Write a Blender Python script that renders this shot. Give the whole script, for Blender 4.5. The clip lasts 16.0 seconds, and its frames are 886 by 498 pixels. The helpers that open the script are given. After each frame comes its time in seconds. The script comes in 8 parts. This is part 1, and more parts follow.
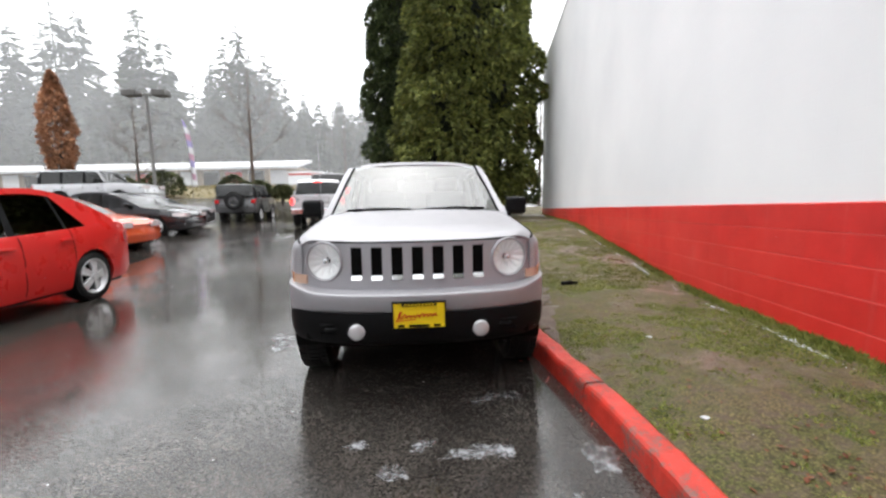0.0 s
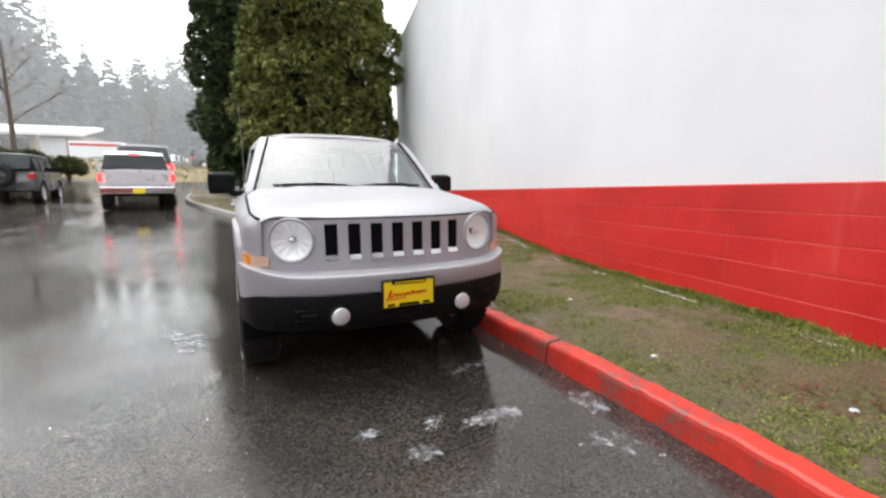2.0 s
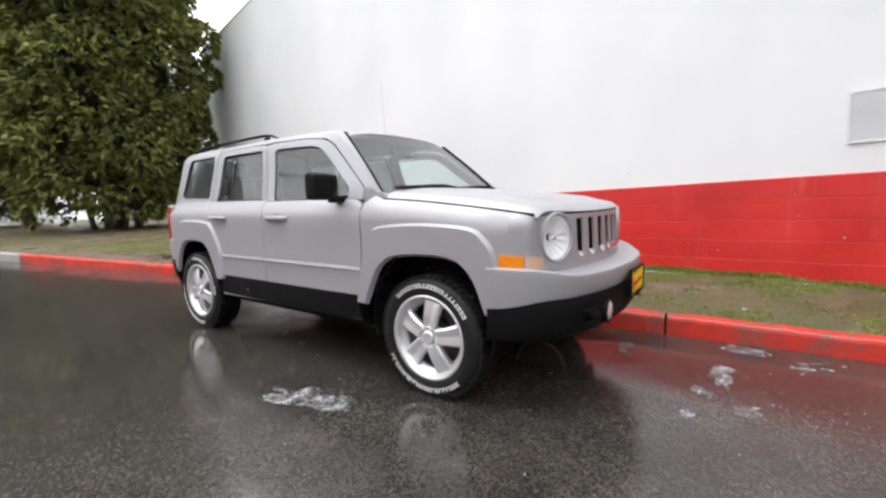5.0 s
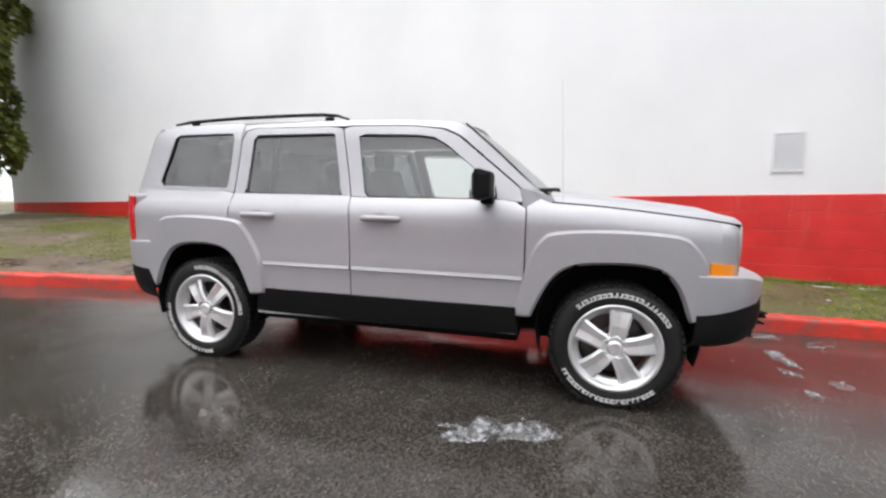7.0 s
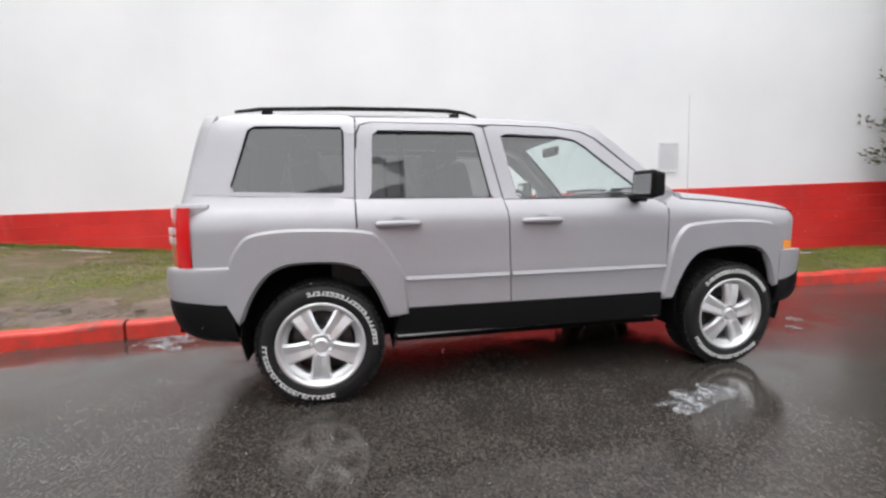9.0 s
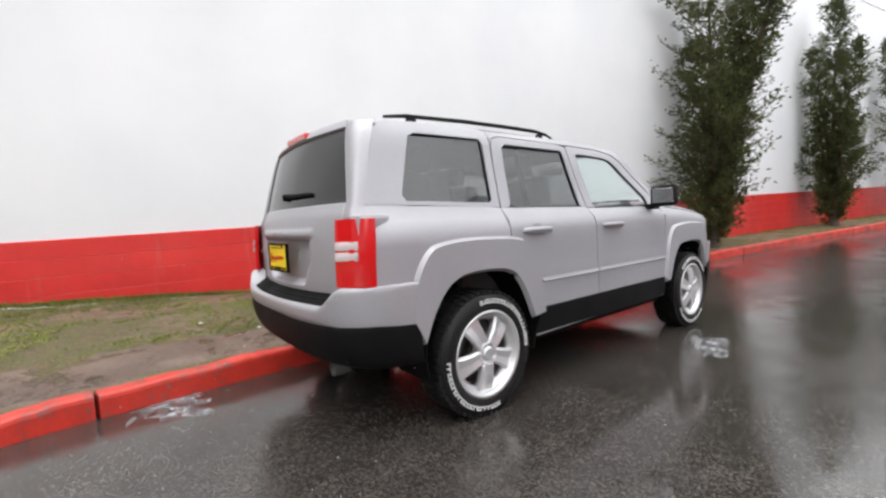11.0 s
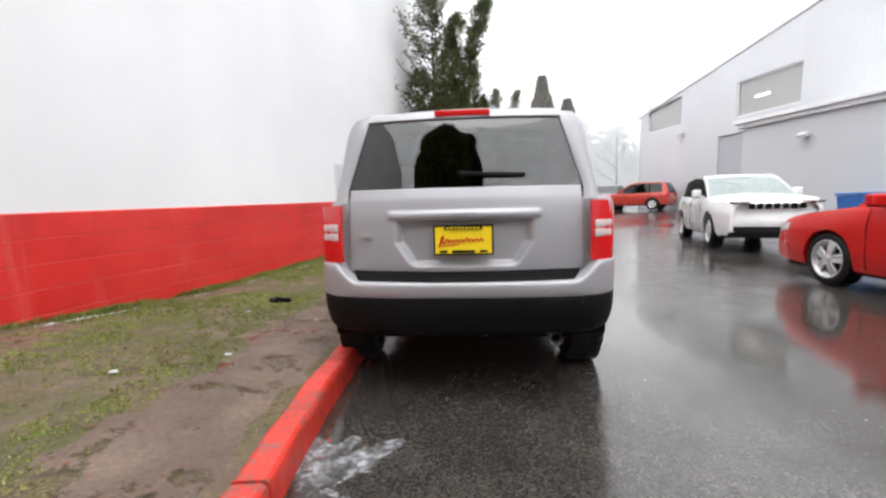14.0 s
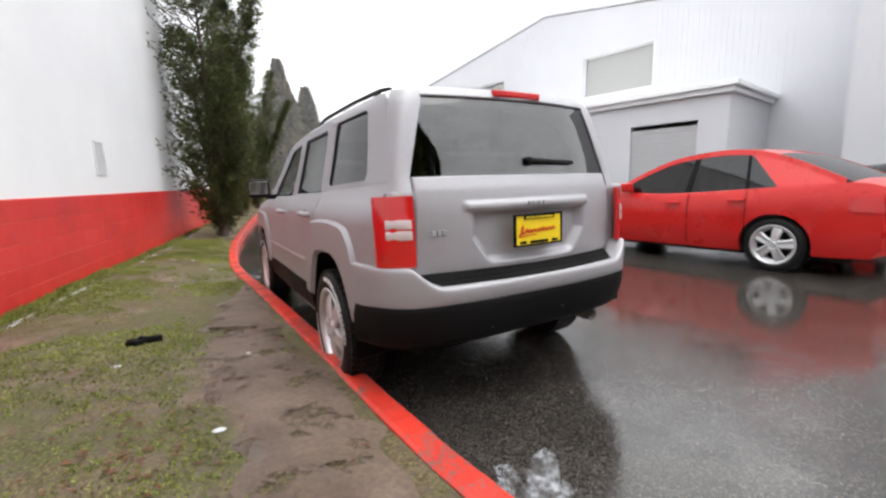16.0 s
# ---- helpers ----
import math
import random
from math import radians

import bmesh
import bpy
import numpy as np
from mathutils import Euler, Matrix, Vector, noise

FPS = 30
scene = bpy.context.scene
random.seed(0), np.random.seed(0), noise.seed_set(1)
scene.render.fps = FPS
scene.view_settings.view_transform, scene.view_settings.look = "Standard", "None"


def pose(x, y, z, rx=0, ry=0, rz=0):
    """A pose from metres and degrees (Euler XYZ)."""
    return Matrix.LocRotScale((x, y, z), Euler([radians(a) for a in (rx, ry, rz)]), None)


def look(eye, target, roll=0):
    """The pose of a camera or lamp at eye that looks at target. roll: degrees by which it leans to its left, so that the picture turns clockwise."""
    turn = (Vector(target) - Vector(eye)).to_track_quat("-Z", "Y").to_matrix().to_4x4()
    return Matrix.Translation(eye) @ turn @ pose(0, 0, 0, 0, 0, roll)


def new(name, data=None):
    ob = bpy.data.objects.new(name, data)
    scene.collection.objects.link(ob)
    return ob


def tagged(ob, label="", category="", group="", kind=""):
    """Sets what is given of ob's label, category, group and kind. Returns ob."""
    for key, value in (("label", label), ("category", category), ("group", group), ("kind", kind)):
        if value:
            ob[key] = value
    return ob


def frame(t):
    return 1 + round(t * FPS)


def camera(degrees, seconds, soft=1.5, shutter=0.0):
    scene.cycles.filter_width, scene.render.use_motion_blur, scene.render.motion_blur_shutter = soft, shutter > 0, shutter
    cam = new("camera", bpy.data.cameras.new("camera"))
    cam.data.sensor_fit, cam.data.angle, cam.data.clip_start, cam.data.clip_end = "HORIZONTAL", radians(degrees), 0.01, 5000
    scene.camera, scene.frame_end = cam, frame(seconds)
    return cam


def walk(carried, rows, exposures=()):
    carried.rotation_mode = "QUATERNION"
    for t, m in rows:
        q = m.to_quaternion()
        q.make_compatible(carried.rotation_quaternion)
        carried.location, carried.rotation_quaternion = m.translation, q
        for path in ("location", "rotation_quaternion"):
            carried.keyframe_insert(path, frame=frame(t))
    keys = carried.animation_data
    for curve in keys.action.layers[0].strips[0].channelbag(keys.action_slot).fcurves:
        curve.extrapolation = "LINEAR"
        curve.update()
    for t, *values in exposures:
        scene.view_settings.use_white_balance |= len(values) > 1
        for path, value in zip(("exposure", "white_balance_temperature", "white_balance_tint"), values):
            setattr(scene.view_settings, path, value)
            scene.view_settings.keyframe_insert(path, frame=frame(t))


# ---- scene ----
cam = camera(92.6, 16.0, soft=2.5)
PATH = [
    (0, (-0.004, -4.627, 1.264), (0.12, -2.644, 1.034), -1.1),
    (0.5, (-0.129, -4.629, 1.244), (0.12, -2.654, 1.043), 0.7),
    (1, (-0.389, -4.607, 1.239), (0.082, -2.676, 1.013), -0.5),
    (1.5, (-0.586, -4.548, 1.226), (0.034, -2.662, 0.985), -0.9),
    (2, (-0.822, -4.396, 1.216), (0.025, -2.611, 0.904), 0.2),
    (2.5, (-1.127, -4.27, 1.208), (-0.159, -2.544, 0.921), 0.3),
    (3, (-1.483, -4.061, 1.185), (-0.38, -2.422, 0.873), 0.3),
    (3.5, (-1.758, -3.761, 1.165), (-0.536, -2.216, 0.821), -0.2),
    (4, (-2.12, -3.468, 1.113), (-0.707, -2.086, 0.807), -1.2),
    (4.5, (-2.373, -3.086, 1.111), (-0.83, -1.854, 0.794), -2.3),
    (5, (-2.652, -2.736, 1.091), (-1.043, -1.57, 0.867), -1.6),
    (5.2, (-2.79, -2.592, 1.114), (-1.172, -1.437, 0.9), -2.2),
    (7.3, (-3.273, -0.636, 1.131), (-1.312, -0.34, 0.872), -0.8),
    (7.5, (-3.303, -0.419, 1.139), (-1.329, -0.253, 0.861), -2.6),
    (8, (-3.281, 0.058, 1.119), (-1.295, -0.007, 0.893), -3.1),
    (8.5, (-3.241, 0.577, 1.134), (-1.266, 0.369, 0.898), -1.4),
    (9, (-3.209, 1.099, 1.129), (-1.261, 0.711, 0.898), -0.8),
    (9.5, (-3.071, 1.583, 1.158), (-1.166, 1.012, 0.939), 1.2),
    (9.7, (-3.042, 1.783, 1.11), (-1.162, 1.12, 0.948), 0.0),
    (11.8, (-1.975, 3.468, 1.075), (-0.693, 1.944, 0.888), 1.0),
    (12, (-1.829, 3.596, 1.088), (-0.625, 2.009, 0.907), 1.8),
    (12.5, (-1.448, 3.908, 1.096), (-0.46, 2.178, 0.926), -0.2),
    (13, (-0.998, 4.093, 1.122), (-0.299, 2.234, 0.887), -0.4),
    (13.5, (-0.531, 4.282, 1.089), (-0.118, 2.338, 0.862), -1.3),
    (14, (-0.077, 4.361, 1.086), (0.089, 2.378, 0.889), -1.4),
    (14.5, (0.34, 4.339, 1.101), (0.242, 2.347, 0.948), 2.5),
    (15, (0.827, 4.307, 1.113), (0.236, 2.415, 0.848), 0.6),
    (15.5, (1.166, 4.074, 1.092), (0.292, 2.298, 0.802), -0.4),
    (16, (1.491, 3.75, 1.128), (0.501, 2.035, 0.85), -2.2),
]
walk(cam, [(t, look(e, g, r)) for t, e, g, r in PATH], exposures=[(0, 0.85), (3, 0.95), (5.2, 0.95), (9.7, 0.84), (12, 0.92), (16, 0.94)])

# ---- world and light ----
world = bpy.data.worlds.new("overcast_sky")
scene.world = world
world.use_nodes = True
wn, wl = world.node_tree.nodes, world.node_tree.links
wn.clear()
w_sky = wn.new("ShaderNodeTexSky")
w_sky.sky_type = 'NISHITA'
w_sky.sun_disc = False
w_sky.sun_elevation, w_sky.sun_rotation = radians(74), radians(-14)
w_sky.air_density, w_sky.dust_density = 1.0, 4.0
w_grey = wn.new("ShaderNodeHueSaturation")
w_grey.inputs["Saturation"].default_value = 0.12
w_gain = wn.new("ShaderNodeBackground")
w_gain.inputs["Strength"].default_value = 0.05
w_cloud = wn.new("ShaderNodeBackground")
w_cloud.inputs["Color"].default_value = (0.96, 0.98, 1.0, 1)
w_cloud.inputs["Strength"].default_value = 0.95
w_add = wn.new("ShaderNodeAddShader")
w_out = wn.new("ShaderNodeOutputWorld")
wl.new(w_sky.outputs[0], w_grey.inputs["Color"])
wl.new(w_grey.outputs[0], w_gain.inputs["Color"])
wl.new(w_gain.outputs[0], w_add.inputs[0])
# an overcast dome, a little brighter overhead than at the horizon
w_tc = wn.new("ShaderNodeTexCoord")
w_xyz = wn.new("ShaderNodeSeparateXYZ")
w_up = wn.new("ShaderNodeMapRange")
w_up.inputs["From Min"].default_value, w_up.inputs["From Max"].default_value = 0.0, 1.0
w_up.inputs["To Min"].default_value, w_up.inputs["To Max"].default_value = 1.04, 1.24
wl.new(w_tc.outputs["Generated"], w_xyz.inputs[0])
wl.new(w_xyz.outputs["Z"], w_up.inputs["Value"])
wl.new(w_up.outputs["Result"], w_cloud.inputs["Strength"])
wl.new(w_cloud.outputs[0], w_add.inputs[1])
wl.new(w_add.outputs[0], w_out.inputs["Surface"])

sun = new("sun", bpy.data.lights.new("sun", 'SUN'))
sun.data.energy, sun.data.angle, sun.data.color = 0.7, radians(60), (1.0, 0.98, 0.95)
sun.matrix_world = look((-1, 4, 14), (0, 0, 0))


# ---- materials ----
def shader(name):
    m = bpy.data.materials.new(name)
    m.use_nodes = True
    nt = m.node_tree
    return m, nt, nt.nodes["Principled BSDF"]


def node(nt, kind, **inputs):
    n = nt.nodes.new(kind)
    for k, v in inputs.items():
        n.inputs[k.replace("_", " ")].default_value = v
    return n


def ramp(nt, src, stops):
    r = nt.nodes.new("ShaderNodeValToRGB")
    e = r.color_ramp.elements
    while len(e) < len(stops):
        e.new(0.5)
    for el, (p, c) in zip(e, stops):
        el.position = p
        el.color = (*c, 1) if not isinstance(c, (int, float)) else (c, c, c, 1)
    nt.links.new(src, r.inputs[0])
    return r


def mixc(nt, fac, a, b, mode='MIX'):
    m = nt.nodes.new("ShaderNodeMix")
    m.data_type, m.blend_type = 'RGBA', mode
    for sock, v in ((m.inputs[0], fac), (m.inputs[6], a), (m.inputs[7], b)):
        if isinstance(v, bpy.types.NodeSocket):
            nt.links.new(v, sock)
        elif isinstance(v, (int, float)):
            sock.default_value = v
        else:
            sock.default_value = (*v, 1)
    return m.outputs[2]


def surface(name, base, rough=0.5, metal=0.0, var=0.12, scale=3.0, fine=60.0, bump=0.0, coat=0.0, random_tint=0.0, spec=0.5, dist=0.004):
    """Paint, plastic, metal or stone: two scales of change in colour and gloss, with fine relief."""
    m, nt, p = shader(name)
    tc = nt.nodes.new("ShaderNodeTexCoord")
    n1 = node(nt, "ShaderNodeTexNoise", Scale=scale, Detail=4.0)
    n2 = node(nt, "ShaderNodeTexNoise", Scale=fine, Detail=3.0)
    nt.links.new(tc.outputs["Object"], n1.inputs["Vector"])
    nt.links.new(tc.outputs["Object"], n2.inputs["Vector"])
    lo = tuple(c * (1 - var) for c in base)
    hi = tuple(min(1, c * (1 + var)) for c in base)
    c1 = mixc(nt, n1.outputs["Fac"], lo, hi)
    c2 = mixc(nt, n2.outputs["Fac"], tuple([1 - var * 0.6] * 3), (1, 1, 1))
    col = mixc(nt, 1.0, c1, c2, 'MULTIPLY')
    if random_tint:
        oi = nt.nodes.new("ShaderNodeObjectInfo")
        r = ramp(nt, oi.outputs["Random"], [(0, 1 - random_tint), (1, 1.0)])
        col = mixc(nt, 1.0, col, r.outputs[0], 'MULTIPLY')
    nt.links.new(col, p.inputs["Base Color"])
    rr = ramp(nt, n1.outputs["Fac"], [(0.3, max(0.02, rough * 0.85)), (0.7, min(1, rough * 1.15))])
    nt.links.new(rr.outputs[0], p.inputs["Roughness"])
    p.inputs["Metallic"].default_value = metal
    p.inputs["Coat Weight"].default_value = coat
    p.inputs["Coat Roughness"].default_value = 0.06
    p.inputs["Specular IOR Level"].default_value = spec
    if bump:
        b = node(nt, "ShaderNodeBump", Strength=bump, Distance=dist)
        nt.links.new(n2.outputs["Fac"], b.inputs["Height"])
        nt.links.new(b.outputs[0], p.inputs["Normal"])
    return m


def asphalt_material():
    m, nt, p = shader("wet_asphalt")
    tc = nt.nodes.new("ShaderNodeTexCoord")
    big = node(nt, "ShaderNodeTexNoise", Scale=0.35, Detail=5.0, Roughness=0.6)
    mid = node(nt, "ShaderNodeTexNoise", Scale=2.2, Detail=6.0, Roughness=0.65)
    grit = node(nt, "ShaderNodeTexVoronoi", Scale=115.0)
    grit2 = node(nt, "ShaderNodeTexNoise", Scale=260.0, Detail=2.0)
    for n in (big, mid, grit, grit2):
        nt.links.new(tc.outputs["Object"], n.inputs["Vector"])
    sep = nt.nodes.new("ShaderNodeSeparateColor")
    nt.links.new(grit.outputs["Color"], sep.inputs[0])
    stone = ramp(nt, sep.outputs[0], [(0.0, (0.026, 0.023, 0.020)), (0.55, (0.052, 0.046, 0.041)), (0.85, (0.074, 0.066, 0.059)), (0.965, (0.098, 0.088, 0.079)), (1.0, (0.125, 0.114, 0.104))])
    edge = ramp(nt, grit.outputs["Distance"], [(0.25, 1.0), (0.62, 0.6)])
    col = mixc(nt, 1.0, stone.outputs[0], edge.outputs[0], 'MULTIPLY')
    stain = ramp(nt, mid.outputs["Fac"], [(0.3, 0.6), (0.7, 1.3)])
    col = mixc(nt, 1.0, col, stain.outputs[0], 'MULTIPLY')
    pale = ramp(nt, grit2.outputs["Fac"], [(0.68, 0.0), (0.76, 0.3)])
    col = mixc(nt, pale.outputs[0], col, (0.12, 0.11, 0.10))
    nt.links.new(col, p.inputs["Base Color"])
    wet = nt.nodes.new("ShaderNodeMath")
    wet.operation = 'ADD'
    nt.links.new(big.outputs["Fac"], wet.inputs[0])
    half = nt.nodes.new("ShaderNodeMath")
    half.operation = 'MULTIPLY'
    half.inputs[1].default_value = 0.55
    nt.links.new(mid.outputs["Fac"], half.inputs[0])
    nt.links.new(half.outputs[0], wet.inputs[1])
    film = ramp(nt, wet.outputs[0], [(0.66, 0.26), (0.80, 0.12), (0.92, 0.05)])
    nt.links.new(film.outputs[0], p.inputs["Roughness"])
    relief = ramp(nt, wet.outputs[0], [(0.62, 0.12), (0.80, 0.05), (0.92, 0.01)])
    warp = node(nt, "ShaderNodeTexNoise", Scale=60.0, Detail=3.0)
    nt.links.new(tc.outputs["Object"], warp.inputs["Vector"])
    bent = nt.nodes.new("ShaderNodeVectorMath")
    bent.operation = 'MULTIPLY_ADD'
    bent.inputs[1].default_value = (0.012, 0.012, 0.012)
    nt.links.new(warp.outputs["Color"], bent.inputs[0])
    nt.links.new(tc.outputs["Object"], bent.inputs[2])
    nt.links.new(bent.outputs[0], grit.inputs["Vector"])
    b = node(nt, "ShaderNodeBump", Distance=0.004)
    nt.links.new(relief.outputs[0], b.inputs["Strength"])
    nt.links.new(grit.outputs["Distance"], b.inputs["Height"])
    nt.links.new(b.outputs[0], p.inputs["Normal"])
    p.inputs["Specular IOR Level"].default_value = 0.45
    p.inputs["IOR"].default_value = 1.45
    p.inputs["Coat Weight"].default_value = 0.27
    nt.links.new(b.outputs[0], p.inputs["Coat Normal"])
    nt.links.new(film.outputs[0], p.inputs["Coat Roughness"])
    return m


def soil_material():
    """Thin turf over wet mud: moss, yellowed grass, bare earth and rotted leaves in ragged patches."""
    m, nt, p = shader("turf_and_mud")
    tc = nt.nodes.new("ShaderNodeTexCoord")
    big = node(nt, "ShaderNodeTexNoise", Scale=0.9, Detail=6.0, Roughness=0.66)
    tone = node(nt, "ShaderNodeTexNoise", Scale=3.1, Detail=5.0, Roughness=0.62)
    mid = node(nt, "ShaderNodeTexNoise", Scale=13.0, Detail=6.0, Roughness=0.7)
    fine = node(nt, "ShaderNodeTexNoise", Scale=85.0, Detail=5.0, Roughness=0.75)
    tuft = node(nt, "ShaderNodeTexVoronoi", Scale=62.0)
    for n in (big, tone, mid, fine, tuft):
        nt.links.new(tc.outputs["Object"], n.inputs["Vector"])
    mud = ramp(nt, mid.outputs["Fac"], [(0.3, (0.080, 0.054, 0.039)), (0.7, (0.22, 0.156, 0.117))])
    moss = ramp(nt, fine.outputs["Fac"], [(0.32, (0.024, 0.030, 0.006)), (0.52, (0.115, 0.120, 0.028)), (0.70, (0.27, 0.255, 0.075))])
    dry = ramp(nt, fine.outputs["Fac"], [(0.32, (0.052, 0.034, 0.016)), (0.68, (0.29, 0.22, 0.10))])
    hue = ramp(nt, tone.outputs["Fac"], [(0.42, 0.0), (0.60, 0.85)])
    turf = mixc(nt, hue.outputs[0], moss.outputs[0], dry.outputs[0])
    dark = ramp(nt, tuft.outputs["Distance"], [(0.15, 1.15), (0.75, 0.45)])
    turf = mixc(nt, 1.0, turf, dark.outputs[0], 'MULTIPLY')
    patch_ = ramp(nt, big.outputs["Fac"], [(0.38, 0.0), (0.50, 1.0)])
    brk = ramp(nt, mid.outputs["Fac"], [(0.36, 0.15), (0.52, 1.0)])
    fac = mixc(nt, 1.0, patch_.outputs[0], brk.outputs[0], 'MULTIPLY')
    col = mixc(nt, fac, mud.outputs[0], turf)
    nt.links.new(col, p.inputs["Base Color"])
    rr = ramp(nt, big.outputs["Fac"], [(0.36, 0.25), (0.52, 0.8)])
    nt.links.new(rr.outputs[0], p.inputs["Roughness"])
    b0 = node(nt, "ShaderNodeBump", Strength=0.6, Distance=0.02)
    nt.links.new(mid.outputs["Fac"], b0.inputs["Height"])
    b = node(nt, "ShaderNodeBump", Strength=0.8, Distance=0.015)
    nt.links.new(fine.outputs["Fac"], b.inputs["Height"])
    nt.links.new(b0.outputs[0], b.inputs["Normal"])
    nt.links.new(b.outputs[0], p.inputs["Normal"])
    return m


def leaf_material(name, a, b, rough=0.7):
    """Foliage: every clump its own tint, with a little light let through."""
    m, nt, p = shader(name)
    g = nt.nodes.new("ShaderNodeNewGeometry")
    tc = nt.nodes.new("ShaderNodeTexCoord")
    n = node(nt, "ShaderNodeTexNoise", Scale=0.8, Detail=3.0)
    nt.links.new(tc.outputs["Object"], n.inputs["Vector"])
    r = ramp(nt, g.outputs["Random Per Island"], [(0.0, a), (1.0, b)])
    s = ramp(nt, n.outputs["Fac"], [(0.3, 0.6), (0.7, 1.2)])
    col = mixc(nt, 1.0, r.outputs[0], s.outputs[0], 'MULTIPLY')
    nt.links.new(col, p.inputs["Base Color"])
    p.inputs["Roughness"].default_value = rough
    p.inputs["Specular IOR Level"].default_value = 0.25
    return m


def glass_material(name, tint, dens=0.5, rough=0.02, film=0.0):
    """A thin pane: clear or tinted glass with a mirror's gloss at its surface."""
    m, nt, p = shader(name)
    nt.nodes.remove(p)
    out = nt.nodes["Material Output"]
    t = nt.nodes.new("ShaderNodeBsdfTransparent")
    t.inputs[0].default_value = (*tint, 1)
    gl = nt.nodes.new("ShaderNodeBsdfGlossy")
    gl.inputs["Roughness"].default_value = rough
    fr = node(nt, "ShaderNodeLayerWeight", Blend=0.5)
    k0 = dens * 0.25
    boost = ramp(nt, fr.outputs["Facing"], [(0.0, k0), (0.45, k0 + 0.02), (0.65, k0 + 0.11), (0.82, k0 + 0.34), (1.0, 1.0)])
    mx = nt.nodes.new("ShaderNodeMixShader")
    nt.links.new(boost.outputs[0], mx.inputs[0])
    if film:                                     # white diffuse pales the pane, standing for light scattered by rain beads
        df = nt.nodes.new("ShaderNodeBsdfDiffuse")
        df.inputs[0].default_value = (0.74, 0.78, 0.80, 1)
        fm = nt.nodes.new("ShaderNodeMixShader")
        fm.inputs[0].default_value = film
        nt.links.new(t.outputs[0], fm.inputs[1])
        nt.links.new(df.outputs[0], fm.inputs[2])
        t = fm
    nt.links.new(t.outputs[0], mx.inputs[1])
    nt.links.new(gl.outputs[0], mx.inputs[2])
    nt.links.new(mx.outputs[0], out.inputs["Surface"])
    return m


def lamp_material(name, col, strength):
    m, nt, p = shader(name)
    p.inputs["Base Color"].default_value = (*col, 1)
    p.inputs["Emission Color"].default_value = (*col, 1)
    p.inputs["Emission Strength"].default_value = strength
    p.inputs["Roughness"].default_value = 0.2
    return m


def block_wall_material():
    """White painted block wall: soft courses in relief under thick paint, with faint dirt."""
    m, nt, p = shader("white_painted_block")
    tc = nt.nodes.new("ShaderNodeTexCoord")
    sep = nt.nodes.new("ShaderNodeSeparateXYZ")
    com = nt.nodes.new("ShaderNodeCombineXYZ")
    nt.links.new(tc.outputs["Object"], sep.inputs[0])
    nt.links.new(sep.outputs["Y"], com.inputs["X"])
    nt.links.new(sep.outputs["Z"], com.inputs["Y"])
    br = nt.nodes.new("ShaderNodeTexBrick")
    br.inputs["Scale"].default_value = 1.0
    br.inputs["Brick Width"].default_value = 0.4064
    br.inputs["Row Height"].default_value = 0.2032
    br.inputs["Mortar Size"].default_value = 0.006
    br.inputs["Mortar Smooth"].default_value = 0.6
    nt.links.new(com.outputs[0], br.inputs["Vector"])
    n1 = node(nt, "ShaderNodeTexNoise", Scale=0.5, Detail=5.0)
    n2 = node(nt, "ShaderNodeTexNoise", Scale=70.0, Detail=3.0)
    nt.links.new(tc.outputs["Object"], n1.inputs["Vector"])
    nt.links.new(tc.outputs["Object"], n2.inputs["Vector"])
    c = ramp(nt, n1.outputs["Fac"], [(0.3, (0.71, 0.715, 0.73)), (0.7, (0.795, 0.795, 0.805))])
    nt.links.new(c.outputs[0], p.inputs["Base Color"])
    p.inputs["Roughness"].default_value = 0.6
    h = nt.nodes.new("ShaderNodeMath")
    h.operation = 'MULTIPLY_ADD'
    h.inputs[1].default_value = 0.15
    nt.links.new(n2.outputs["Fac"], h.inputs[0])
    inv = ramp(nt, br.outputs["Fac"], [(0, 1.0), (1, 0.0)])
    nt.links.new(inv.outputs[0], h.inputs[2])
    b = node(nt, "ShaderNodeBump", Strength=0.12, Distance=0.004)
    nt.links.new(h.outputs[0], b.inputs["Height"])
    nt.links.new(b.outputs[0], p.inputs["Normal"])
    return m


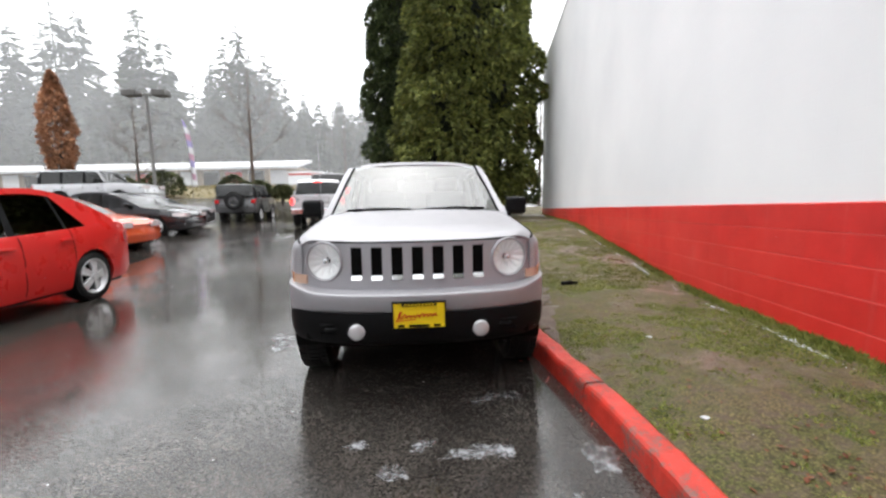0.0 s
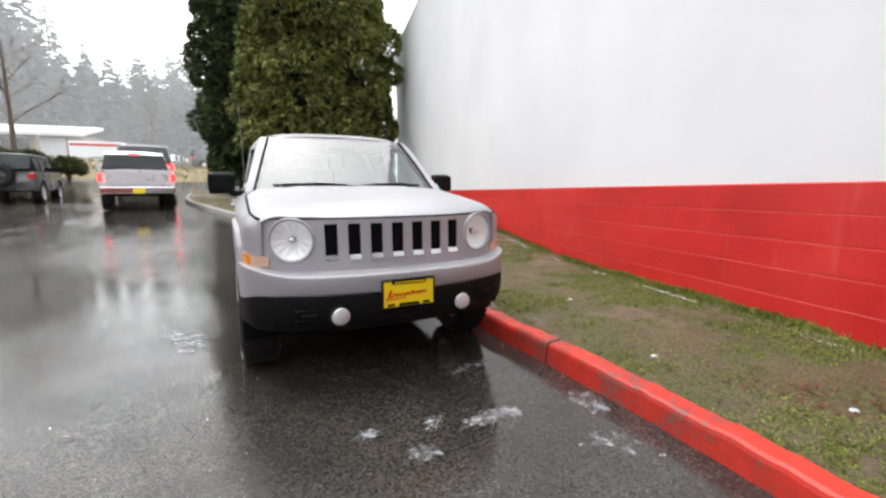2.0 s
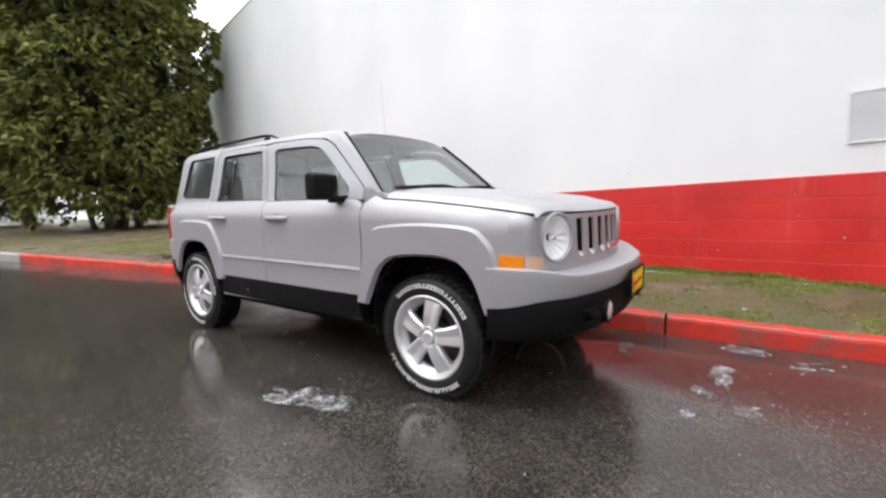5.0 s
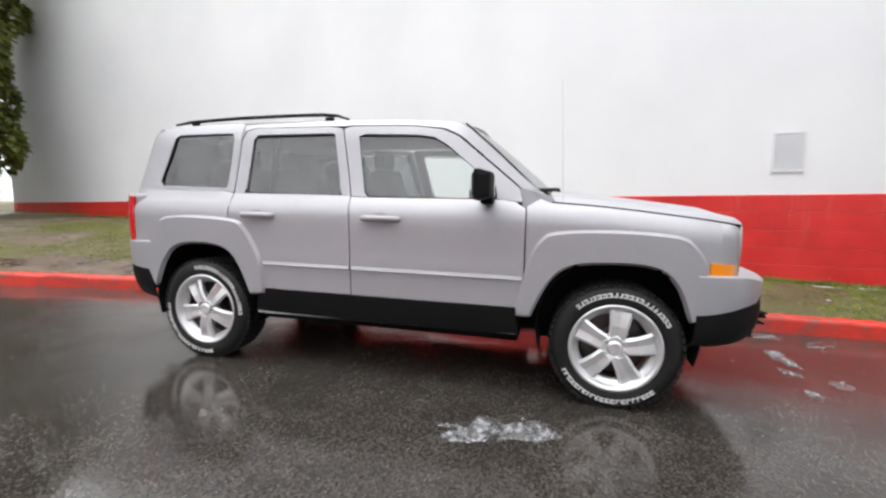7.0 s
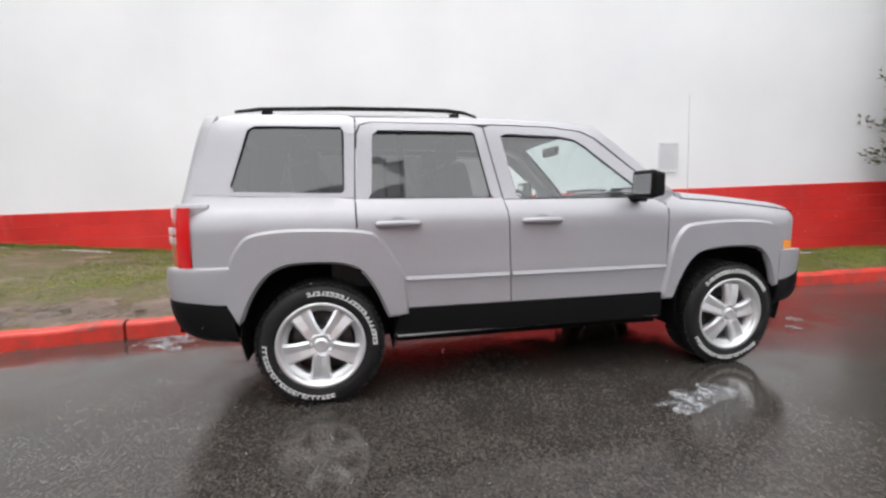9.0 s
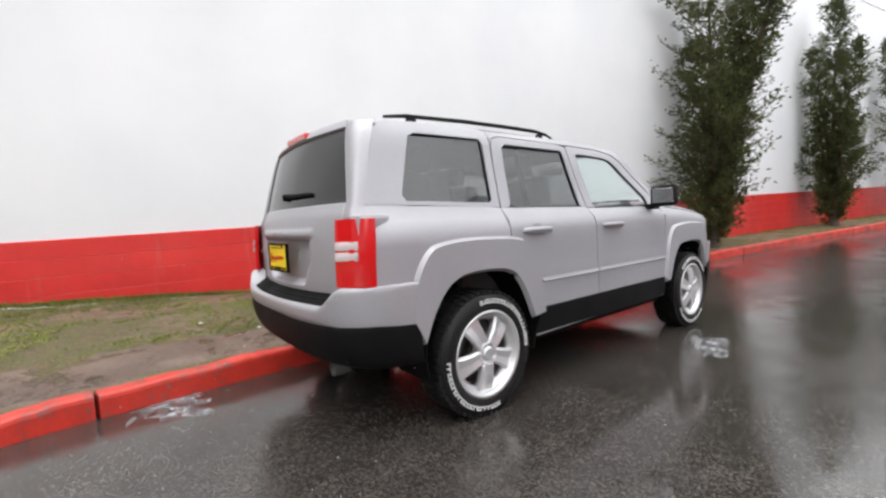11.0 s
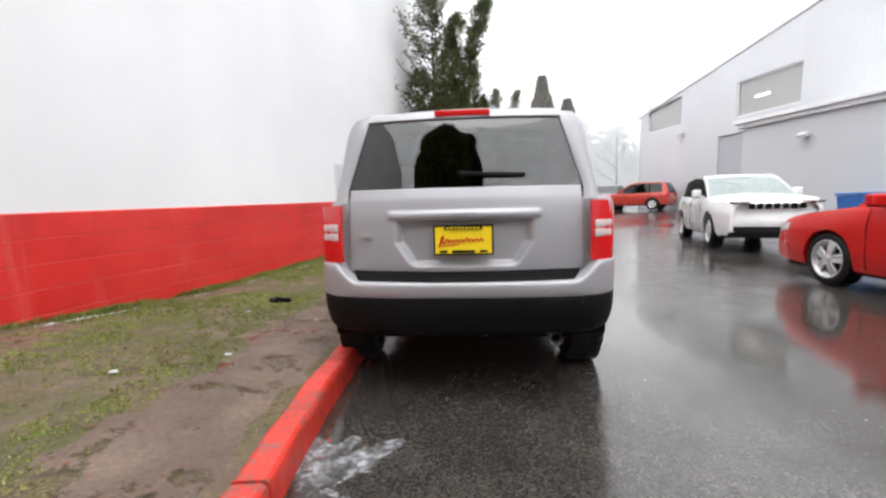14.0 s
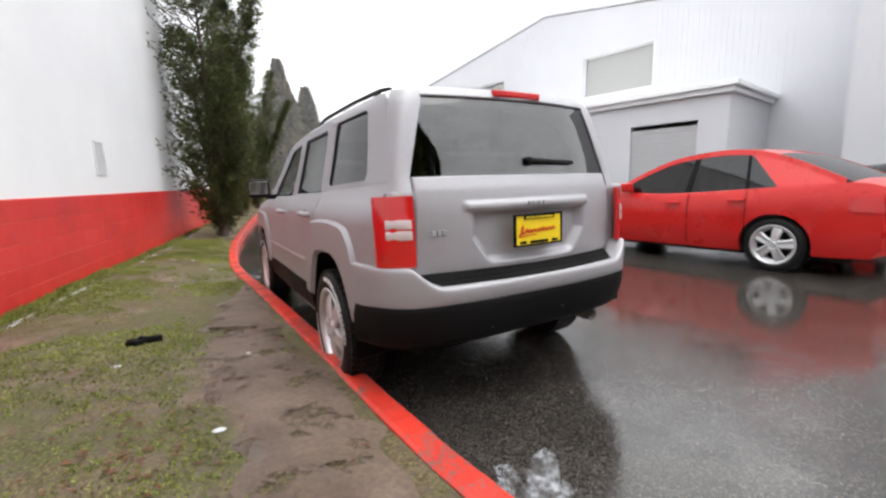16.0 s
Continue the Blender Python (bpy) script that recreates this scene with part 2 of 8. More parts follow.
def red_block_material():
    """Red paint brushed over rough blocks: pores, patchy coats, pale runs and splashes near the ground."""
    m, nt, p = shader("red_wall_paint")
    tc = nt.nodes.new("ShaderNodeTexCoord")
    g = nt.nodes.new("ShaderNodeNewGeometry")
    oi = nt.nodes.new("ShaderNodeObjectInfo")
    mp = nt.nodes.new("ShaderNodeMapping")
    mp.inputs["Scale"].default_value = (1.0, 9.0, 0.9)
    nt.links.new(g.outputs["Position"], mp.inputs["Vector"])
    coat = node(nt, "ShaderNodeTexNoise", Scale=1.1, Detail=6.0, Roughness=0.65)
    run = node(nt, "ShaderNodeTexNoise", Scale=1.0, Detail=5.0, Roughness=0.6)
    pore = node(nt, "ShaderNodeTexNoise", Scale=120.0, Detail=4.0, Roughness=0.7)
    nt.links.new(g.outputs["Position"], coat.inputs["Vector"])
    nt.links.new(mp.outputs[0], run.inputs["Vector"])
    nt.links.new(tc.outputs["Object"], pore.inputs["Vector"])
    base = ramp(nt, coat.outputs["Fac"], [(0.28, (0.50, 0.016, 0.014)), (0.5, (0.64, 0.026, 0.022)), (0.72, (0.72, 0.045, 0.036))])
    pale = ramp(nt, run.outputs["Fac"], [(0.58, 0.0), (0.74, 0.20)])
    col = mixc(nt, pale.outputs[0], base.outputs[0], (0.74, 0.22, 0.19))
    pit = ramp(nt, pore.outputs["Fac"], [(0.30, 0.55), (0.42, 1.0)])
    col = mixc(nt, 1.0, col, pit.outputs[0], 'MULTIPLY')
    each = ramp(nt, oi.outputs["Random"], [(0, 0.92), (1, 1.0)])
    col = mixc(nt, 1.0, col, each.outputs[0], 'MULTIPLY')
    nt.links.new(col, p.inputs["Base Color"])
    rr = ramp(nt, run.outputs["Fac"], [(0.3, 0.32), (0.7, 0.48)])
    nt.links.new(rr.outputs[0], p.inputs["Roughness"])
    b = node(nt, "ShaderNodeBump", Strength=0.30, Distance=0.004)
    nt.links.new(pore.outputs["Fac"], b.inputs["Height"])
    nt.links.new(b.outputs[0], p.inputs["Normal"])
    return m


def wet_paint(name, base):
    """Metallic car paint under a film of rain: fine flake, small beads and longer runs of water."""
    m, nt, p = shader(name)
    tc = nt.nodes.new("ShaderNodeTexCoord")
    flake = node(nt, "ShaderNodeTexNoise", Scale=420.0, Detail=2.0)
    soft = node(nt, "ShaderNodeTexNoise", Scale=2.0, Detail=4.0)
    bead = node(nt, "ShaderNodeTexVoronoi", Scale=120.0)
    film = node(nt, "ShaderNodeTexNoise", Scale=9.0, Detail=5.0, Roughness=0.6)
    for n in (flake, soft, bead, film):
        nt.links.new(tc.outputs["Object"], n.inputs["Vector"])
    c = mixc(nt, soft.outputs["Fac"], tuple(q * 0.95 for q in base), tuple(q * 1.05 for q in base))
    g = ramp(nt, flake.outputs["Fac"], [(0.35, 0.90), (0.65, 1.06)])
    nt.links.new(mixc(nt, 1.0, c, g.outputs[0], 'MULTIPLY'), p.inputs["Base Color"])
    rr = ramp(nt, film.outputs["Fac"], [(0.35, 0.42), (0.65, 0.47)])
    nt.links.new(rr.outputs[0], p.inputs["Roughness"])
    p.inputs["Metallic"].default_value = 0.36
    p.inputs["Specular IOR Level"].default_value = 0.16
    p.inputs["Coat Weight"].default_value = 0.03
    p.inputs["Coat Roughness"].default_value = 0.08
    drop = ramp(nt, bead.outputs["Distance"], [(0.0, 1.0), (0.32, 0.0)])
    lie = ramp(nt, film.outputs["Fac"], [(0.42, 0.0), (0.56, 1.0)])
    h = mixc(nt, 1.0, drop.outputs[0], lie.outputs[0], 'MULTIPLY')
    b = node(nt, "ShaderNodeBump", Strength=0.32, Distance=0.003)
    nt.links.new(h, b.inputs["Height"])
    nt.links.new(b.outputs[0], p.inputs["Normal"])
    nt.links.new(b.outputs[0], p.inputs["Coat Normal"])
    return m


def worn_paint(name, paint, under):
    """Kerb paint rubbed through to dirty concrete along its edges and chips."""
    m, nt, p = shader(name)
    tc = nt.nodes.new("ShaderNodeTexCoord")
    a = node(nt, "ShaderNodeTexNoise", Scale=3.5, Detail=8.0, Roughness=0.7)
    b = node(nt, "ShaderNodeTexNoise", Scale=38.0, Detail=6.0, Roughness=0.7)
    c = node(nt, "ShaderNodeTexNoise", Scale=120.0, Detail=2.0)
    for q in (a, b, c):
        nt.links.new(tc.outputs["Object"], q.inputs["Vector"])
    tone = ramp(nt, a.outputs["Fac"], [(0.3, 0.62), (0.7, 1.1)])
    col = mixc(nt, 1.0, paint, tone.outputs[0], 'MULTIPLY')
    chip = mixc(nt, 0.5, a.outputs["Fac"], b.outputs["Fac"])
    worn = ramp(nt, chip, [(0.41, 0.9), (0.475, 0.0)])
    col = mixc(nt, worn.outputs[0], col, under)
    nt.links.new(col, p.inputs["Base Color"])
    rr = ramp(nt, a.outputs["Fac"], [(0.3, 0.6), (0.7, 0.3)])
    nt.links.new(rr.outputs[0], p.inputs["Roughness"])
    bp = node(nt, "ShaderNodeBump", Strength=0.5, Distance=0.006)
    hgt = mixc(nt, 0.4, b.outputs["Fac"], c.outputs["Fac"])
    nt.links.new(hgt, bp.inputs["Height"])
    nt.links.new(bp.outputs[0], p.inputs["Normal"])
    return m


ASPHALT = asphalt_material()
SOIL = soil_material()
WHITE_WALL = block_wall_material()
RED_WALL = red_block_material()
RED_KERB = worn_paint("red_kerb_paint", (0.60, 0.040, 0.024), (0.16, 0.10, 0.085))
CONCRETE = surface("kerb_concrete", (0.30, 0.29, 0.27), 0.6, var=0.25, scale=4, fine=70, bump=0.4)
GREY_SIDING = surface("pale_siding", (0.55, 0.555, 0.58), 0.45, var=0.06, scale=0.6, fine=30)
WHITE_TRIM = surface("white_trim", (0.74, 0.74, 0.75), 0.45, var=0.06)
ROOF_GREY = surface("roof_felt", (0.22, 0.22, 0.23), 0.8, var=0.2)
VENT_GREY = surface("vent_grey", (0.70, 0.70, 0.72), 0.5, var=0.08)
STEEL = surface("dull_steel", (0.42, 0.42, 0.43), 0.45, metal=0.7, var=0.15)
BARK = surface("wet_bark", (0.085, 0.06, 0.045), 0.75, var=0.35, scale=5, fine=40, bump=0.6)
BLACK = surface("black_plastic", (0.0075, 0.0075, 0.008), 0.58, var=0.15, fine=150, bump=0.08, spec=0.10)
RUBBER = surface("tyre_rubber", (0.013, 0.013, 0.0135), 0.55, var=0.25, fine=90, bump=0.2, spec=0.25)
CHROME = surface("chrome", (0.78, 0.78, 0.80), 0.10, metal=1.0, var=0.04)
ALLOY = surface("silver_alloy", (0.66, 0.66, 0.67), 0.34, metal=0.6, var=0.06)
SILVER = wet_paint("silver_car_paint", (0.385, 0.38, 0.40))
GLASS_CLEAR = glass_material("clear_glass", (0.90, 0.95, 0.93), 0.30, 0.02, 0.06)
GLASS_SCREEN = glass_material("wet_windscreen_glass", (0.80, 0.91, 0.90), 0.55, 0.03, 0.05)
GLASS_LAMP = glass_material("lamp_glass", (0.98, 0.985, 0.985), 0.30, 0.02, 0.05)
GLASS_DARK = glass_material("tinted_glass", (0.15, 0.155, 0.16), 0.44)
MATT_BLACK = surface("matt_black", (0.006, 0.006, 0.006), 0.8, var=0.2, spec=0.1)
REFLECTOR = surface("lamp_reflector", (0.96, 0.96, 0.97), 0.16, metal=0.12, var=0.06, scale=30, fine=90)
GLASS_BLACK = glass_material("dark_car_glass", (0.035, 0.037, 0.04), 0.22)
RED_LENS = surface("red_lens", (0.62, 0.012, 0.014), 0.12, var=0.08, coat=1.0)
PALE_LENS = surface("pale_lens", (0.62, 0.53, 0.53), 0.15, var=0.08, coat=1.0)
AMBER_LENS = surface("amber_lens", (0.85, 0.26, 0.01), 0.15, var=0.08, coat=1.0)
CLOTH = surface("grey_cloth", (0.10, 0.10, 0.105), 0.85, var=0.2, fine=200, bump=0.2)
YELLOW = surface("yellow_card", (0.85, 0.62, 0.01), 0.4, var=0.05)
RED_INK = surface("red_ink", (0.65, 0.03, 0.01), 0.5, var=0.05)
SNOW = surface("wet_slush", (0.62, 0.64, 0.67), 0.3, var=0.25, scale=20, fine=120, bump=0.6, dist=0.01)


# ---- mesh helpers ----
def link_mesh(name, bm, material, smooth=False):
    me = bpy.data.meshes.new(name)
    bm.normal_update()
    bm.to_mesh(me)
    bm.free()
    mats = material if isinstance(material, (list, tuple)) else [material]
    for mt in mats:
        me.materials.append(mt)
    if smooth:
        me.polygons.foreach_set("use_smooth", [True] * len(me.polygons))
    return new(name, me)


def part(name, bm, material, parent, label="", smooth=False):
    ob = link_mesh(name, bm, material, smooth)
    ob.parent = parent
    if label:
        ob["label"] = label
    return ob


def thing(name, m=None, label="", category="", group="", kind=""):
    ob = new(name)
    ob.empty_display_size = 0.2
    if m is not None:
        ob.matrix_world = m
    return tagged(ob, label, category, group, kind)


def box(bm, x0, x1, y0, y1, z0, z1, bevel=0.0, m=None):
    r = bmesh.ops.create_cube(bm, size=1.0)
    vs = r["verts"]
    for v in vs:
        v.co = Vector(((x0 + x1) / 2 + v.co.x * (x1 - x0), (y0 + y1) / 2 + v.co.y * (y1 - y0), (z0 + z1) / 2 + v.co.z * (z1 - z0)))
    if bevel:
        es = list({e for v in vs for e in v.link_edges})
        r2 = bmesh.ops.bevel(bm, geom=es, offset=bevel, segments=2, profile=0.6, affect='EDGES')
        vs = list({v for f in r2["faces"] for v in f.verts} | {v for v in vs if v.is_valid})
    if m is not None:
        bmesh.ops.transform(bm, matrix=m, verts=[v for v in vs if v.is_valid])
    return vs


def lathe(bm, prof, axis='x', n=32, centre=(0, 0, 0), closed=False):
    """Turns (r, a) pairs round an axis; a runs along it."""
    rings = []
    for r, a in prof:
        ring = []
        for i in range(n):
            c, s = math.cos(2 * math.pi * i / n) * r, math.sin(2 * math.pi * i / n) * r
            p = (a, c, s) if axis == 'x' else (c, a, s) if axis == 'y' else (c, s, a)
            ring.append(bm.verts.new(Vector(p) + Vector(centre)))
        rings.append(ring)
    pairs = list(zip(rings, rings[1:])) + ([(rings[-1], rings[0])] if closed else [])
    for a, b in pairs:
        for i in range(n):
            bm.faces.new((a[i], a[(i + 1) % n], b[(i + 1) % n], b[i]))
    if not closed:
        for ring in (rings[0], rings[-1]):
            if (ring[0].co - ring[n // 2].co).length > 1e-4:
                bm.faces.new(ring)
    bmesh.ops.recalc_face_normals(bm, faces=bm.faces[:])


def tube(bm, pts, r, n=8, cap=True):
    """A round bar through points; r may be a list."""
    pts = [Vector(p) for p in pts]
    rs = r if isinstance(r, (list, tuple)) else [r] * len(pts)
    rings = []
    for i, p in enumerate(pts):
        d = (pts[min(i + 1, len(pts) - 1)] - pts[max(i - 1, 0)]).normalized()
        up = Vector((0, 0, 1)) if abs(d.z) < 0.95 else Vector((0, 1, 0))
        a = d.cross(up).normalized()
        b = d.cross(a).normalized()
        rings.append([bm.verts.new(p + (a * math.cos(2 * math.pi * k / n) + b * math.sin(2 * math.pi * k / n)) * rs[i]) for k in range(n)])
    for s, t in zip(rings, rings[1:]):
        for k in range(n):
            bm.faces.new((s[k], s[(k + 1) % n], t[(k + 1) % n], t[k]))
    if cap:
        bm.faces.new(rings[0])
        bm.faces.new(rings[-1])


def grid(bm, fn, nu, nv):
    vs = [[bm.verts.new(fn(i / nu, j / nv)) for j in range(nv + 1)] for i in range(nu + 1)]
    fs = []
    for i in range(nu):
        for j in range(nv):
            fs.append(bm.faces.new((vs[i][j], vs[i + 1][j], vs[i + 1][j + 1], vs[i][j + 1])))
    return vs, fs


def lerp_list(pts, x):
    """Straight lines through (x, value) pairs."""
    if x <= pts[0][0]:
        return pts[0][1]
    for (a, fa), (b, fb) in zip(pts, pts[1:]):
        if x <= b:
            return fa + (fb - fa) * (x - a) / (b - a)
    return pts[-1][1]


def smooth_list(pts, x):
    """A smooth curve through (x, value) pairs."""
    n = len(pts)
    if x <= pts[0][0]:
        return pts[0][1]
    if x >= pts[-1][0]:
        return pts[-1][1]
    for i in range(n - 1):
        a, b = pts[i], pts[i + 1]
        if x <= b[0]:
            h = b[0] - a[0]
            t = (x - a[0]) / h

            def slope(k):
                p, q = pts[max(k - 1, 0)], pts[min(k + 1, n - 1)]
                return (q[1] - p[1]) / (q[0] - p[0])
            m0, m1 = slope(i) * h, slope(i + 1) * h
            return (2 * t**3 - 3 * t**2 + 1) * a[1] + (t**3 - 2 * t**2 + t) * m0 + (-2 * t**3 + 3 * t**2) * b[1] + (t**3 - t**2) * m1


def solid(bm, th):
    """Gives an open sheet a thickness behind it."""
    bmesh.ops.recalc_face_normals(bm, faces=bm.faces[:])
    bmesh.ops.solidify(bm, geom=bm.faces[:], thickness=th)


# ---- ground, verge, kerb ----
def ground_z(x, y):
    south = 0.028 * max(0.0, -y - 4.0) if y > -50 else 1.29
    north = smooth_list([(3, 0.0), (4, 0.015), (10, 0.22), (18, 0.42), (26, 0.80), (35, 1.6), (60, 3.6), (110, 5.0)], y)
    west = min(1.0, max(0.0, (-8.0 - x) / 6.0)) * min(1.0, max(0.0, (y - 13.0) / 6.0)) * 0.6
    return south + north + west


WALL_P, WALL_D = Vector((2.5, -3.74, 0)), Vector((0.1768, 0.9842, 0))


def wall_x(y):
    return 2.5 + 0.1796 * (y + 3.74)


def wall_base(y):
    return ground_z(0, y) + smooth_list([(-40, 0.10), (-14, 0.16), (-6, 0.20), (-3, 0.24), (0, 0.19), (2.7, 0.33), (6.4, 0.44), (10, 0.3), (16, 0.2)], y)


KERB_LINE = [(-42, -5.287), (-36, -4.487), (-25, -2.587), (-15, -0.807), (-10, 0.123), (-6, 0.773), (-3.5, 0.983), (-2.2, 0.973), (-1, 0.883), (1, 0.785),
             (2.8, 0.685), (4, 0.435), (5.5, -0.005), (8.4, -0.915), (11, -1.715), (14, -2.515), (17, -3.015), (20, -3.115)]


def kerb_x(y):
    return smooth_list(KERB_LINE, y)


bm = bmesh.new()
xs = [-1500, -700, -300, -150, -90] + [-60 + 2.5 * i for i in range(49)] + [90, 150, 300, 700, 1500]
ys = [-1500, -700, -300, -150, -90] + [-60 + 2.5 * i for i in range(53)] + [90, 150, 300, 700, 1500]
vv = [[bm.verts.new((x, y, ground_z(x, y))) for y in ys] for x in xs]
for i in range(len(xs) - 1):
    for j in range(len(ys) - 1):
        bm.faces.new((vv[i][j], vv[i + 1][j], vv[i + 1][j + 1], vv[i][j + 1]))
ground = link_mesh("ground", bm, ASPHALT, True)
tagged(ground, "dark wet asphalt with standing water and pale grit", "asphalt", kind="structure")

# the verge between kerb and wall, and the island past the wall's end
bm = bmesh.new()


def verge_point(u, v):
    y = -42 + 63 * u
    x0 = kerb_x(y) + 0.126
    x1 = wall_x(y) + 0.1 if y < 14.2 else wall_x(14.2) + 0.1 + (y - 14.2) * 0.6
    x = x0 + (x1 - x0) * v
    zk = ground_z(0, y) + 0.138
    z = zk + (wall_base(y) - zk) * v + 0.035 * math.sin(math.pi * v) + 0.016 * noise.noise(Vector((x * 1.5, y * 1.5, 0))) * (1 if 0.02 < v < 0.98 else 0.2)
    return Vector((x, y, z + 0.012 * noise.noise(Vector((x * 6, y * 6, 3)))))


grid(bm, verge_point, 420, 22)
verge = link_mesh("verge_ground", bm, SOIL, True)
tagged(verge, "patchy mossy grass and wet brown mud", "grass", kind="structure")


def kerb_piece(y0, y1, worn):
    bm = bmesh.new()
    n = max(2, int((y1 - y0) / 0.06))
    prof = [(0.0, -0.05), (0.006, 0.118), (0.012, 0.138), (0.026, 0.150), (0.122, 0.153), (0.140, 0.145), (0.155, 0.02)]
    rings = []
    for i in range(n + 1):
        y = y0 + (y1 - y0) * i / n
        x, e = kerb_x(y), 0.05
        d = Vector((kerb_x(y + e) - kerb_x(y - e), 2 * e, 0)).normalized()
        out = Vector((d.y, -d.x, 0))
        wob = worn * (noise.noise(Vector((y * 3, 0, 7))) + 0.5 * noise.noise(Vector((y * 13, 0, 2))) - 1.6 * max(0.0, noise.noise(Vector((y * 5, 0, 11))) - 0.35))
        rings.append([bm.verts.new(Vector((x, y, ground_z(0, y))) + out * (a + wob * 0.4) + Vector((0, 0, b + wob * (1 if b > 0.1 else 0)))) for a, b in prof])
    for a, b in zip(rings, rings[1:]):
        for k in range(len(prof) - 1):
            bm.faces.new((a[k], a[k + 1], b[k + 1], b[k]))
    for r in (rings[0], rings[-1]):
        bm.faces.new(r)
    bmesh.ops.recalc_face_normals(bm, faces=bm.faces[:])
    return bm


kerb = thing("kerb", None, "worn red painted concrete kerb beside the verge", "kerb", kind="structure")
joints = [-42, -36, -30, -24, -18.5, -13, -7.6, -2.24, 3.03, 8.4]
for a, b in zip(joints, joints[1:]):
    part("kerb_stone", kerb_piece(a + 0.010, b - 0.010, 0.017), RED_KERB, kerb)
for a, b in ((8.4, 12.4), (12.4, 16.2), (16.2, 20)):
    part("kerb_stone", kerb_piece(a + 0.008, b - 0.008, 0.006), CONCRETE, kerb, "bare grey concrete kerb stone", smooth=True)


# ---- the block building ----
TILT = pose(0, 0, 0, -1.4, 0, 0)
YAW = -math.degrees(math.atan2(WALL_D.x, WALL_D.y))
B_M = Matrix.Translation((2.5, -3.74, 0)) @ pose(0, 0, 0, 0, 0, YAW) @ TILT
building = thing("block_building", B_M, "long white block building with a red painted base", "building", kind="structure")
S0, S1, TOP, RED = -34.0, 18.3, 7.45, 1.245
bm = bmesh.new()
box(bm, 0.0, 0.3, S0, S1, -1.6, TOP)
part("wall_west", bm, WHITE_WALL, building)
bm = bmesh.new()
box(bm, 0.302, 24, S1 - 0.3, S1, -1.6, TOP - 0.002)
part("wall_north", bm, WHITE_WALL, building)
bm = bmesh.new()
box(bm, 0.302, 24, S0, S0 + 0.3, -1.6, TOP - 0.002)
part("wall_south", bm, WHITE_WALL, building)
bm = bmesh.new()
box(bm, 23.7, 24, S0 + 0.302, S1 - 0.302, -1.6, TOP - 0.004)
part("wall_east", bm, WHITE_WALL, building)
bm = bmesh.new()
box(bm, 0.31, 23.69, S0 + 0.31, S1 - 0.31, TOP - 0.3, TOP - 0.1)
part("roof", bm, ROOF_GREY, building)
bm = bmesh.new()
box(bm, -0.02, 0.34, S0 - 0.02, S1 + 0.02, TOP + 0.002, TOP + 0.06, 0.01)
part("roof_edge", bm, WHITE_TRIM, building)
# louvred vent in the wall
vent = thing("wall_vent", B_M, "grey louvred metal vent set in the white wall", "vent", kind="structure")
bm = bmesh.new()
for x0, x1, y0, y1 in ((0, 0.30, 1.5, 1.52), (0, 0.30, 1.93, 1.95), (0, 0.02, 1.52, 1.93), (0.28, 0.30, 1.52, 1.93)):
    box(bm, -0.02, 0.001, x0, x1, y0, y1)
part("vent_frame", bm, VENT_GREY, vent)
for i in range(20):
    bm = bmesh.new()
    box(bm, -0.002, 0.002, 0.02, 0.28, -0.0125, 0.0125, m=Matrix.Translation((-0.008, 0, 1.53 + 0.0205 * i)) @ pose(0, 0, 0, 0, 35, 0))
    part("slat", bm, VENT_GREY, vent)


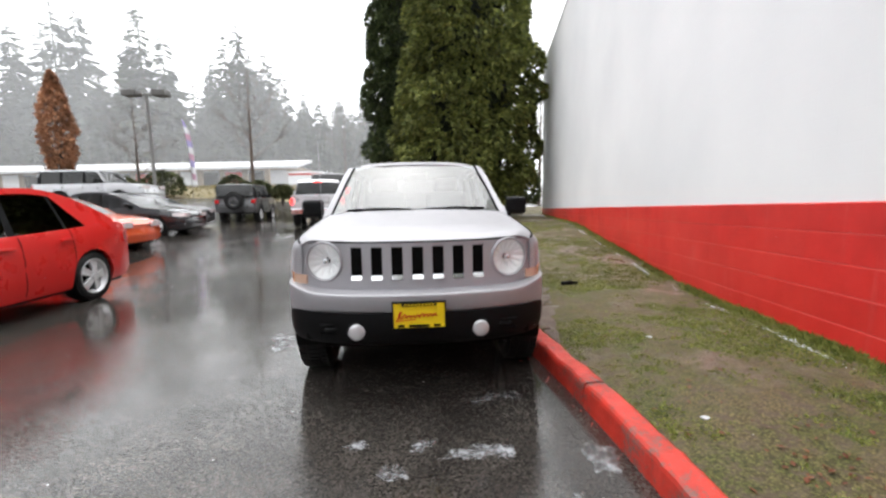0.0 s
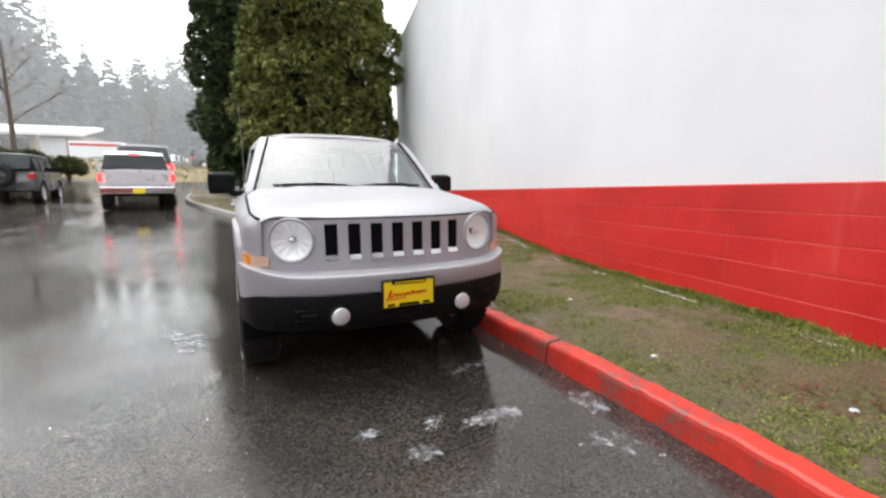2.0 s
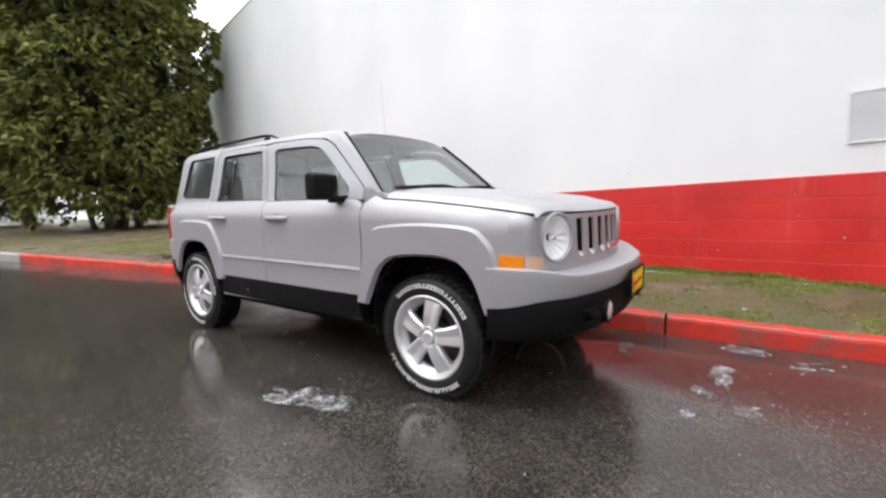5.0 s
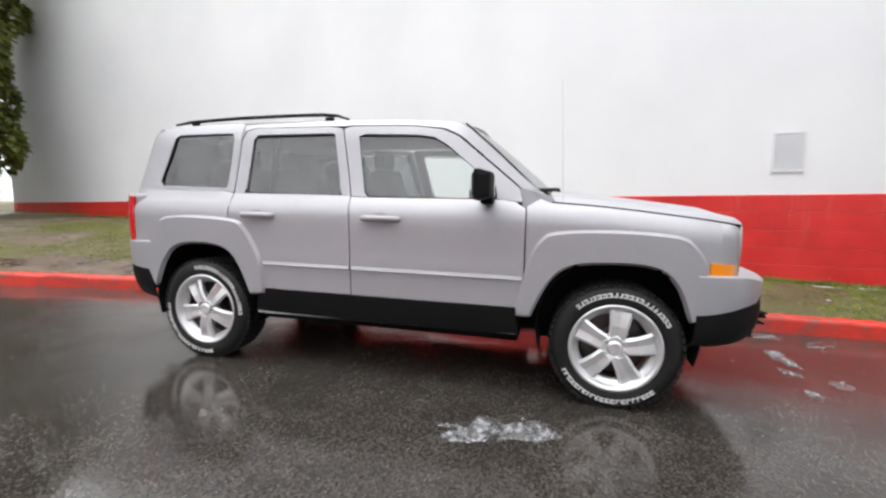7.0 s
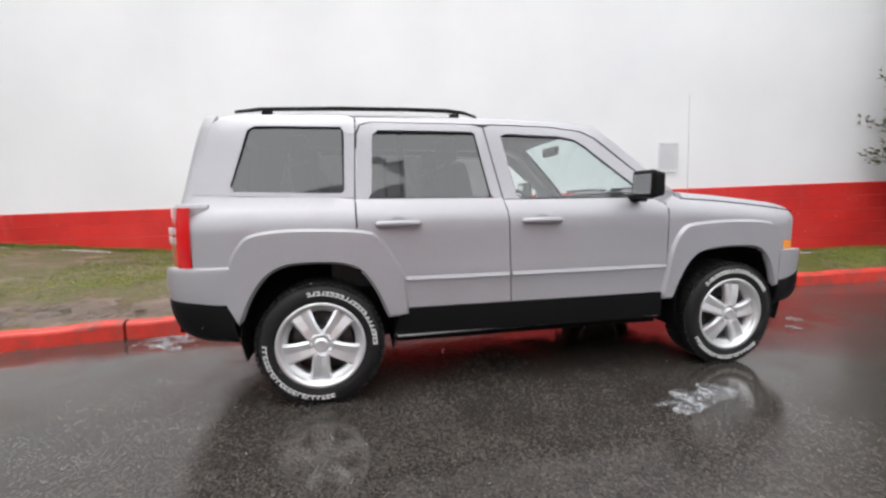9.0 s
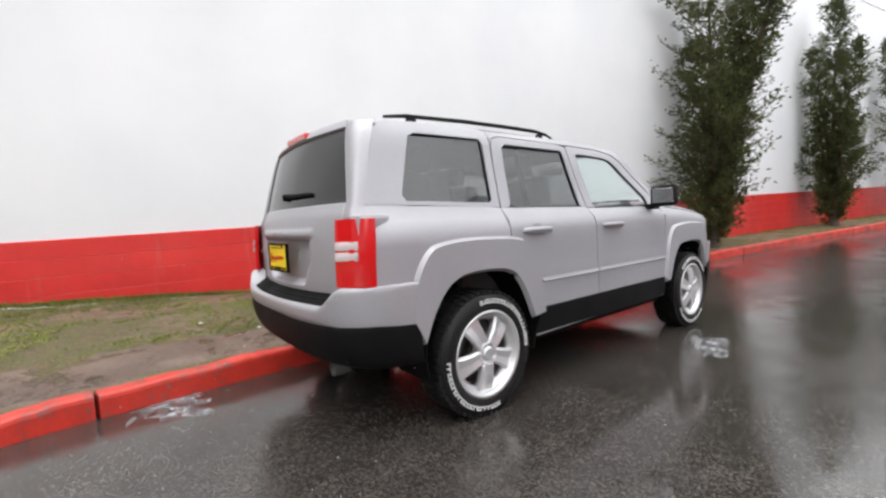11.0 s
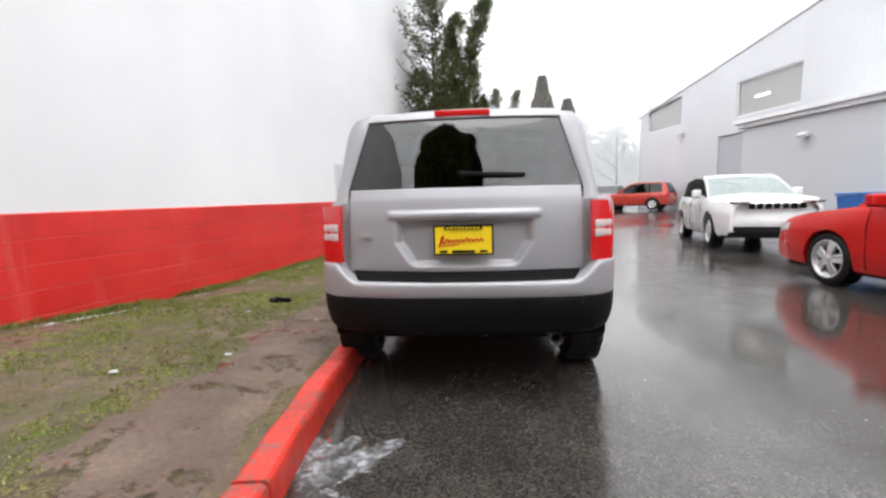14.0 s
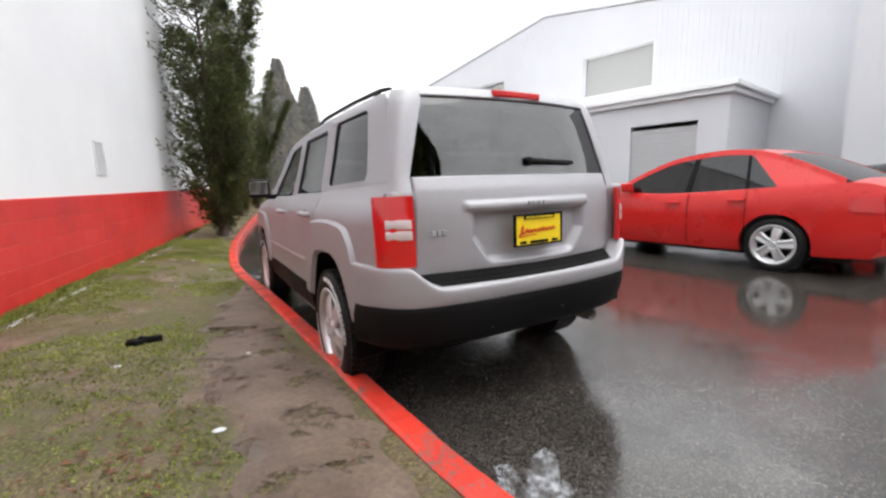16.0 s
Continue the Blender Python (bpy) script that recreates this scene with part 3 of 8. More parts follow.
# ---- car panels ----
def panel(poly, fx, side=1, step=0.07, flange=0.02, slope=0.0, bm=None):
    """A pressed panel: an outline of (y, z), laid on the half-width fx(y, z), with its edges turned in."""
    own = bmesh.new()
    f0 = own.faces.new([own.verts.new((0, y, z)) for y, z in poly])
    ys_, zs_ = [p[0] for p in poly], [p[1] for p in poly]
    for k in range(1, int((max(ys_) - min(ys_)) / step) + 1):
        bmesh.ops.bisect_plane(own, geom=own.verts[:] + own.edges[:] + own.faces[:], plane_co=(0, min(ys_) + k * step + 0.0013, 0), plane_no=(0, 1, 0))
    for k in range(1, int((max(zs_) - min(zs_)) / step) + 1):
        bmesh.ops.bisect_plane(own, geom=own.verts[:] + own.edges[:] + own.faces[:], plane_co=(0, 0, min(zs_) + k * step + 0.0013), plane_no=(0, 0, 1))
    bmesh.ops.remove_doubles(own, verts=own.verts[:], dist=0.0005)
    rim = [e for e in own.edges if len(e.link_faces) == 1]
    outward = {}
    for e in rim:
        fc = e.link_faces[0]
        c = fc.calc_center_median()
        a, b = e.verts[0].co, e.verts[1].co
        d = (b - a).normalized()
        nrm = Vector((0, d.z, -d.y))
        if nrm.dot((a + b) / 2 - c) < 0:
            nrm = -nrm
        for v in e.verts:
            outward[v] = outward.get(v, Vector()) + nrm
    for v in own.verts:
        v.co.x = fx(v.co.y, v.co.z)
    r = bmesh.ops.extrude_edge_only(own, edges=rim)
    nv = [g for g in r["geom"] if isinstance(g, bmesh.types.BMVert)]
    old = list(outward)
    for v in nv:
        src = min((w for e in v.link_edges for w in e.verts if w is not v and w in outward), key=lambda w: (w.co - v.co).length)
        n = outward[src]
        n = n.normalized() if n.length > 1e-6 else n
        v.co = src.co + Vector((-flange, 0, 0)) + n * slope
    for fc in own.faces:
        fc.smooth = True
    for e in rim:
        if e.is_valid:
            e.smooth = False
    if side < 0:
        for v in own.verts:
            v.co.x = -v.co.x
    bmesh.ops.recalc_face_normals(own, faces=own.faces[:])
    if sum(fc.normal.x * fc.calc_area() for fc in own.faces) * side < 0:
        bmesh.ops.reverse_faces(own, faces=own.faces[:])
    if bm is None:
        return own
    me = bpy.data.meshes.new("tmp")
    own.to_mesh(me)
    own.free()
    bm.from_mesh(me)
    bpy.data.meshes.remove(me)
    return bm


def arc(cy, cz, r, a0, a1, n=14, ry=None):
    ry = ry or r
    return [(cy + ry * math.cos(radians(a0 + (a1 - a0) * i / n)), cz + r * math.sin(radians(a0 + (a1 - a0) * i / n))) for i in range(n + 1)]


def sheet(fn, nu, nv, th=0.012):
    """A smooth curved sheet with some thickness."""
    bm = bmesh.new()
    grid(bm, fn, nu, nv)
    solid(bm, th)
    for f in bm.faces:
        f.smooth = True
    for e in bm.edges:
        if len(e.link_faces) == 2 and e.calc_face_angle(0) > 0.8:
            e.smooth = False
    return bm


def make_wheel(r, rim_r, width, spokes, style="five"):
    """The four meshes of a wheel, whose outer face looks along -x."""
    out = {}
    w = width / 2
    bm = bmesh.new()
    sh = r - rim_r
    prof = [(rim_r - 0.01, w - 0.02), (rim_r + 0.004, w), (rim_r + sh * 0.4, w + 0.008), (r - 0.028, w + 0.002), (r - 0.008, w - 0.022), (r, w - 0.045), (r, -w + 0.045),
            (r - 0.008, -w + 0.022), (r - 0.028, -w - 0.002), (rim_r + sh * 0.4, -w - 0.008), (rim_r + 0.004, -w), (rim_r - 0.01, -w + 0.02)]
    lathe(bm, prof, 'x', 56, closed=True)
    for f in bm.faces:
        f.smooth = True
    out["tyre"] = bm
    bm = bmesh.new()
    for k in range(52):                       # tread lugs, standing proud
        a = 2 * math.pi * k / 52
        for x0, x1, off in ((-w + 0.012, -w + 0.06, 0), (-0.035, 0.035, 0.5), (w - 0.06, w - 0.012, 0)):
            m = Matrix.Rotation(a + off * math.pi / 52, 4, 'X') @ Matrix.Translation((0, 0, r))
            box(bm, x0, x1, -r * 0.042, r * 0.042, -0.010, 0.006, m=m)
    out["tread"] = bm
    bm = bmesh.new()
    lathe(bm, [(rim_r - 0.012, w - 0.03), (rim_r + 0.002, -w + 0.004), (rim_r + 0.006, -w - 0.004), (rim_r - 0.006, -w - 0.006), (rim_r - 0.022, -w + 0.012), (rim_r - 0.028, w - 0.04)], 'x', 56, closed=True)
    for f in bm.faces:
        f.smooth = True
    for k in range(spokes):
        m = Matrix.Rotation(2 * math.pi * k / spokes, 4, 'X')
        secs = []
        R = rim_r - 0.016
        for fr, hw, fx in ((0.14, 0.15, -0.014), (0.30, 0.205, -0.026), (0.55, 0.225, -0.024), (0.80, 0.265, -0.012), (1.0, 0.32, 0.002)):
            hh = hw * R * (5 / spokes) ** 0.8
            x = -w + 0.03 + fx
            rr = R * fr
            secs.append([Vector((x + 0.008, -hh, rr)), Vector((x - 0.002, -hh * 0.74, rr)), Vector((x + 0.006, 0, rr)), Vector((x - 0.002, hh * 0.74, rr)), Vector((x + 0.008, hh, rr)), Vector((x + 0.045, hh * 0.8, rr)), Vector((x + 0.045, -hh * 0.8, rr))])
        rings = [[bm.verts.new(m @ p) for p in s] for s in secs]
        for a, b in zip(rings, rings[1:]):
            for i in range(7):
                bm.faces.new((a[i], a[(i + 1) % 7], b[(i + 1) % 7], b[i]))
        bm.faces.new(rings[0])
        bm.faces.new(rings[-1])
    Rl = rim_r - 0.016                            # bright inner lip that closes the windows
    lathe(bm, [(Rl, -w + 0.016), (Rl * 0.93, -w + 0.034), (Rl * 0.86, -w + 0.046), (Rl * 0.83, -w + 0.060), (Rl, -w + 0.070)], 'x', 56, closed=True)
    lathe(bm, [(0.074, -w + 0.06), (0.074, -w + 0.012), (0.062, -w + 0.004), (0.058, -w + 0.06)], 'x', 24, closed=True)
    bmesh.ops.recalc_face_normals(bm, faces=bm.faces[:])
    out["rim"] = bm
    bm = bmesh.new()
    lathe(bm, [(0.0005, -w + 0.002), (0.03, -w + 0.0), (0.04, -w + 0.008), (0.04, -w + 0.05), (0.0005, -w + 0.05)], 'x', 20)
    for k in range(5):
        a = 2 * math.pi * (k + 0.5) / 5
        lathe(bm, [(0.009, -w + 0.05), (0.009, -w + 0.008), (0.004, -w + 0.004)], 'x', 8, (0, 0.055 * math.cos(a), 0.055 * math.sin(a)))
    out["hub_cap"] = bm
    bm = bmesh.new()
    lathe(bm, [(0.02, w - 0.08), (rim_r * 0.70, w - 0.08), (rim_r * 0.70, w - 0.10), (rim_r * 0.42, w - 0.10), (rim_r * 0.40, -w + 0.07), (0.02, -w + 0.07)], 'x', 32)
    lathe(bm, [(0.05, w - 0.02), (rim_r - 0.03, w - 0.02), (rim_r - 0.03, w - 0.035), (0.05, w - 0.035)], 'x', 32)
    out["wheel"] = bm
    return {k: mesh_of(k, b) for k, b in out.items()}


def mesh_of(name, bm):
    me = bpy.data.meshes.new(name)
    bm.normal_update()
    bm.to_mesh(me)
    bm.free()
    return me


def put_wheel(car, meshes, x, y, z, steer=0.0, spin=0.0, mats=None):
    """Wheel with tyre, rim and hub cap; those on the +x side are turned round."""
    mats = mats or {"tyre": RUBBER, "tread": RUBBER, "rim": ALLOY, "hub_cap": ALLOY, "wheel": STEEL_DARK}
    top = None
    for k in ("wheel", "tyre", "tread", "rim", "hub_cap"):
        if not meshes[k].materials:
            meshes[k].materials.append(mats[k])
        ob = new(k, meshes[k])
        if top is None:
            top = ob
            ob.parent = car
            ob.matrix_local = pose(x, y, z, spin, 0, steer + (180 if x > 0 else 0))
        else:
            ob.parent = top
            if k == "tread":
                ob["kind"] = "stuff"
    return top


STEEL_DARK = surface("brake_steel", (0.10, 0.095, 0.09), 0.5, metal=0.6, var=0.3)


# ---- generic parked vehicles, front towards -y, ground at z = 0 ----
def vehicle(name, m, label, category, paint, s):
    """s: L length, W width, H height, fa and ra axle places, r tyre radius, sill, belt (y, z) line, roof (y, z) line, hw half-width by y, glass."""
    car = thing(name, m, label, category, s.get("group", ""))
    y0, y1 = -s["L"] / 2, s["L"] / 2
    fa, ra, r, sill = s["fa"], s["ra"], s["r"], s["sill"]
    belt, roof = s["belt"], s["roof"]
    Wm = s["W"] / 2

    def hw(y):
        e = max(0.0, (abs(y) - (y1 - s.get("nose", 0.75))) / s.get("nose", 0.75))
        return Wm * (1 - s.get("taper", 0.16) * e ** 2.2)

    def bz(y):
        return smooth_list(belt, y)

    def fx(y, z):
        t = (z - sill) / max(0.05, bz(y) - sill)
        w = hw(y) * (1 - 0.055 * max(0, (0.28 - t) / 0.28) ** 2 - s.get("shoulder", 0.07) * max(0, (t - 0.72) / 0.28) ** 2)
        return w + 0.008 * math.exp(-((t - 0.62) / 0.05) ** 2)

    ar = r + s.get("gap", 0.055)
    low = [(y0 + 0.02, sill + 0.10), (y0 + 0.10, sill + 0.01)]
    fr = [p for p in arc(fa, r, ar, 205, -25, 18) if p[1] > sill]
    rr = [p for p in arc(ra, r, ar, 205, -25, 18) if p[1] > sill]
    low += [(fr[0][0] - 0.012, sill)] + fr + [(fr[-1][0] + 0.012, sill), (rr[0][0] - 0.012, sill)] + rr + [(rr[-1][0] + 0.012, sill), (y1 - 0.10, sill + 0.01), (y1 - 0.02, sill + 0.12)]
    ny = 26
    top = [(y1 - 0.02 - (y1 - y0 - 0.04) * i / ny, 0) for i in range(ny + 1)]
    top = [(y, bz(y)) for y, _ in top]
    for sd, nm in ((-1, "body_side"), (1, "body_side")):
        part(nm, panel(low + top, fx, sd, 0.14, 0.06), paint, car)

    # hood, deck or bed cover, front and rear faces
    wy0, wy1 = roof[0][0], roof[-1][0]

    def deck(ya, yb):
        def fn(u, v):
            y = ya + (yb - ya) * v
            uu = 2 * u - 1
            bul = 0.06 * uu * uu * (1 if ya < 0 else -1) * (1 - v if ya < 0 else v)
            return Vector((uu * (fx(y, bz(y)) - 0.003), y + bul * 0, bz(y) + s.get("crown", 0.045) * (1 - uu ** 2) ** 0.8 * min(1, 4 * min(y - y0, y1 - y) + 0.25)))
        return fn
    part("hood", sheet(deck(y0 + 0.02, wy0 + 0.10), 14, 12, 0.02), paint, car)
    if y1 - wy1 > 0.12:
        part(s.get("deck_name", "boot_lid"), sheet(deck(wy1 - 0.06, y1 - 0.02), 14, 10, 0.02), paint, car)

    def face(ye, sg):
        def fn(u, v):
            uu = 2 * u - 1
            z = sill + 0.02 + (bz(ye) - sill - 0.02) * v
            bow = s.get("bow", 0.13) * uu ** 2
            out = 0.05 * math.exp(-((v - 0.42) / 0.25) ** 2)
            return Vector((uu * fx(ye, z), ye - sg * bow * 0.35 + sg * (out - 0.02), z))
        return fn
    part("front_bumper", sheet(face(y0 + 0.03, -1), 14, 9, 0.02), paint, car)
    part("rear_bumper", sheet(face(y1 - 0.03, 1), 14, 9, 0.02), paint, car)

    # greenhouse
    def rz(y):
        return smooth_list(roof, y)
    ry0, ry1 = s["roof_front"], s["roof_rear"]
    rail = s.get("rail", 0.76)

    def side_x(y, z):
        t = (z - bz(y)) / max(0.08, s["H"] - bz(y))
        return (hw(y) * (1 - s.get("shoulder", 0.07)) - 0.02) * (1 - (1 - rail) * t) 
    gl = []
    n = 20
    for i in range(n + 1):
        y = wy0 + 0.06 + (wy1 - wy0 - 0.12) * i / n
        gl.append((y, rz(y) - 0.045))
    floor_ = [(wy1 - 0.06, bz(wy1) - 0.02), (wy0 + 0.06, bz(wy0) - 0.02)]
    glass = s.get("glass", GLASS_BLACK)
    for sd in (-1, 1):
        part("side_glass", panel(gl + [(wy1 - 0.06, bz(wy1) - 0.02)] + [(wy1 - (wy1 - wy0) * i / 8, bz(wy1 - (wy1 - wy0) * i / 8) - 0.02) for i in range(1, 8)] + floor_[1:], lambda y, z: side_x(y, z), sd, 0.2, 0.01), glass, car)

    def roof_fn(u, v):
        uu = 2 * u - 1
        y = ry0 + (ry1 - ry0) * v
        z = rz(y)
        return Vector((uu * (side_x(y, z) + 0.012), y, z - 0.045 * abs(uu) ** 4 + 0.012 * (1 - uu * uu)))
    part("roof", sheet(roof_fn, 14, 14, 0.025), paint, car)

    def screen(ya, yb):
        def fn(u, v):
            uu = 2 * u - 1
            y = ya + (yb - ya) * v
            return Vector((uu * (side_x(y, rz(y)) - 0.01), y, rz(y) + 0.02 * (1 - uu ** 2)))
        return fn
    part("windscreen", sheet(screen(wy0 + 0.01, ry0 + 0.01), 12, 8, 0.008), s.get("screen", GLASS_DARK), car)
    part("rear_window", sheet(screen(ry1 - 0.01, wy1 - 0.01), 12, 8, 0.008), glass, car)
    # roof rails and pillars in body colour over the glass
    for sd in (-1, 1):
        strip = [(y, z + 0.05) for y, z in gl] + [(y, z - 0.02) for y, z in gl[::-1]]
        part("roof_rail", panel(strip, lambda y, z: side_x(y, min(z, rz(y) - 0.01)) + 0.006, sd, 0.2, 0.02), paint, car)
        for (pa, pw, lean) in s.get("pillars", ()):
            p = [(pa - pw, bz(pa) - 0.015), (pa + pw, bz(pa) - 0.015), (pa + lean + pw * 0.8, rz(pa + lean) - 0.05), (pa + lean - pw * 0.8, rz(pa + lean) - 0.05)]
            part("pillar", panel(p, lambda y, z: side_x(y, z) + 0.005, sd, 0.2, 0.012), s.get("pillar_paint", BLACK), car)
        if "cpillar" in s:
            a, b, c, d = s["cpillar"]
            p = [(a, bz(a) - 0.015), (b, bz(b) - 0.015), (d, rz(d) - 0.04), (c, rz(c) - 0.04)]
            part("rear_pillar", panel(p, lambda y, z: side_x(y, z) + 0.006, sd, 0.2, 0.012), paint, car)
        # door seams, handles, mirror
        for y in s.get("seams", ()):
            bm = bmesh.new()
            for k in range(8):
                za = sill + 0.04 + (bz(y) - sill - 0.06) * k / 8
                zb = sill + 0.04 + (bz(y) - sill - 0.06) * (k + 1) / 8
                xa, xb = fx(y, za) + 0.001, fx(y, zb) + 0.001
                vs = [bm.verts.new((sd * xa, y - 0.004, za)), bm.verts.new((sd * xa, y + 0.004, za)), bm.verts.new((sd * xb, y + 0.004, zb)), bm.verts.new((sd * xb, y - 0.004, zb))]
                bm.faces.new(vs)
            solid(bm, 0.004)
            part("door_seam", bm, BLACK, car)
        for y in s.get("handles", ()):
            bm = bmesh.new()
            z = bz(y) - 0.13
            box(bm, sd * fx(y, z) - 0.008, sd * fx(y, z) + sd * 0.028 + 0.008, y - 0.10, y + 0.10, z - 0.016, z + 0.016, 0.008)
            part("door_handle", bm, s.get("handle_paint", paint), car)
        bm = bmesh.new()
        my = wy0 + s.get("mirror", 0.55)
        mx = hw(my) * 0.93
        box(bm, min(sd * (mx + 0.02), sd * (mx + 0.20)), max(sd * (mx + 0.02), sd * (mx + 0.20)), my - 0.06, my + 0.06, bz(my) + 0.02, bz(my) + 0.02 + s.get("mirror_h", 0.13), 0.03)
        box(bm, min(sd * (mx - 0.08), sd * (mx + 0.04)), max(sd * (mx - 0.08), sd * (mx + 0.04)), my - 0.03, my + 0.03, bz(my) - 0.01, bz(my) + 0.05, 0.01)
        part("mirror", bm, s.get("mirror_paint", paint), car)
    # lamps
    for sd in (-1, 1):
        w0 = s["W"] / 2
        zl = s["tail"]
        bm = panel([(y1 - zl[4], zl[2] + 0.02), (y1 - 0.035, zl[2]), (y1 - 0.035, zl[3]), (y1 - zl[4], zl[3] - 0.015)], lambda y, z: fx(y, z) + 0.006, sd, 0.06, 0.02)
        xo = fx(y1 - 0.035, (zl[2] + zl[3]) / 2) - 0.004
        box(bm, min(sd * w0 * zl[0], sd * xo), max(sd * w0 * zl[0], sd * xo), y1 - 0.10, y1 + 0.008, zl[2], zl[3], 0.012)
        part("tail_lamp", bm, s.get("tail_mat", RED_LENS), car)
        zl = s["head"]
        bm = panel([(y0 + zl[4], zl[2] + 0.03), (y0 + 0.035, zl[2]), (y0 + 0.035, zl[3]), (y0 + zl[4], zl[3])], lambda y, z: fx(y, z) + 0.006, sd, 0.06, 0.02)
        xo = fx(y0 + 0.035, (zl[2] + zl[3]) / 2) - 0.004
        box(bm, min(sd * w0 * zl[0], sd * xo), max(sd * w0 * zl[0], sd * xo), y0 - 0.008, y0 + 0.10, zl[2], zl[3], 0.012)
        part("headlamp", bm, PALE_LENS, car)
    # dark underside, plates
    bm = bmesh.new()
    box(bm, -Wm + 0.12, Wm - 0.12, y0 + 0.25, y1 - 0.25, sill - 0.05, sill + 0.25, 0.03)
    box(bm, -Wm + 0.30, Wm - 0.30, y0 + 0.2, y1 - 0.2, sill + 0.2, sill + 0.34)
    part("underbody", bm, BLACK, car)
    bm = bmesh.new()
    box(bm, -Wm + 0.22, Wm - 0.22, wy0 + 0.35, wy1 - 0.3, sill + 0.2, bz(0) - 0.05)
    for sx in (-0.38, 0.38):
        box(bm, sx - 0.22, sx + 0.22, s["seat"] - 0.08, s["seat"] + 0.12, bz(0) - 0.1, s["H"] - 0.25, 0.05)
    part("interior", bm, CLOTH, car)
    bm = bmesh.new()
    ye, zp = y1 + 0.006 + s.get("plate_out", 0.0), s.get("plate", 0.6)
    box(bm, -0.155, 0.155, ye - 0.006, ye + 0.012, zp - 0.078, zp + 0.078)
    part("number_plate", bm, YELLOW, car, "plain yellow card plate")
    wm = make_wheel(r, s.get("rim", r - 0.105), s.get("tw", 0.215), s.get("spokes", 5))
    for sd in (-1, 1):
        for y in (fa, ra):
            put_wheel(car, wm, sd * (s["W"] / 2 - s.get("tw", 0.215) / 2 - 0.02), y, r, 0, s.get("spin", 12))
    return car


RED_PAINT = surface("red_car_paint", (0.62, 0.014, 0.012), 0.30, metal=0.1, var=0.05, fine=220, bump=0.03, coat=0.45)
WHITE_PAINT = surface("white_car_paint", (0.78, 0.79, 0.80), 0.28, var=0.03, fine=220, coat=0.8)
BLACK_PAINT = surface("black_car_paint", (0.016, 0.016, 0.019), 0.2, var=0.1, coat=0.9)
GREY_PAINT = surface("dark_grey_paint", (0.10, 0.10, 0.105), 0.3, metal=0.3, var=0.06, coat=0.7)
SILVER_FAR = surface("pale_silver_paint", (0.66, 0.66, 0.68), 0.3, metal=0.4, var=0.05, coat=0.6)
ORANGE_PAINT = surface("orange_red_paint", (0.72, 0.10, 0.03), 0.25, metal=0.1, var=0.05, coat=0.8)
MAROON_PAINT = surface("dull_red_paint", (0.50, 0.050, 0.035), 0.3, metal=0.15, var=0.05, coat=0.7)
BRAKE_GLOW = lamp_material("lit_brake_lamp", (1.0, 0.03, 0.03), 2.2)

SEDAN = dict(L=4.63, W=1.78, H=1.495, fa=-1.40, ra=1.25, r=0.325, sill=0.22, gap=0.045,
             belt=[(-2.3, 0.68), (-2.1, 0.80), (-1.6, 0.89), (-0.85, 0.97), (0.0, 0.945), (1.0, 0.985), (1.6, 1.02), (2.1, 1.035), (2.3, 0.98)],
             roof=[(-0.98, 0.96), (-0.35, 1.28), (0.05, 1.425), (0.55, 1.49), (1.0, 1.475), (1.38, 1.37), (1.75, 1.20), (2.04, 1.045)], roof_front=0.0, roof_rear=1.30,
             pillars=[(0.32, 0.045, 0.05), (1.06, 0.02, -0.05)], cpillar=(1.40, 1.99, 1.02, 1.55), seams=(-0.72, 0.36, 1.08), handles=(0.16, 0.98),
             tail=(0.50, 0.93, 0.72, 0.90, 0.26), head=(0.45, 0.95, 0.62, 0.75, 0.35), seat=0.25, plate=0.72, taper=0.17, nose=0.8, crown=0.04, rim=0.235, shoulder=0.06, mirror=0.42, plate_out=0.02)
vehicle("red_sedan", pose(-5.28, 0.0, 0.0), "bright red saloon with silver five-spoke wheels on wet asphalt", "car", RED_PAINT, dict(SEDAN, fa=-1.26, ra=1.39, group="parked cars"))


# ---- plants ----
def sprays(pts, dirs, length, width, rng, blades=3, spread=0.8, droop=0.0):
    """Many small leaf sprays, as vertices and quads: at each point some blades round a direction."""
    verts, faces = [], []
    for (p, d) in zip(pts, dirs):
        for _ in range(blades):
            v = Vector((d[0] + rng.uniform(-spread, spread), d[1] + rng.uniform(-spread, spread), d[2] + rng.uniform(-spread, spread) - droop)).normalized()
            L = length * rng.uniform(0.6, 1.3)
            w = width * rng.uniform(0.6, 1.3)
            s = v.cross(Vector((rng.uniform(-1, 1), rng.uniform(-1, 1), rng.uniform(-1, 1)))).normalized() * w
            o = Vector(p)
            k = len(verts)
            bend = Vector((0, 0, -0.15 * L))
            verts += [tuple(o), tuple(o + v * L * 0.45 + s), tuple(o + v * L + bend), tuple(o + v * L * 0.45 - s)]
            faces.append((k, k + 1, k + 2, k + 3))
    return verts, faces


def mesh_from(name, verts, faces, material):
    me = bpy.data.meshes.new(name)
    me.from_pydata(verts, [], faces)
    me.materials.append(material)
    me.update()
    return me


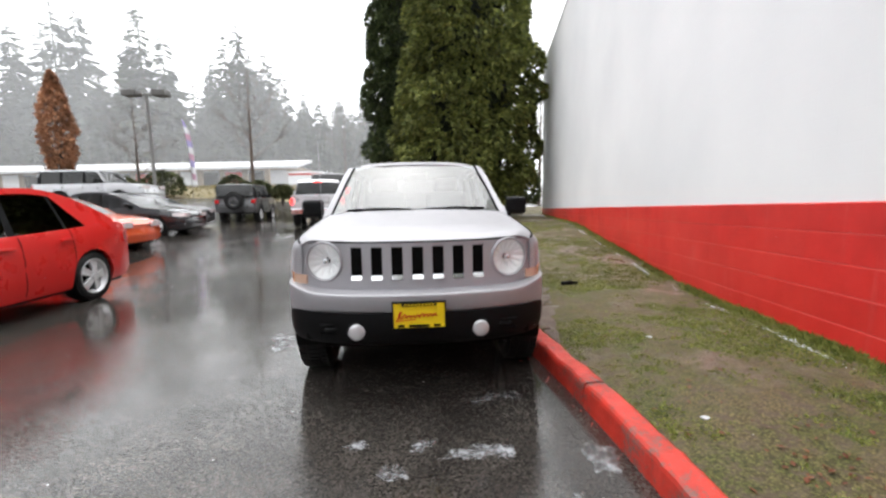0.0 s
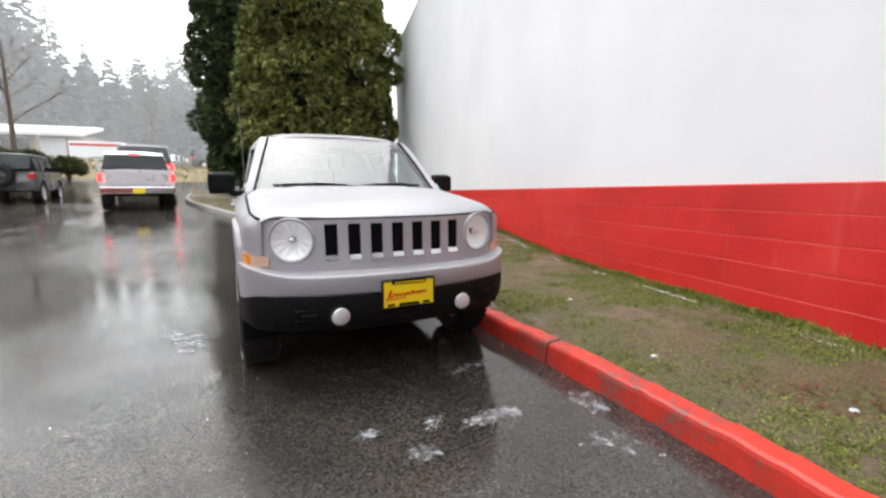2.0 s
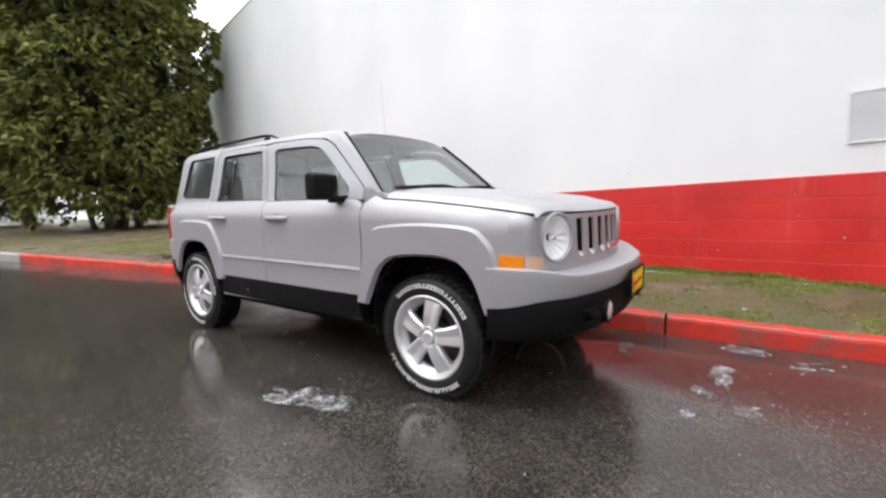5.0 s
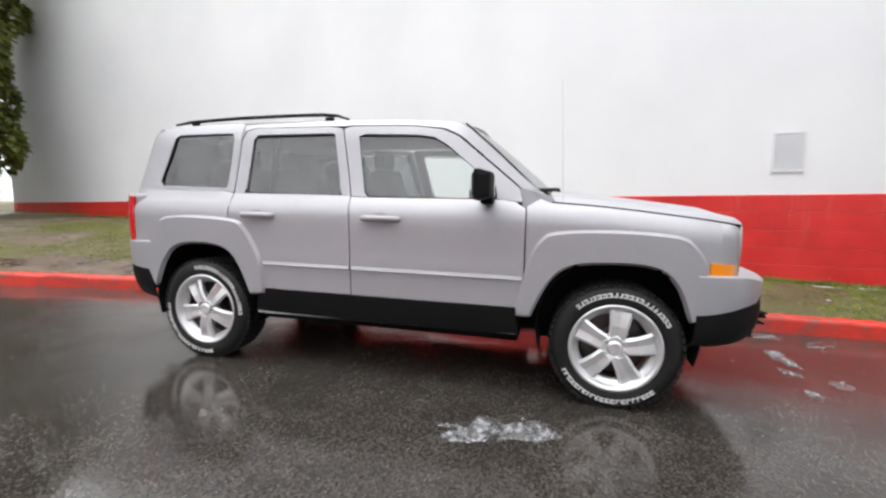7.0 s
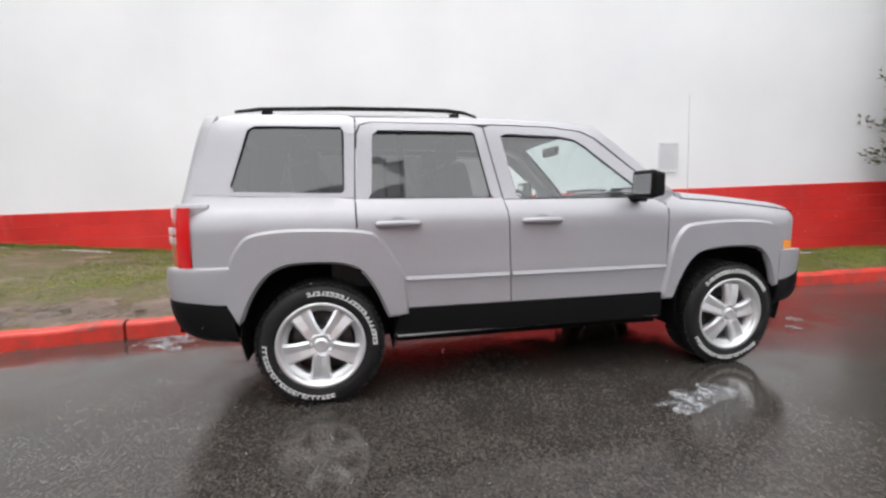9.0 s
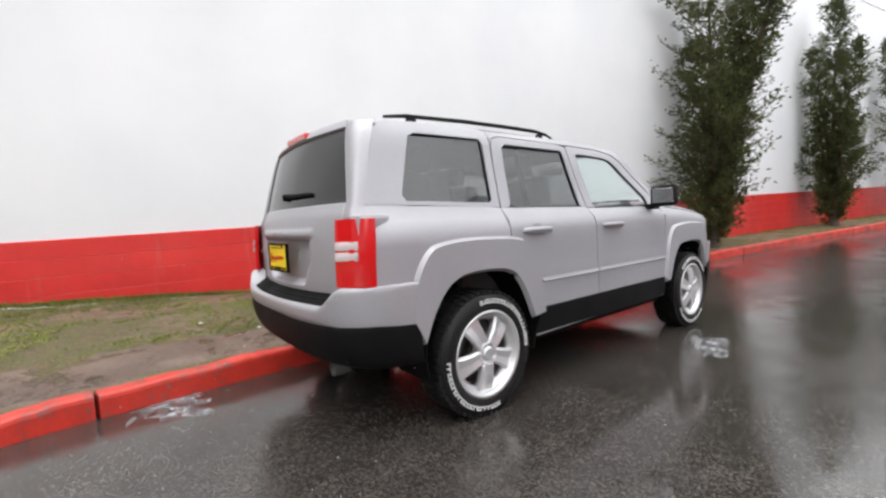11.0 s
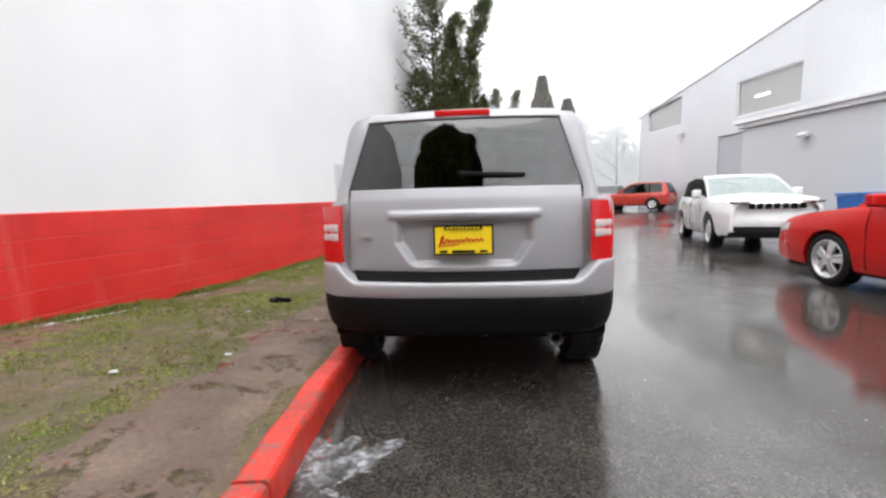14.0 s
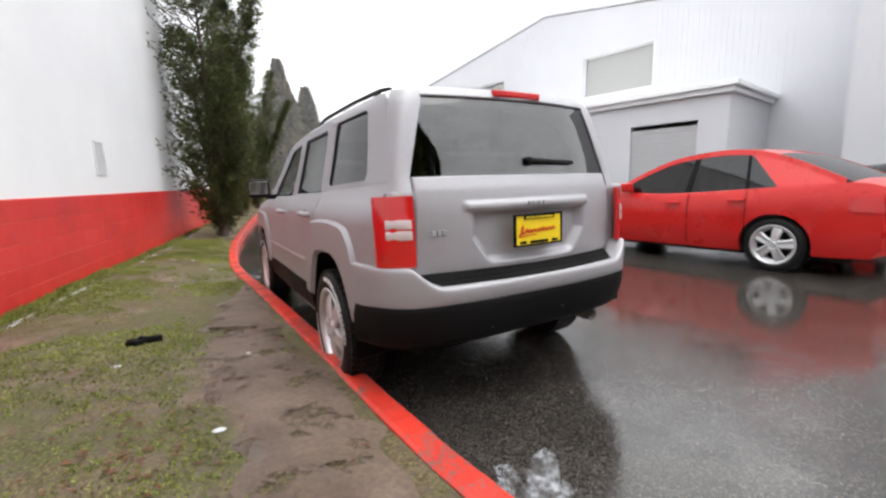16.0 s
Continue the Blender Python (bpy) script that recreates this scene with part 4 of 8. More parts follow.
def dense_conifer(name, x, y, h, prof, material, label, rng, n=5200, L=0.34, W=0.075, skirt=0.4, core=True, blades=4):
    """A full, dense conifer; prof gives the crown's radius by height share."""
    z0 = ground_z(x, y) + 0.1
    tree = thing(name, pose(x, y, z0), label, "tree")
    bm = bmesh.new()
    tube(bm, [(0, 0, -0.3), (0.05, 0.02, h * 0.3), (0, 0, h * 0.75)], [0.28 * h / 12, 0.2 * h / 12, 0.04], 10)
    for k in range(5):
        a = k * 1.3
        tube(bm, [(0, 0, 0.15), (0.5 * math.cos(a), 0.5 * math.sin(a), 0.9), (0.9 * math.cos(a), 0.9 * math.sin(a), h * 0.3)], [0.12, 0.09, 0.04], 7)
    part("trunk", bm, BARK, tree, smooth=True)
    ph = rng.uniform(0, 100)

    def rad(a, t):
        lump = 0.88 + 0.10 * math.sin(3 * a + 4 * math.sin(t * 7) + ph) + 0.2 * noise.noise(Vector((math.cos(a) * 2.2, math.sin(a) * 2.2, t * h * 0.8 + ph)))
        return max(0.05, lerp_list(prof, t) * lump)
    pts, dirs = [], []
    for _ in range(n):
        t = rng.random() ** 1.0
        a = rng.uniform(0, 2 * math.pi)
        f = 1 - 0.34 * rng.random() ** 2
        r = rad(a, t) * f
        pts.append((r * math.cos(a), r * math.sin(a), skirt + t * (h - skirt)))
        dirs.append((math.cos(a) * 0.7, math.sin(a) * 0.7, 0.45 if rng.random() < 0.4 else -0.65))
    ve, fa = sprays(pts, dirs, L, W, rng, blades)
    crown = new("crown", mesh_from("crown", ve, fa, material))
    crown.parent = tree
    # smooth inner shell: its near-black colour stands for shade within the crown
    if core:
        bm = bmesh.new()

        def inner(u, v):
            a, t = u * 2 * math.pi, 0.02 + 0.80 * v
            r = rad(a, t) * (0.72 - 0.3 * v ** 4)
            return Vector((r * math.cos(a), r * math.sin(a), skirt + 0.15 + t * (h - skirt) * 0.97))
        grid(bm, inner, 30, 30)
        part("inner_shade_shell", bm, SHADE_LEAF, tree, "near-black shell that paints the shade inside the crown")
    return tree


def cedar(x, y, h, prof, material, label, rng, clumps=330, skirt=0.9):
    """A columnar cedar: drooping clumps of flat sprays over a near-black shell painted for inner shade, on several bare
    stems.
    """
    z0 = ground_z(x, y) + 0.1
    tree = thing("cedar_tree", pose(x, y, z0), label, "tree")
    bm = bmesh.new()
    for k in range(6):
        a, b = k * 1.05 + rng.uniform(-0.3, 0.3), rng.uniform(0.2, 0.6)
        r0 = rng.uniform(0.08, 0.16)
        tube(bm, [(b * math.cos(a), b * math.sin(a), -0.4), (b * 1.3 * math.cos(a), b * 1.3 * math.sin(a), 0.8), (b * 1.7 * math.cos(a + 0.3), b * 1.7 * math.sin(a + 0.3), 2.4), (b * 1.6 * math.cos(a + 0.4), b * 1.6 * math.sin(a + 0.4), h * 0.5)], [r0, r0 * 0.85, r0 * 0.6, 0.03], 8)
    part("trunk", bm, BARK, tree, smooth=True)
    ph = rng.uniform(0, 100)

    def rad(a, t):
        return max(0.05, lerp_list(prof, t) * (0.92 + 0.16 * noise.noise(Vector((math.cos(a) * 1.6, math.sin(a) * 1.6, t * h * 0.35 + ph)))))
    pts, dirs = [], []
    for c in range(clumps):
        t = (c + rng.random()) / clumps
        a = c * 2.39996 + rng.uniform(-0.25, 0.25)
        r = rad(a, t) - rng.uniform(0.2, 1.0)
        w, d = rng.uniform(0.45, 0.85), rng.uniform(0.45, 0.85)
        cz = skirt + t * (h - skirt) - 0.1
        for _ in range(130):
            # points on the outer, upper shell of the clump
            u, e = rng.uniform(-1.7, 1.7), rng.uniform(-0.75, 1.0)
            ce = math.sqrt(1 - min(1.0, abs(e)) ** 2)
            k = 1 - 0.3 * rng.random() ** 2
            ox, ot, oz = w * ce * math.cos(u) * k, w * 1.15 * ce * math.sin(u) * k, d * e * k
            px_, py_ = (r + ox) * math.cos(a) - ot * math.sin(a), (r + ox) * math.sin(a) + ot * math.cos(a)
            pts.append((px_, py_, cz + oz))
            dirs.append((math.cos(a + u * 0.6) * 0.9, math.sin(a + u * 0.6) * 0.9, 0.5 * e - 0.25 + rng.uniform(-0.3, 0.3)))
    ve, fa = sprays(pts, dirs, 0.22, 0.050, rng, 4)
    crown = new("crown", mesh_from("crown", ve, fa, material))
    crown.parent = tree
    # shell behind the clumps, coloured near black for the shade between them
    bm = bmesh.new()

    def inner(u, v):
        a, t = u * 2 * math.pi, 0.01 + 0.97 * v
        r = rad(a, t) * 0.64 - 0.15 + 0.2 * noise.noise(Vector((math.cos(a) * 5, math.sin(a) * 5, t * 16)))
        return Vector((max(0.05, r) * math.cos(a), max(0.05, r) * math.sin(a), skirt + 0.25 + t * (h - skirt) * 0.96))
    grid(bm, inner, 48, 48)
    part("inner_shade_shell", bm, SHADE_LEAF, tree, "near-black shell that paints the shade inside the crown")


# crown shade put into a leaf colour, for the inner shells
SHADE_LEAF = leaf_material("inner_shade_leaf", (0.008, 0.012, 0.005), (0.014, 0.020, 0.008))
CEDAR = leaf_material("cedar_leaf", (0.040, 0.056, 0.013), (0.240, 0.258, 0.064))
CEDAR_B = leaf_material("cedar_leaf_dark", (0.018, 0.030, 0.010), (0.080, 0.102, 0.032))
JUNIPER = leaf_material("juniper_leaf", (0.028, 0.040, 0.015), (0.150, 0.165, 0.055))
RUSSET = leaf_material("russet_conifer_leaf", (0.055, 0.050, 0.028), (0.18, 0.135, 0.08))
BROWN_LEAF = leaf_material("brown_leaf", (0.24, 0.105, 0.05), (0.48, 0.24, 0.13))
FIR = leaf_material("fir_needles", (0.03, 0.045, 0.028), (0.07, 0.09, 0.055))
BUSH = leaf_material("bush_leaf", (0.04, 0.055, 0.02), (0.14, 0.14, 0.06))
STRAW = leaf_material("dry_grass", (0.14, 0.12, 0.05), (0.34, 0.28, 0.14))
GRASS = leaf_material("verge_grass", (0.080, 0.125, 0.018), (0.36, 0.37, 0.10))
ROTTED = leaf_material("rotted_leaf", (0.07, 0.022, 0.012), (0.20, 0.075, 0.035), 0.45)

rng = random.Random(5)
cedar(2.2, 13.4, 13.0, [(0, 2.2), (0.06, 2.7), (0.35, 3.0), (0.62, 2.7), (0.8, 1.5), (1, 0.05)], CEDAR, "tall dense green cedar with bright tips beside the block wall", rng, 190)
cedar(-0.2, 18.3, 14.0, [(0, 1.6), (0.06, 2.1), (0.35, 2.35), (0.65, 2.1), (0.85, 1.1), (1, 0.05)], CEDAR_B, "tall dark green cedar on the verge end", rng, 150)
dense_conifer("cone_tree", -7.5, -45.5, 13.9, [(0, 2.9), (0.12, 3.5), (0.4, 2.7), (0.72, 1.2), (0.9, 0.3), (1, 0.02)], RUSSET, "large cone-shaped conifer with dull russet foliage", rng, 6500, 0.62, 0.11, 0.3)
dense_conifer("cone_tree", -10.8, -48, 11.8, [(0, 2.4), (0.1, 2.8), (0.4, 2.0), (0.75, 0.9), (1, 0.03)], RUSSET, "smaller cone-shaped conifer with dull russet foliage", rng, 4500, 0.62, 0.11, 0.3)


def juniper(x, y, limbs, rng, label):
    """Twisting spires: each limb carries rising branchlets that end in dense tufts, with gaps between them."""
    z0 = wall_base(y) - 0.1
    tree = thing("juniper_tree", pose(x, y, z0), label, "tree", "junipers along the wall")
    bm, tw = bmesh.new(), bmesh.new()
    pts, dirs = [], []
    for (dx, dy, h, rad, low) in limbs:
        n = 14
        path = []
        for i in range(n + 1):
            t = i / n
            wob = 0.12 * math.sin(5 * t + dx * 7)
            path.append(Vector((dx * t ** 1.4 + wob * dy * 0.3, dy * t ** 1.4 + wob * 0.4, h * t)))
        tube(bm, path[:12], [0.10 * (1 - 0.075 * i) for i in range(12)], 7)
        count = int(h * (10 + 17 * rad))
        for q in range(count):
            t = low + (1 - low) * (q + rng.random()) / count
            i = min(int(t * n), n - 1)
            p = path[i].lerp(path[i + 1], t * n - i)
            a = q * 2.39996 + rng.uniform(-0.5, 0.5)
            reach = rad * rng.uniform(0.3, 1.6) * min(1, (1.03 - t) * 2.4) ** 0.7 * min(1, (t - low) * 5 + 0.4)
            out = Vector((math.cos(a), math.sin(a), rng.uniform(0.3, 1.1)))
            end = p + out * reach
            tube(tw, [p, p.lerp(end, 0.5) + Vector((0, 0, -0.05 * reach)), end], [0.014, 0.010, 0.004], 4, False)
            size = rng.uniform(0.06, 0.15)
            for _ in range(int(30 + 2600 * size * size)):
                f = rng.uniform(0.35, 1.1)
                o = Vector((rng.gauss(0, 1), rng.gauss(0, 1), rng.gauss(0, 1.25))) * size * 0.55
                pts.append(tuple(p.lerp(end, f) + o))
                dirs.append((out.x + o.x * 3, out.y + o.y * 3, 0.75))
    part("trunk", bm, BARK, tree, smooth=True)
    part("twig", tw, BARK, tree)["kind"] = "stuff"
    ve, fa = sprays(pts, dirs, 0.085, 0.010, rng, 3, 0.8)
    crown = new("crown", mesh_from("crown", ve, fa, JUNIPER))
    crown.parent = tree


juniper(0.98, -7.2, [(0.1, 0.05, 6.8, 0.80, 0.05), (-1.55, -0.3, 6.9, 0.26, 0.45), (-0.55, -0.4, 6.0, 0.34, 0.3), (0.5, -0.5, 4.6, 0.5, 0.08), (-0.3, 0.5, 3.6, 0.5, 0.05), (-0.5, -0.1, 2.9, 0.45, 0.05)], rng,
        "ragged upright juniper with twisting spires against the wall")
juniper(0.05, -13.4, [(0.0, 0.2, 6.3, 0.5, 0.05), (-0.4, -0.3, 5.2, 0.45, 0.1), (0.4, 0.4, 5.0, 0.42, 0.1), (-0.3, 0.3, 3.0, 0.55, 0.05)], rng, "ragged upright juniper with twisting spires against the wall")
juniper(-1.1, -18.6, [(0.0, 0.2, 6.6, 0.5, 0.05), (-1.2, -0.3, 6.6, 0.42, 0.15), (0.6, 0.4, 6.0, 0.42, 0.1), (-0.5, 0.3, 3.6, 0.6, 0.05), (-1.9, 0.1, 5.2, 0.22, 0.45)], rng, "broad ragged juniper with several leaning spires")

# planted strip that closes the lane under the cone trees
bm = bmesh.new()


def strip_point(u, v):
    x, y = -3.4 - 11.5 * u, -37.6 - 1.2 * u - 16 * v
    return Vector((x, y, ground_z(x, y) + 0.13 + 0.30 * v + 0.10 * noise.noise(Vector((x * 0.6, y * 0.6, 1)))))


grid(bm, strip_point, 40, 30)
tagged(link_mesh("planting_strip", bm, SOIL, True), "brown planted strip under the cone trees", "verge", kind="structure")
end_kerb = thing("kerb", None, "bare concrete kerb closing the lane", "kerb", kind="structure")
for k in range(4):
    bm = bmesh.new()
    rings = []
    for q in range(7):
        p = strip_point((k + (0.01 + 0.98 * q / 6)) / 4, 0.0)
        g0 = ground_z(p.x, p.y)
        rings.append([bm.verts.new((p.x, p.y + dy_, g0 + dz_)) for dy_, dz_ in ((0.155, -0.05), (0.145, 0.12), (0.11, 0.15), (0.0, 0.15), (-0.02, -0.05))])
    for a, b in zip(rings, rings[1:]):
        for i in range(4):
            bm.faces.new((a[i], a[i + 1], b[i + 1], b[i]))
    bm.faces.new(rings[0])
    bm.faces.new(rings[-1])
    bmesh.ops.recalc_face_normals(bm, faces=bm.faces[:])
    part("kerb_stone", bm, CONCRETE, end_kerb)
# small red sign on a post, and a bollard
sign = thing("road_sign", pose(-6.2, -38.6, ground_z(-6.2, -38.6) + 0.15), "small red sign on a thin post in the planting", "sign")
bm = bmesh.new()
tube(bm, [(0, 0, -0.1), (0, 0, 1.9)], 0.035, 8)
part("post", bm, STEEL, sign)
bm = bmesh.new()
box(bm, -0.26, 0.26, 0.036, 0.05, 1.35, 1.90, 0.005)
part("panel", bm, surface("faded_sign", (0.46, 0.20, 0.17), 0.6, var=0.15), sign, "faded red panel")
post = thing("bollard", pose(-10.2, -37.9, ground_z(-10.2, -37.9)), "stout orange bollard beside the kerb", "bollard")
bm = bmesh.new()
lathe(bm, [(0.16, -0.05), (0.16, 1.0), (0.12, 1.1), (0.0005, 1.14)], 'z', 16)
part("shaft", bm, surface("orange_bollard", (0.62, 0.17, 0.05), 0.5, var=0.15), post, smooth=True)

# ---- the pale metal workshop across the lane ----
W_M = Matrix.Translation((-15.4, -9.5, 0)) @ pose(0, 0, 0, 0, 0, 9.0) @ TILT
workshop = thing("workshop_building", W_M, "pale grey metal workshop with a gable roof", "building", kind="structure")
# local: x out of the facade, y along it
PEAK_Y, PEAK_Z, EAVE = -4.0, 9.45, 7.0


def gable_z(y):
    return PEAK_Z - 0.165 * abs(y - PEAK_Y)


def wall_with_holes(y0, y1, z0, holes, topfn, th, x=0.0):
    """A wall in the y-z plane with true openings."""
    bm = bmesh.new()
    cy = sorted({y0, y1, PEAK_Y} | {h[0] for h in holes} | {h[1] for h in holes})
    for a, b in zip(cy, cy[1:]):
        mid = (a + b) / 2
        cuts = sorted((h[2], h[3]) for h in holes if h[0] <= mid <= h[1])
        lo = z0
        for c, d in cuts + [(None, None)]:
            ta, tb = (topfn(a), topfn(b)) if c is None else (c, c)
            vs = [bm.verts.new((xx, yy, zz)) for xx in (x, x - th) for yy, zz in ((a, lo), (b, lo), (b, tb), (a, ta))]
            for q in ((0, 1, 2, 3), (7, 6, 5, 4), (0, 4, 5, 1), (1, 5, 6, 2), (2, 6, 7, 3), (3, 7, 4, 0)):
                bm.faces.new([vs[i] for i in q])
            lo = d
    bmesh.ops.remove_doubles(bm, verts=bm.verts[:], dist=0.0005)
    bmesh.ops.recalc_face_normals(bm, faces=bm.faces[:])
    return bm


GLASS_SHOP = glass_material("shop_glass", (0.93, 0.94, 0.94), 0.2)
BLIND = surface("blind_lit_room", (0.46, 0.44, 0.42), 0.8, var=0.12)
WIN = [(-19.0, -15.2, 5.55, 7.35), (-10.6, -6.8, 5.15, 6.95), (-1.7, 1.6, 5.15, 6.95)]
ROLL = (-11.8, -8.7, 0.2, 4.35)
part("facade", wall_with_holes(-20, 12, -1, WIN + [ROLL], gable_z, 0.25), GREY_SIDING, workshop)
bm = bmesh.new()
for k in range(160):
    y = -19.95 + k * 0.2
    if any(h[0] - 0.02 < y < h[1] + 0.02 for h in WIN + [ROLL]):
        continue
    box(bm, -0.001, 0.006, y - 0.010, y + 0.010, -0.5, gable_z(y) - 0.05)
part("siding_rib", bm, GREY_SIDING, workshop)
for h in WIN:
    wi = thing("window", W_M, "wide aluminium workshop window with dim interior", "window", "workshop windows", "structure")
    bm = bmesh.new()
    for a, b, c, d in ((h[0], h[1], h[2], h[2] + 0.06), (h[0], h[1], h[3] - 0.06, h[3]), (h[0], h[0] + 0.06, h[2] + 0.06, h[3] - 0.06), (h[1] - 0.06, h[1], h[2] + 0.06, h[3] - 0.06)):
        box(bm, -0.16, -0.05, a, b, c, d)
    part("window_frame", bm, WHITE_TRIM, wi)
    n = 4
    for k in range(n):
        a = h[0] + 0.06 + (h[1] - h[0] - 0.12) * k / n
        b = h[0] + 0.06 + (h[1] - h[0] - 0.12) * (k + 1) / n
        bm = bmesh.new()
        box(bm, -0.12, -0.112, a + 0.01, b - 0.01, h[2] + 0.06, h[3] - 0.06)
        part("pane", bm, GLASS_SHOP, wi).visible_shadow = False
    # blind slats close behind the glass, pale to stand for room light
    bm = bmesh.new()
    for k in range(44):
        a = h[0] + 0.08 + (h[1] - h[0] - 0.16) * k / 44
        box(bm, -0.175, -0.17, a, a + (h[1] - h[0]) / 44 * 0.94, h[2] + 0.02, h[3] - 0.02)
    part("blind", bm, BLIND, wi, "vertical blind slats, pale to stand for the lit room")["kind"] = "stuff"
bm = bmesh.new()
for k in range(26):
    z = ROLL[2] + 0.16 * k
    box(bm, -0.14, -0.10, ROLL[0] + 0.002, ROLL[1] - 0.002, z + 0.004, min(z + 0.156, ROLL[3] - 0.002), 0.0)
part("roller_door", bm, surface("roller_grey", (0.42, 0.42, 0.45), 0.5, var=0.08), workshop, "grey metal roller door")
bm = bmesh.new()
for sgn in (-1, 1):
    n = 2
    ya, yb = PEAK_Y, (-20.3 if sgn < 0 else 12.3)
    vs = [bm.verts.new(p) for p in ((0.05, ya, gable_z(ya) + 0.03), (0.05, yb, gable_z(yb) + 0.03), (-30, yb, gable_z(yb) + 0.03), (-30, ya, gable_z(ya) + 0.03))]
    bm.faces.new(vs)
solid(bm, 0.10)
part("roof", bm, GREY_SIDING, workshop)
bm = bmesh.new()
box(bm, -8, -7.7, -19.7, 11.7, -1, 6.4)
part("inner_wall", bm, GREY_SIDING, workshop)
bm = bmesh.new()
box(bm, -30, -0.252, -19.98, -19.7, -1, 6.7)
box(bm, -30, -0.252, 11.7, 11.98, -1, 6.7)
part("end_wall", bm, GREY_SIDING, workshop)
# lean-to in front
lean = thing("lean_to_shed", W_M, "pale flat-roofed lean-to with a roller door", "shed", kind="structure")
LX = 3.9
HOLE = (2.75, 4.9, 0.0, 3.1)
part("shed_front", wall_with_holes(-5.2, 5.75, -1, [HOLE], lambda y: 3.80, 0.2, LX), GREY_SIDING, lean)
bm = bmesh.new()
box(bm, 0.004, LX - 0.202, 5.55, 5.75, -1, 3.80)
box(bm, 0.004, LX - 0.202, -5.2, -5.0, -1, 3.80)
part("shed_side", bm, GREY_SIDING, lean)
bm = bmesh.new()
box(bm, 0.02, LX + 0.16, -5.3, 5.88, 3.802, 3.95, 0.01)
box(bm, 0.02, LX + 0.28, -5.42, 6.0, 3.952, 4.10, 0.02)
part("shed_roof", bm, WHITE_TRIM, lean)
bm = bmesh.new()
for k in range(18):
    z = 0.0 + 0.165 * k
    box(bm, LX - 0.14, LX - 0.10, HOLE[0] + 0.002, HOLE[1] - 0.002, z, min(z + 0.158, HOLE[3] - 0.002))
part("roller_door", bm, surface("roller_dark", (0.42, 0.42, 0.43), 0.5, var=0.08), lean, "mid-grey roller door")
for fx_, fy_, fz_ in ((LX, -2.34, 3.02), (0.0, -14.9, 4.75)):
    fl = thing("flood_lamp", W_M @ Matrix.Translation((fx_, fy_, fz_)), "small grey flood lamp on the pale wall", "lamp", "flood lamps", "structure")
    bm = bmesh.new()
    box(bm, 0.008, 0.06, -0.05, 0.05, 0.0, 0.16, 0.01)
    tube(bm, [(0.05, 0, 0.12), (0.16, 0, 0.15)], 0.018, 6)
    part("bracket", bm, STEEL, fl)
    bm = bmesh.new()
    box(bm, -0.10, 0.10, -0.16, 0.16, -0.06, 0.06, 0.02, m=Matrix.Translation((0.22, 0, 0.13)) @ pose(0, 0, 0, 0, 25, 0))
    part("lamp_body", bm, STEEL if fx_ == 0.0 else VENT_GREY, fl)
for yl in (-9.4, -9.0):
    tl_ = thing("strip_lamp", W_M, "lit fluorescent strip lamp inside the workshop window", "lamp", "strip lamps", "structure")
    bm = bmesh.new()
    box(bm, -0.168, -0.15, yl - 0.15, yl + 0.75 if yl < -9.1 else yl + 0.2, 5.95, 6.05, 0.01)
    part("tube", bm, lamp_material("strip_light", (1.0, 0.93, 0.75), 2.0), tl_)
    break
# forward wing
wing = thing("workshop_wing", W_M, "tall pale blue-grey wing of the workshop", "building", kind="structure")
bm = bmesh.new()
box(bm, 0.004, 3.0, 8.2, 15, -1, 9.0)
part("wing_wall", bm, GREY_SIDING, wing)
bm = bmesh.new()
for k in range(33):
    y = 8.3 + k * 0.2
    box(bm, 2.999, 3.006, y - 0.010, y + 0.010, -0.5, 8.9)
part("siding_rib", bm, GREY_SIDING, wing)



# ---- the silver sport-utility car, front towards -y ----
def hood_z(y):
    return smooth_list([(-2.05, 1.0), (-1.98, 1.035), (-1.85, 1.062), (-1.56, 1.10), (-1.23, 1.135), (-0.95, 1.155)], y)


def suv_plan(y):
    """Half-width of the body by length."""
    return smooth_list([(-2.05, 0.70), (-1.95, 0.775), (-1.86, 0.808), (-1.70, 0.838), (-1.40, 0.858), (-0.8, 0.866), (0.6, 0.868), (1.4, 0.862), (1.75, 0.845), (1.92, 0.818), (2.02, 0.785)], y)


UPPER = [(1.02, 0.0), (1.06, -0.008), (1.085, -0.034), (1.13, -0.066), (1.165, -0.078), (1.35, -0.122), (1.53, -0.160), (1.585, -0.185), (1.62, -0.225), (1.65, -0.30)]


def hood_w(y):
    """Half-width at the hood's side gaps."""
    return smooth_list([(-1.95, 0.738), (-1.90, 0.745), (-1.84, 0.768), (-1.72, 0.784), (-0.95, 0.79)], y)


def wing_top(y):
    return hood_z(y) - 0.040


def suv_x(y, z):
    w = suv_plan(y)
    if y < -0.86:                                # front wing rolls over to the hood
        zt = wing_top(y)
        d = (z - (zt - 0.085)) / 0.085
        if d > 0:
            w -= (w - hood_w(y) - 0.004) * min(1.0, d) ** 2.6
        return w - 0.03 * max(0, (0.5 - z) / 0.2) ** 2
    w += smooth_list(UPPER, z) if z > 1.02 else 0.0
    w -= 0.045 * min(1.0, max(0.0, (0.35 - y) / 0.75)) * min(1.0, max(0.0, (z - 1.15) / 0.43))
    w += 0.010 * math.exp(-((z - 0.695) / 0.016) ** 2) if -0.83 < y < 0.86 else 0.0
    return w - 0.03 * max(0, (0.5 - z) / 0.2) ** 2


suv = thing("sport_utility_car", pose(0, 0, 0), "boxy silver four-door off-road car, wet, parked by a red kerb", "car")

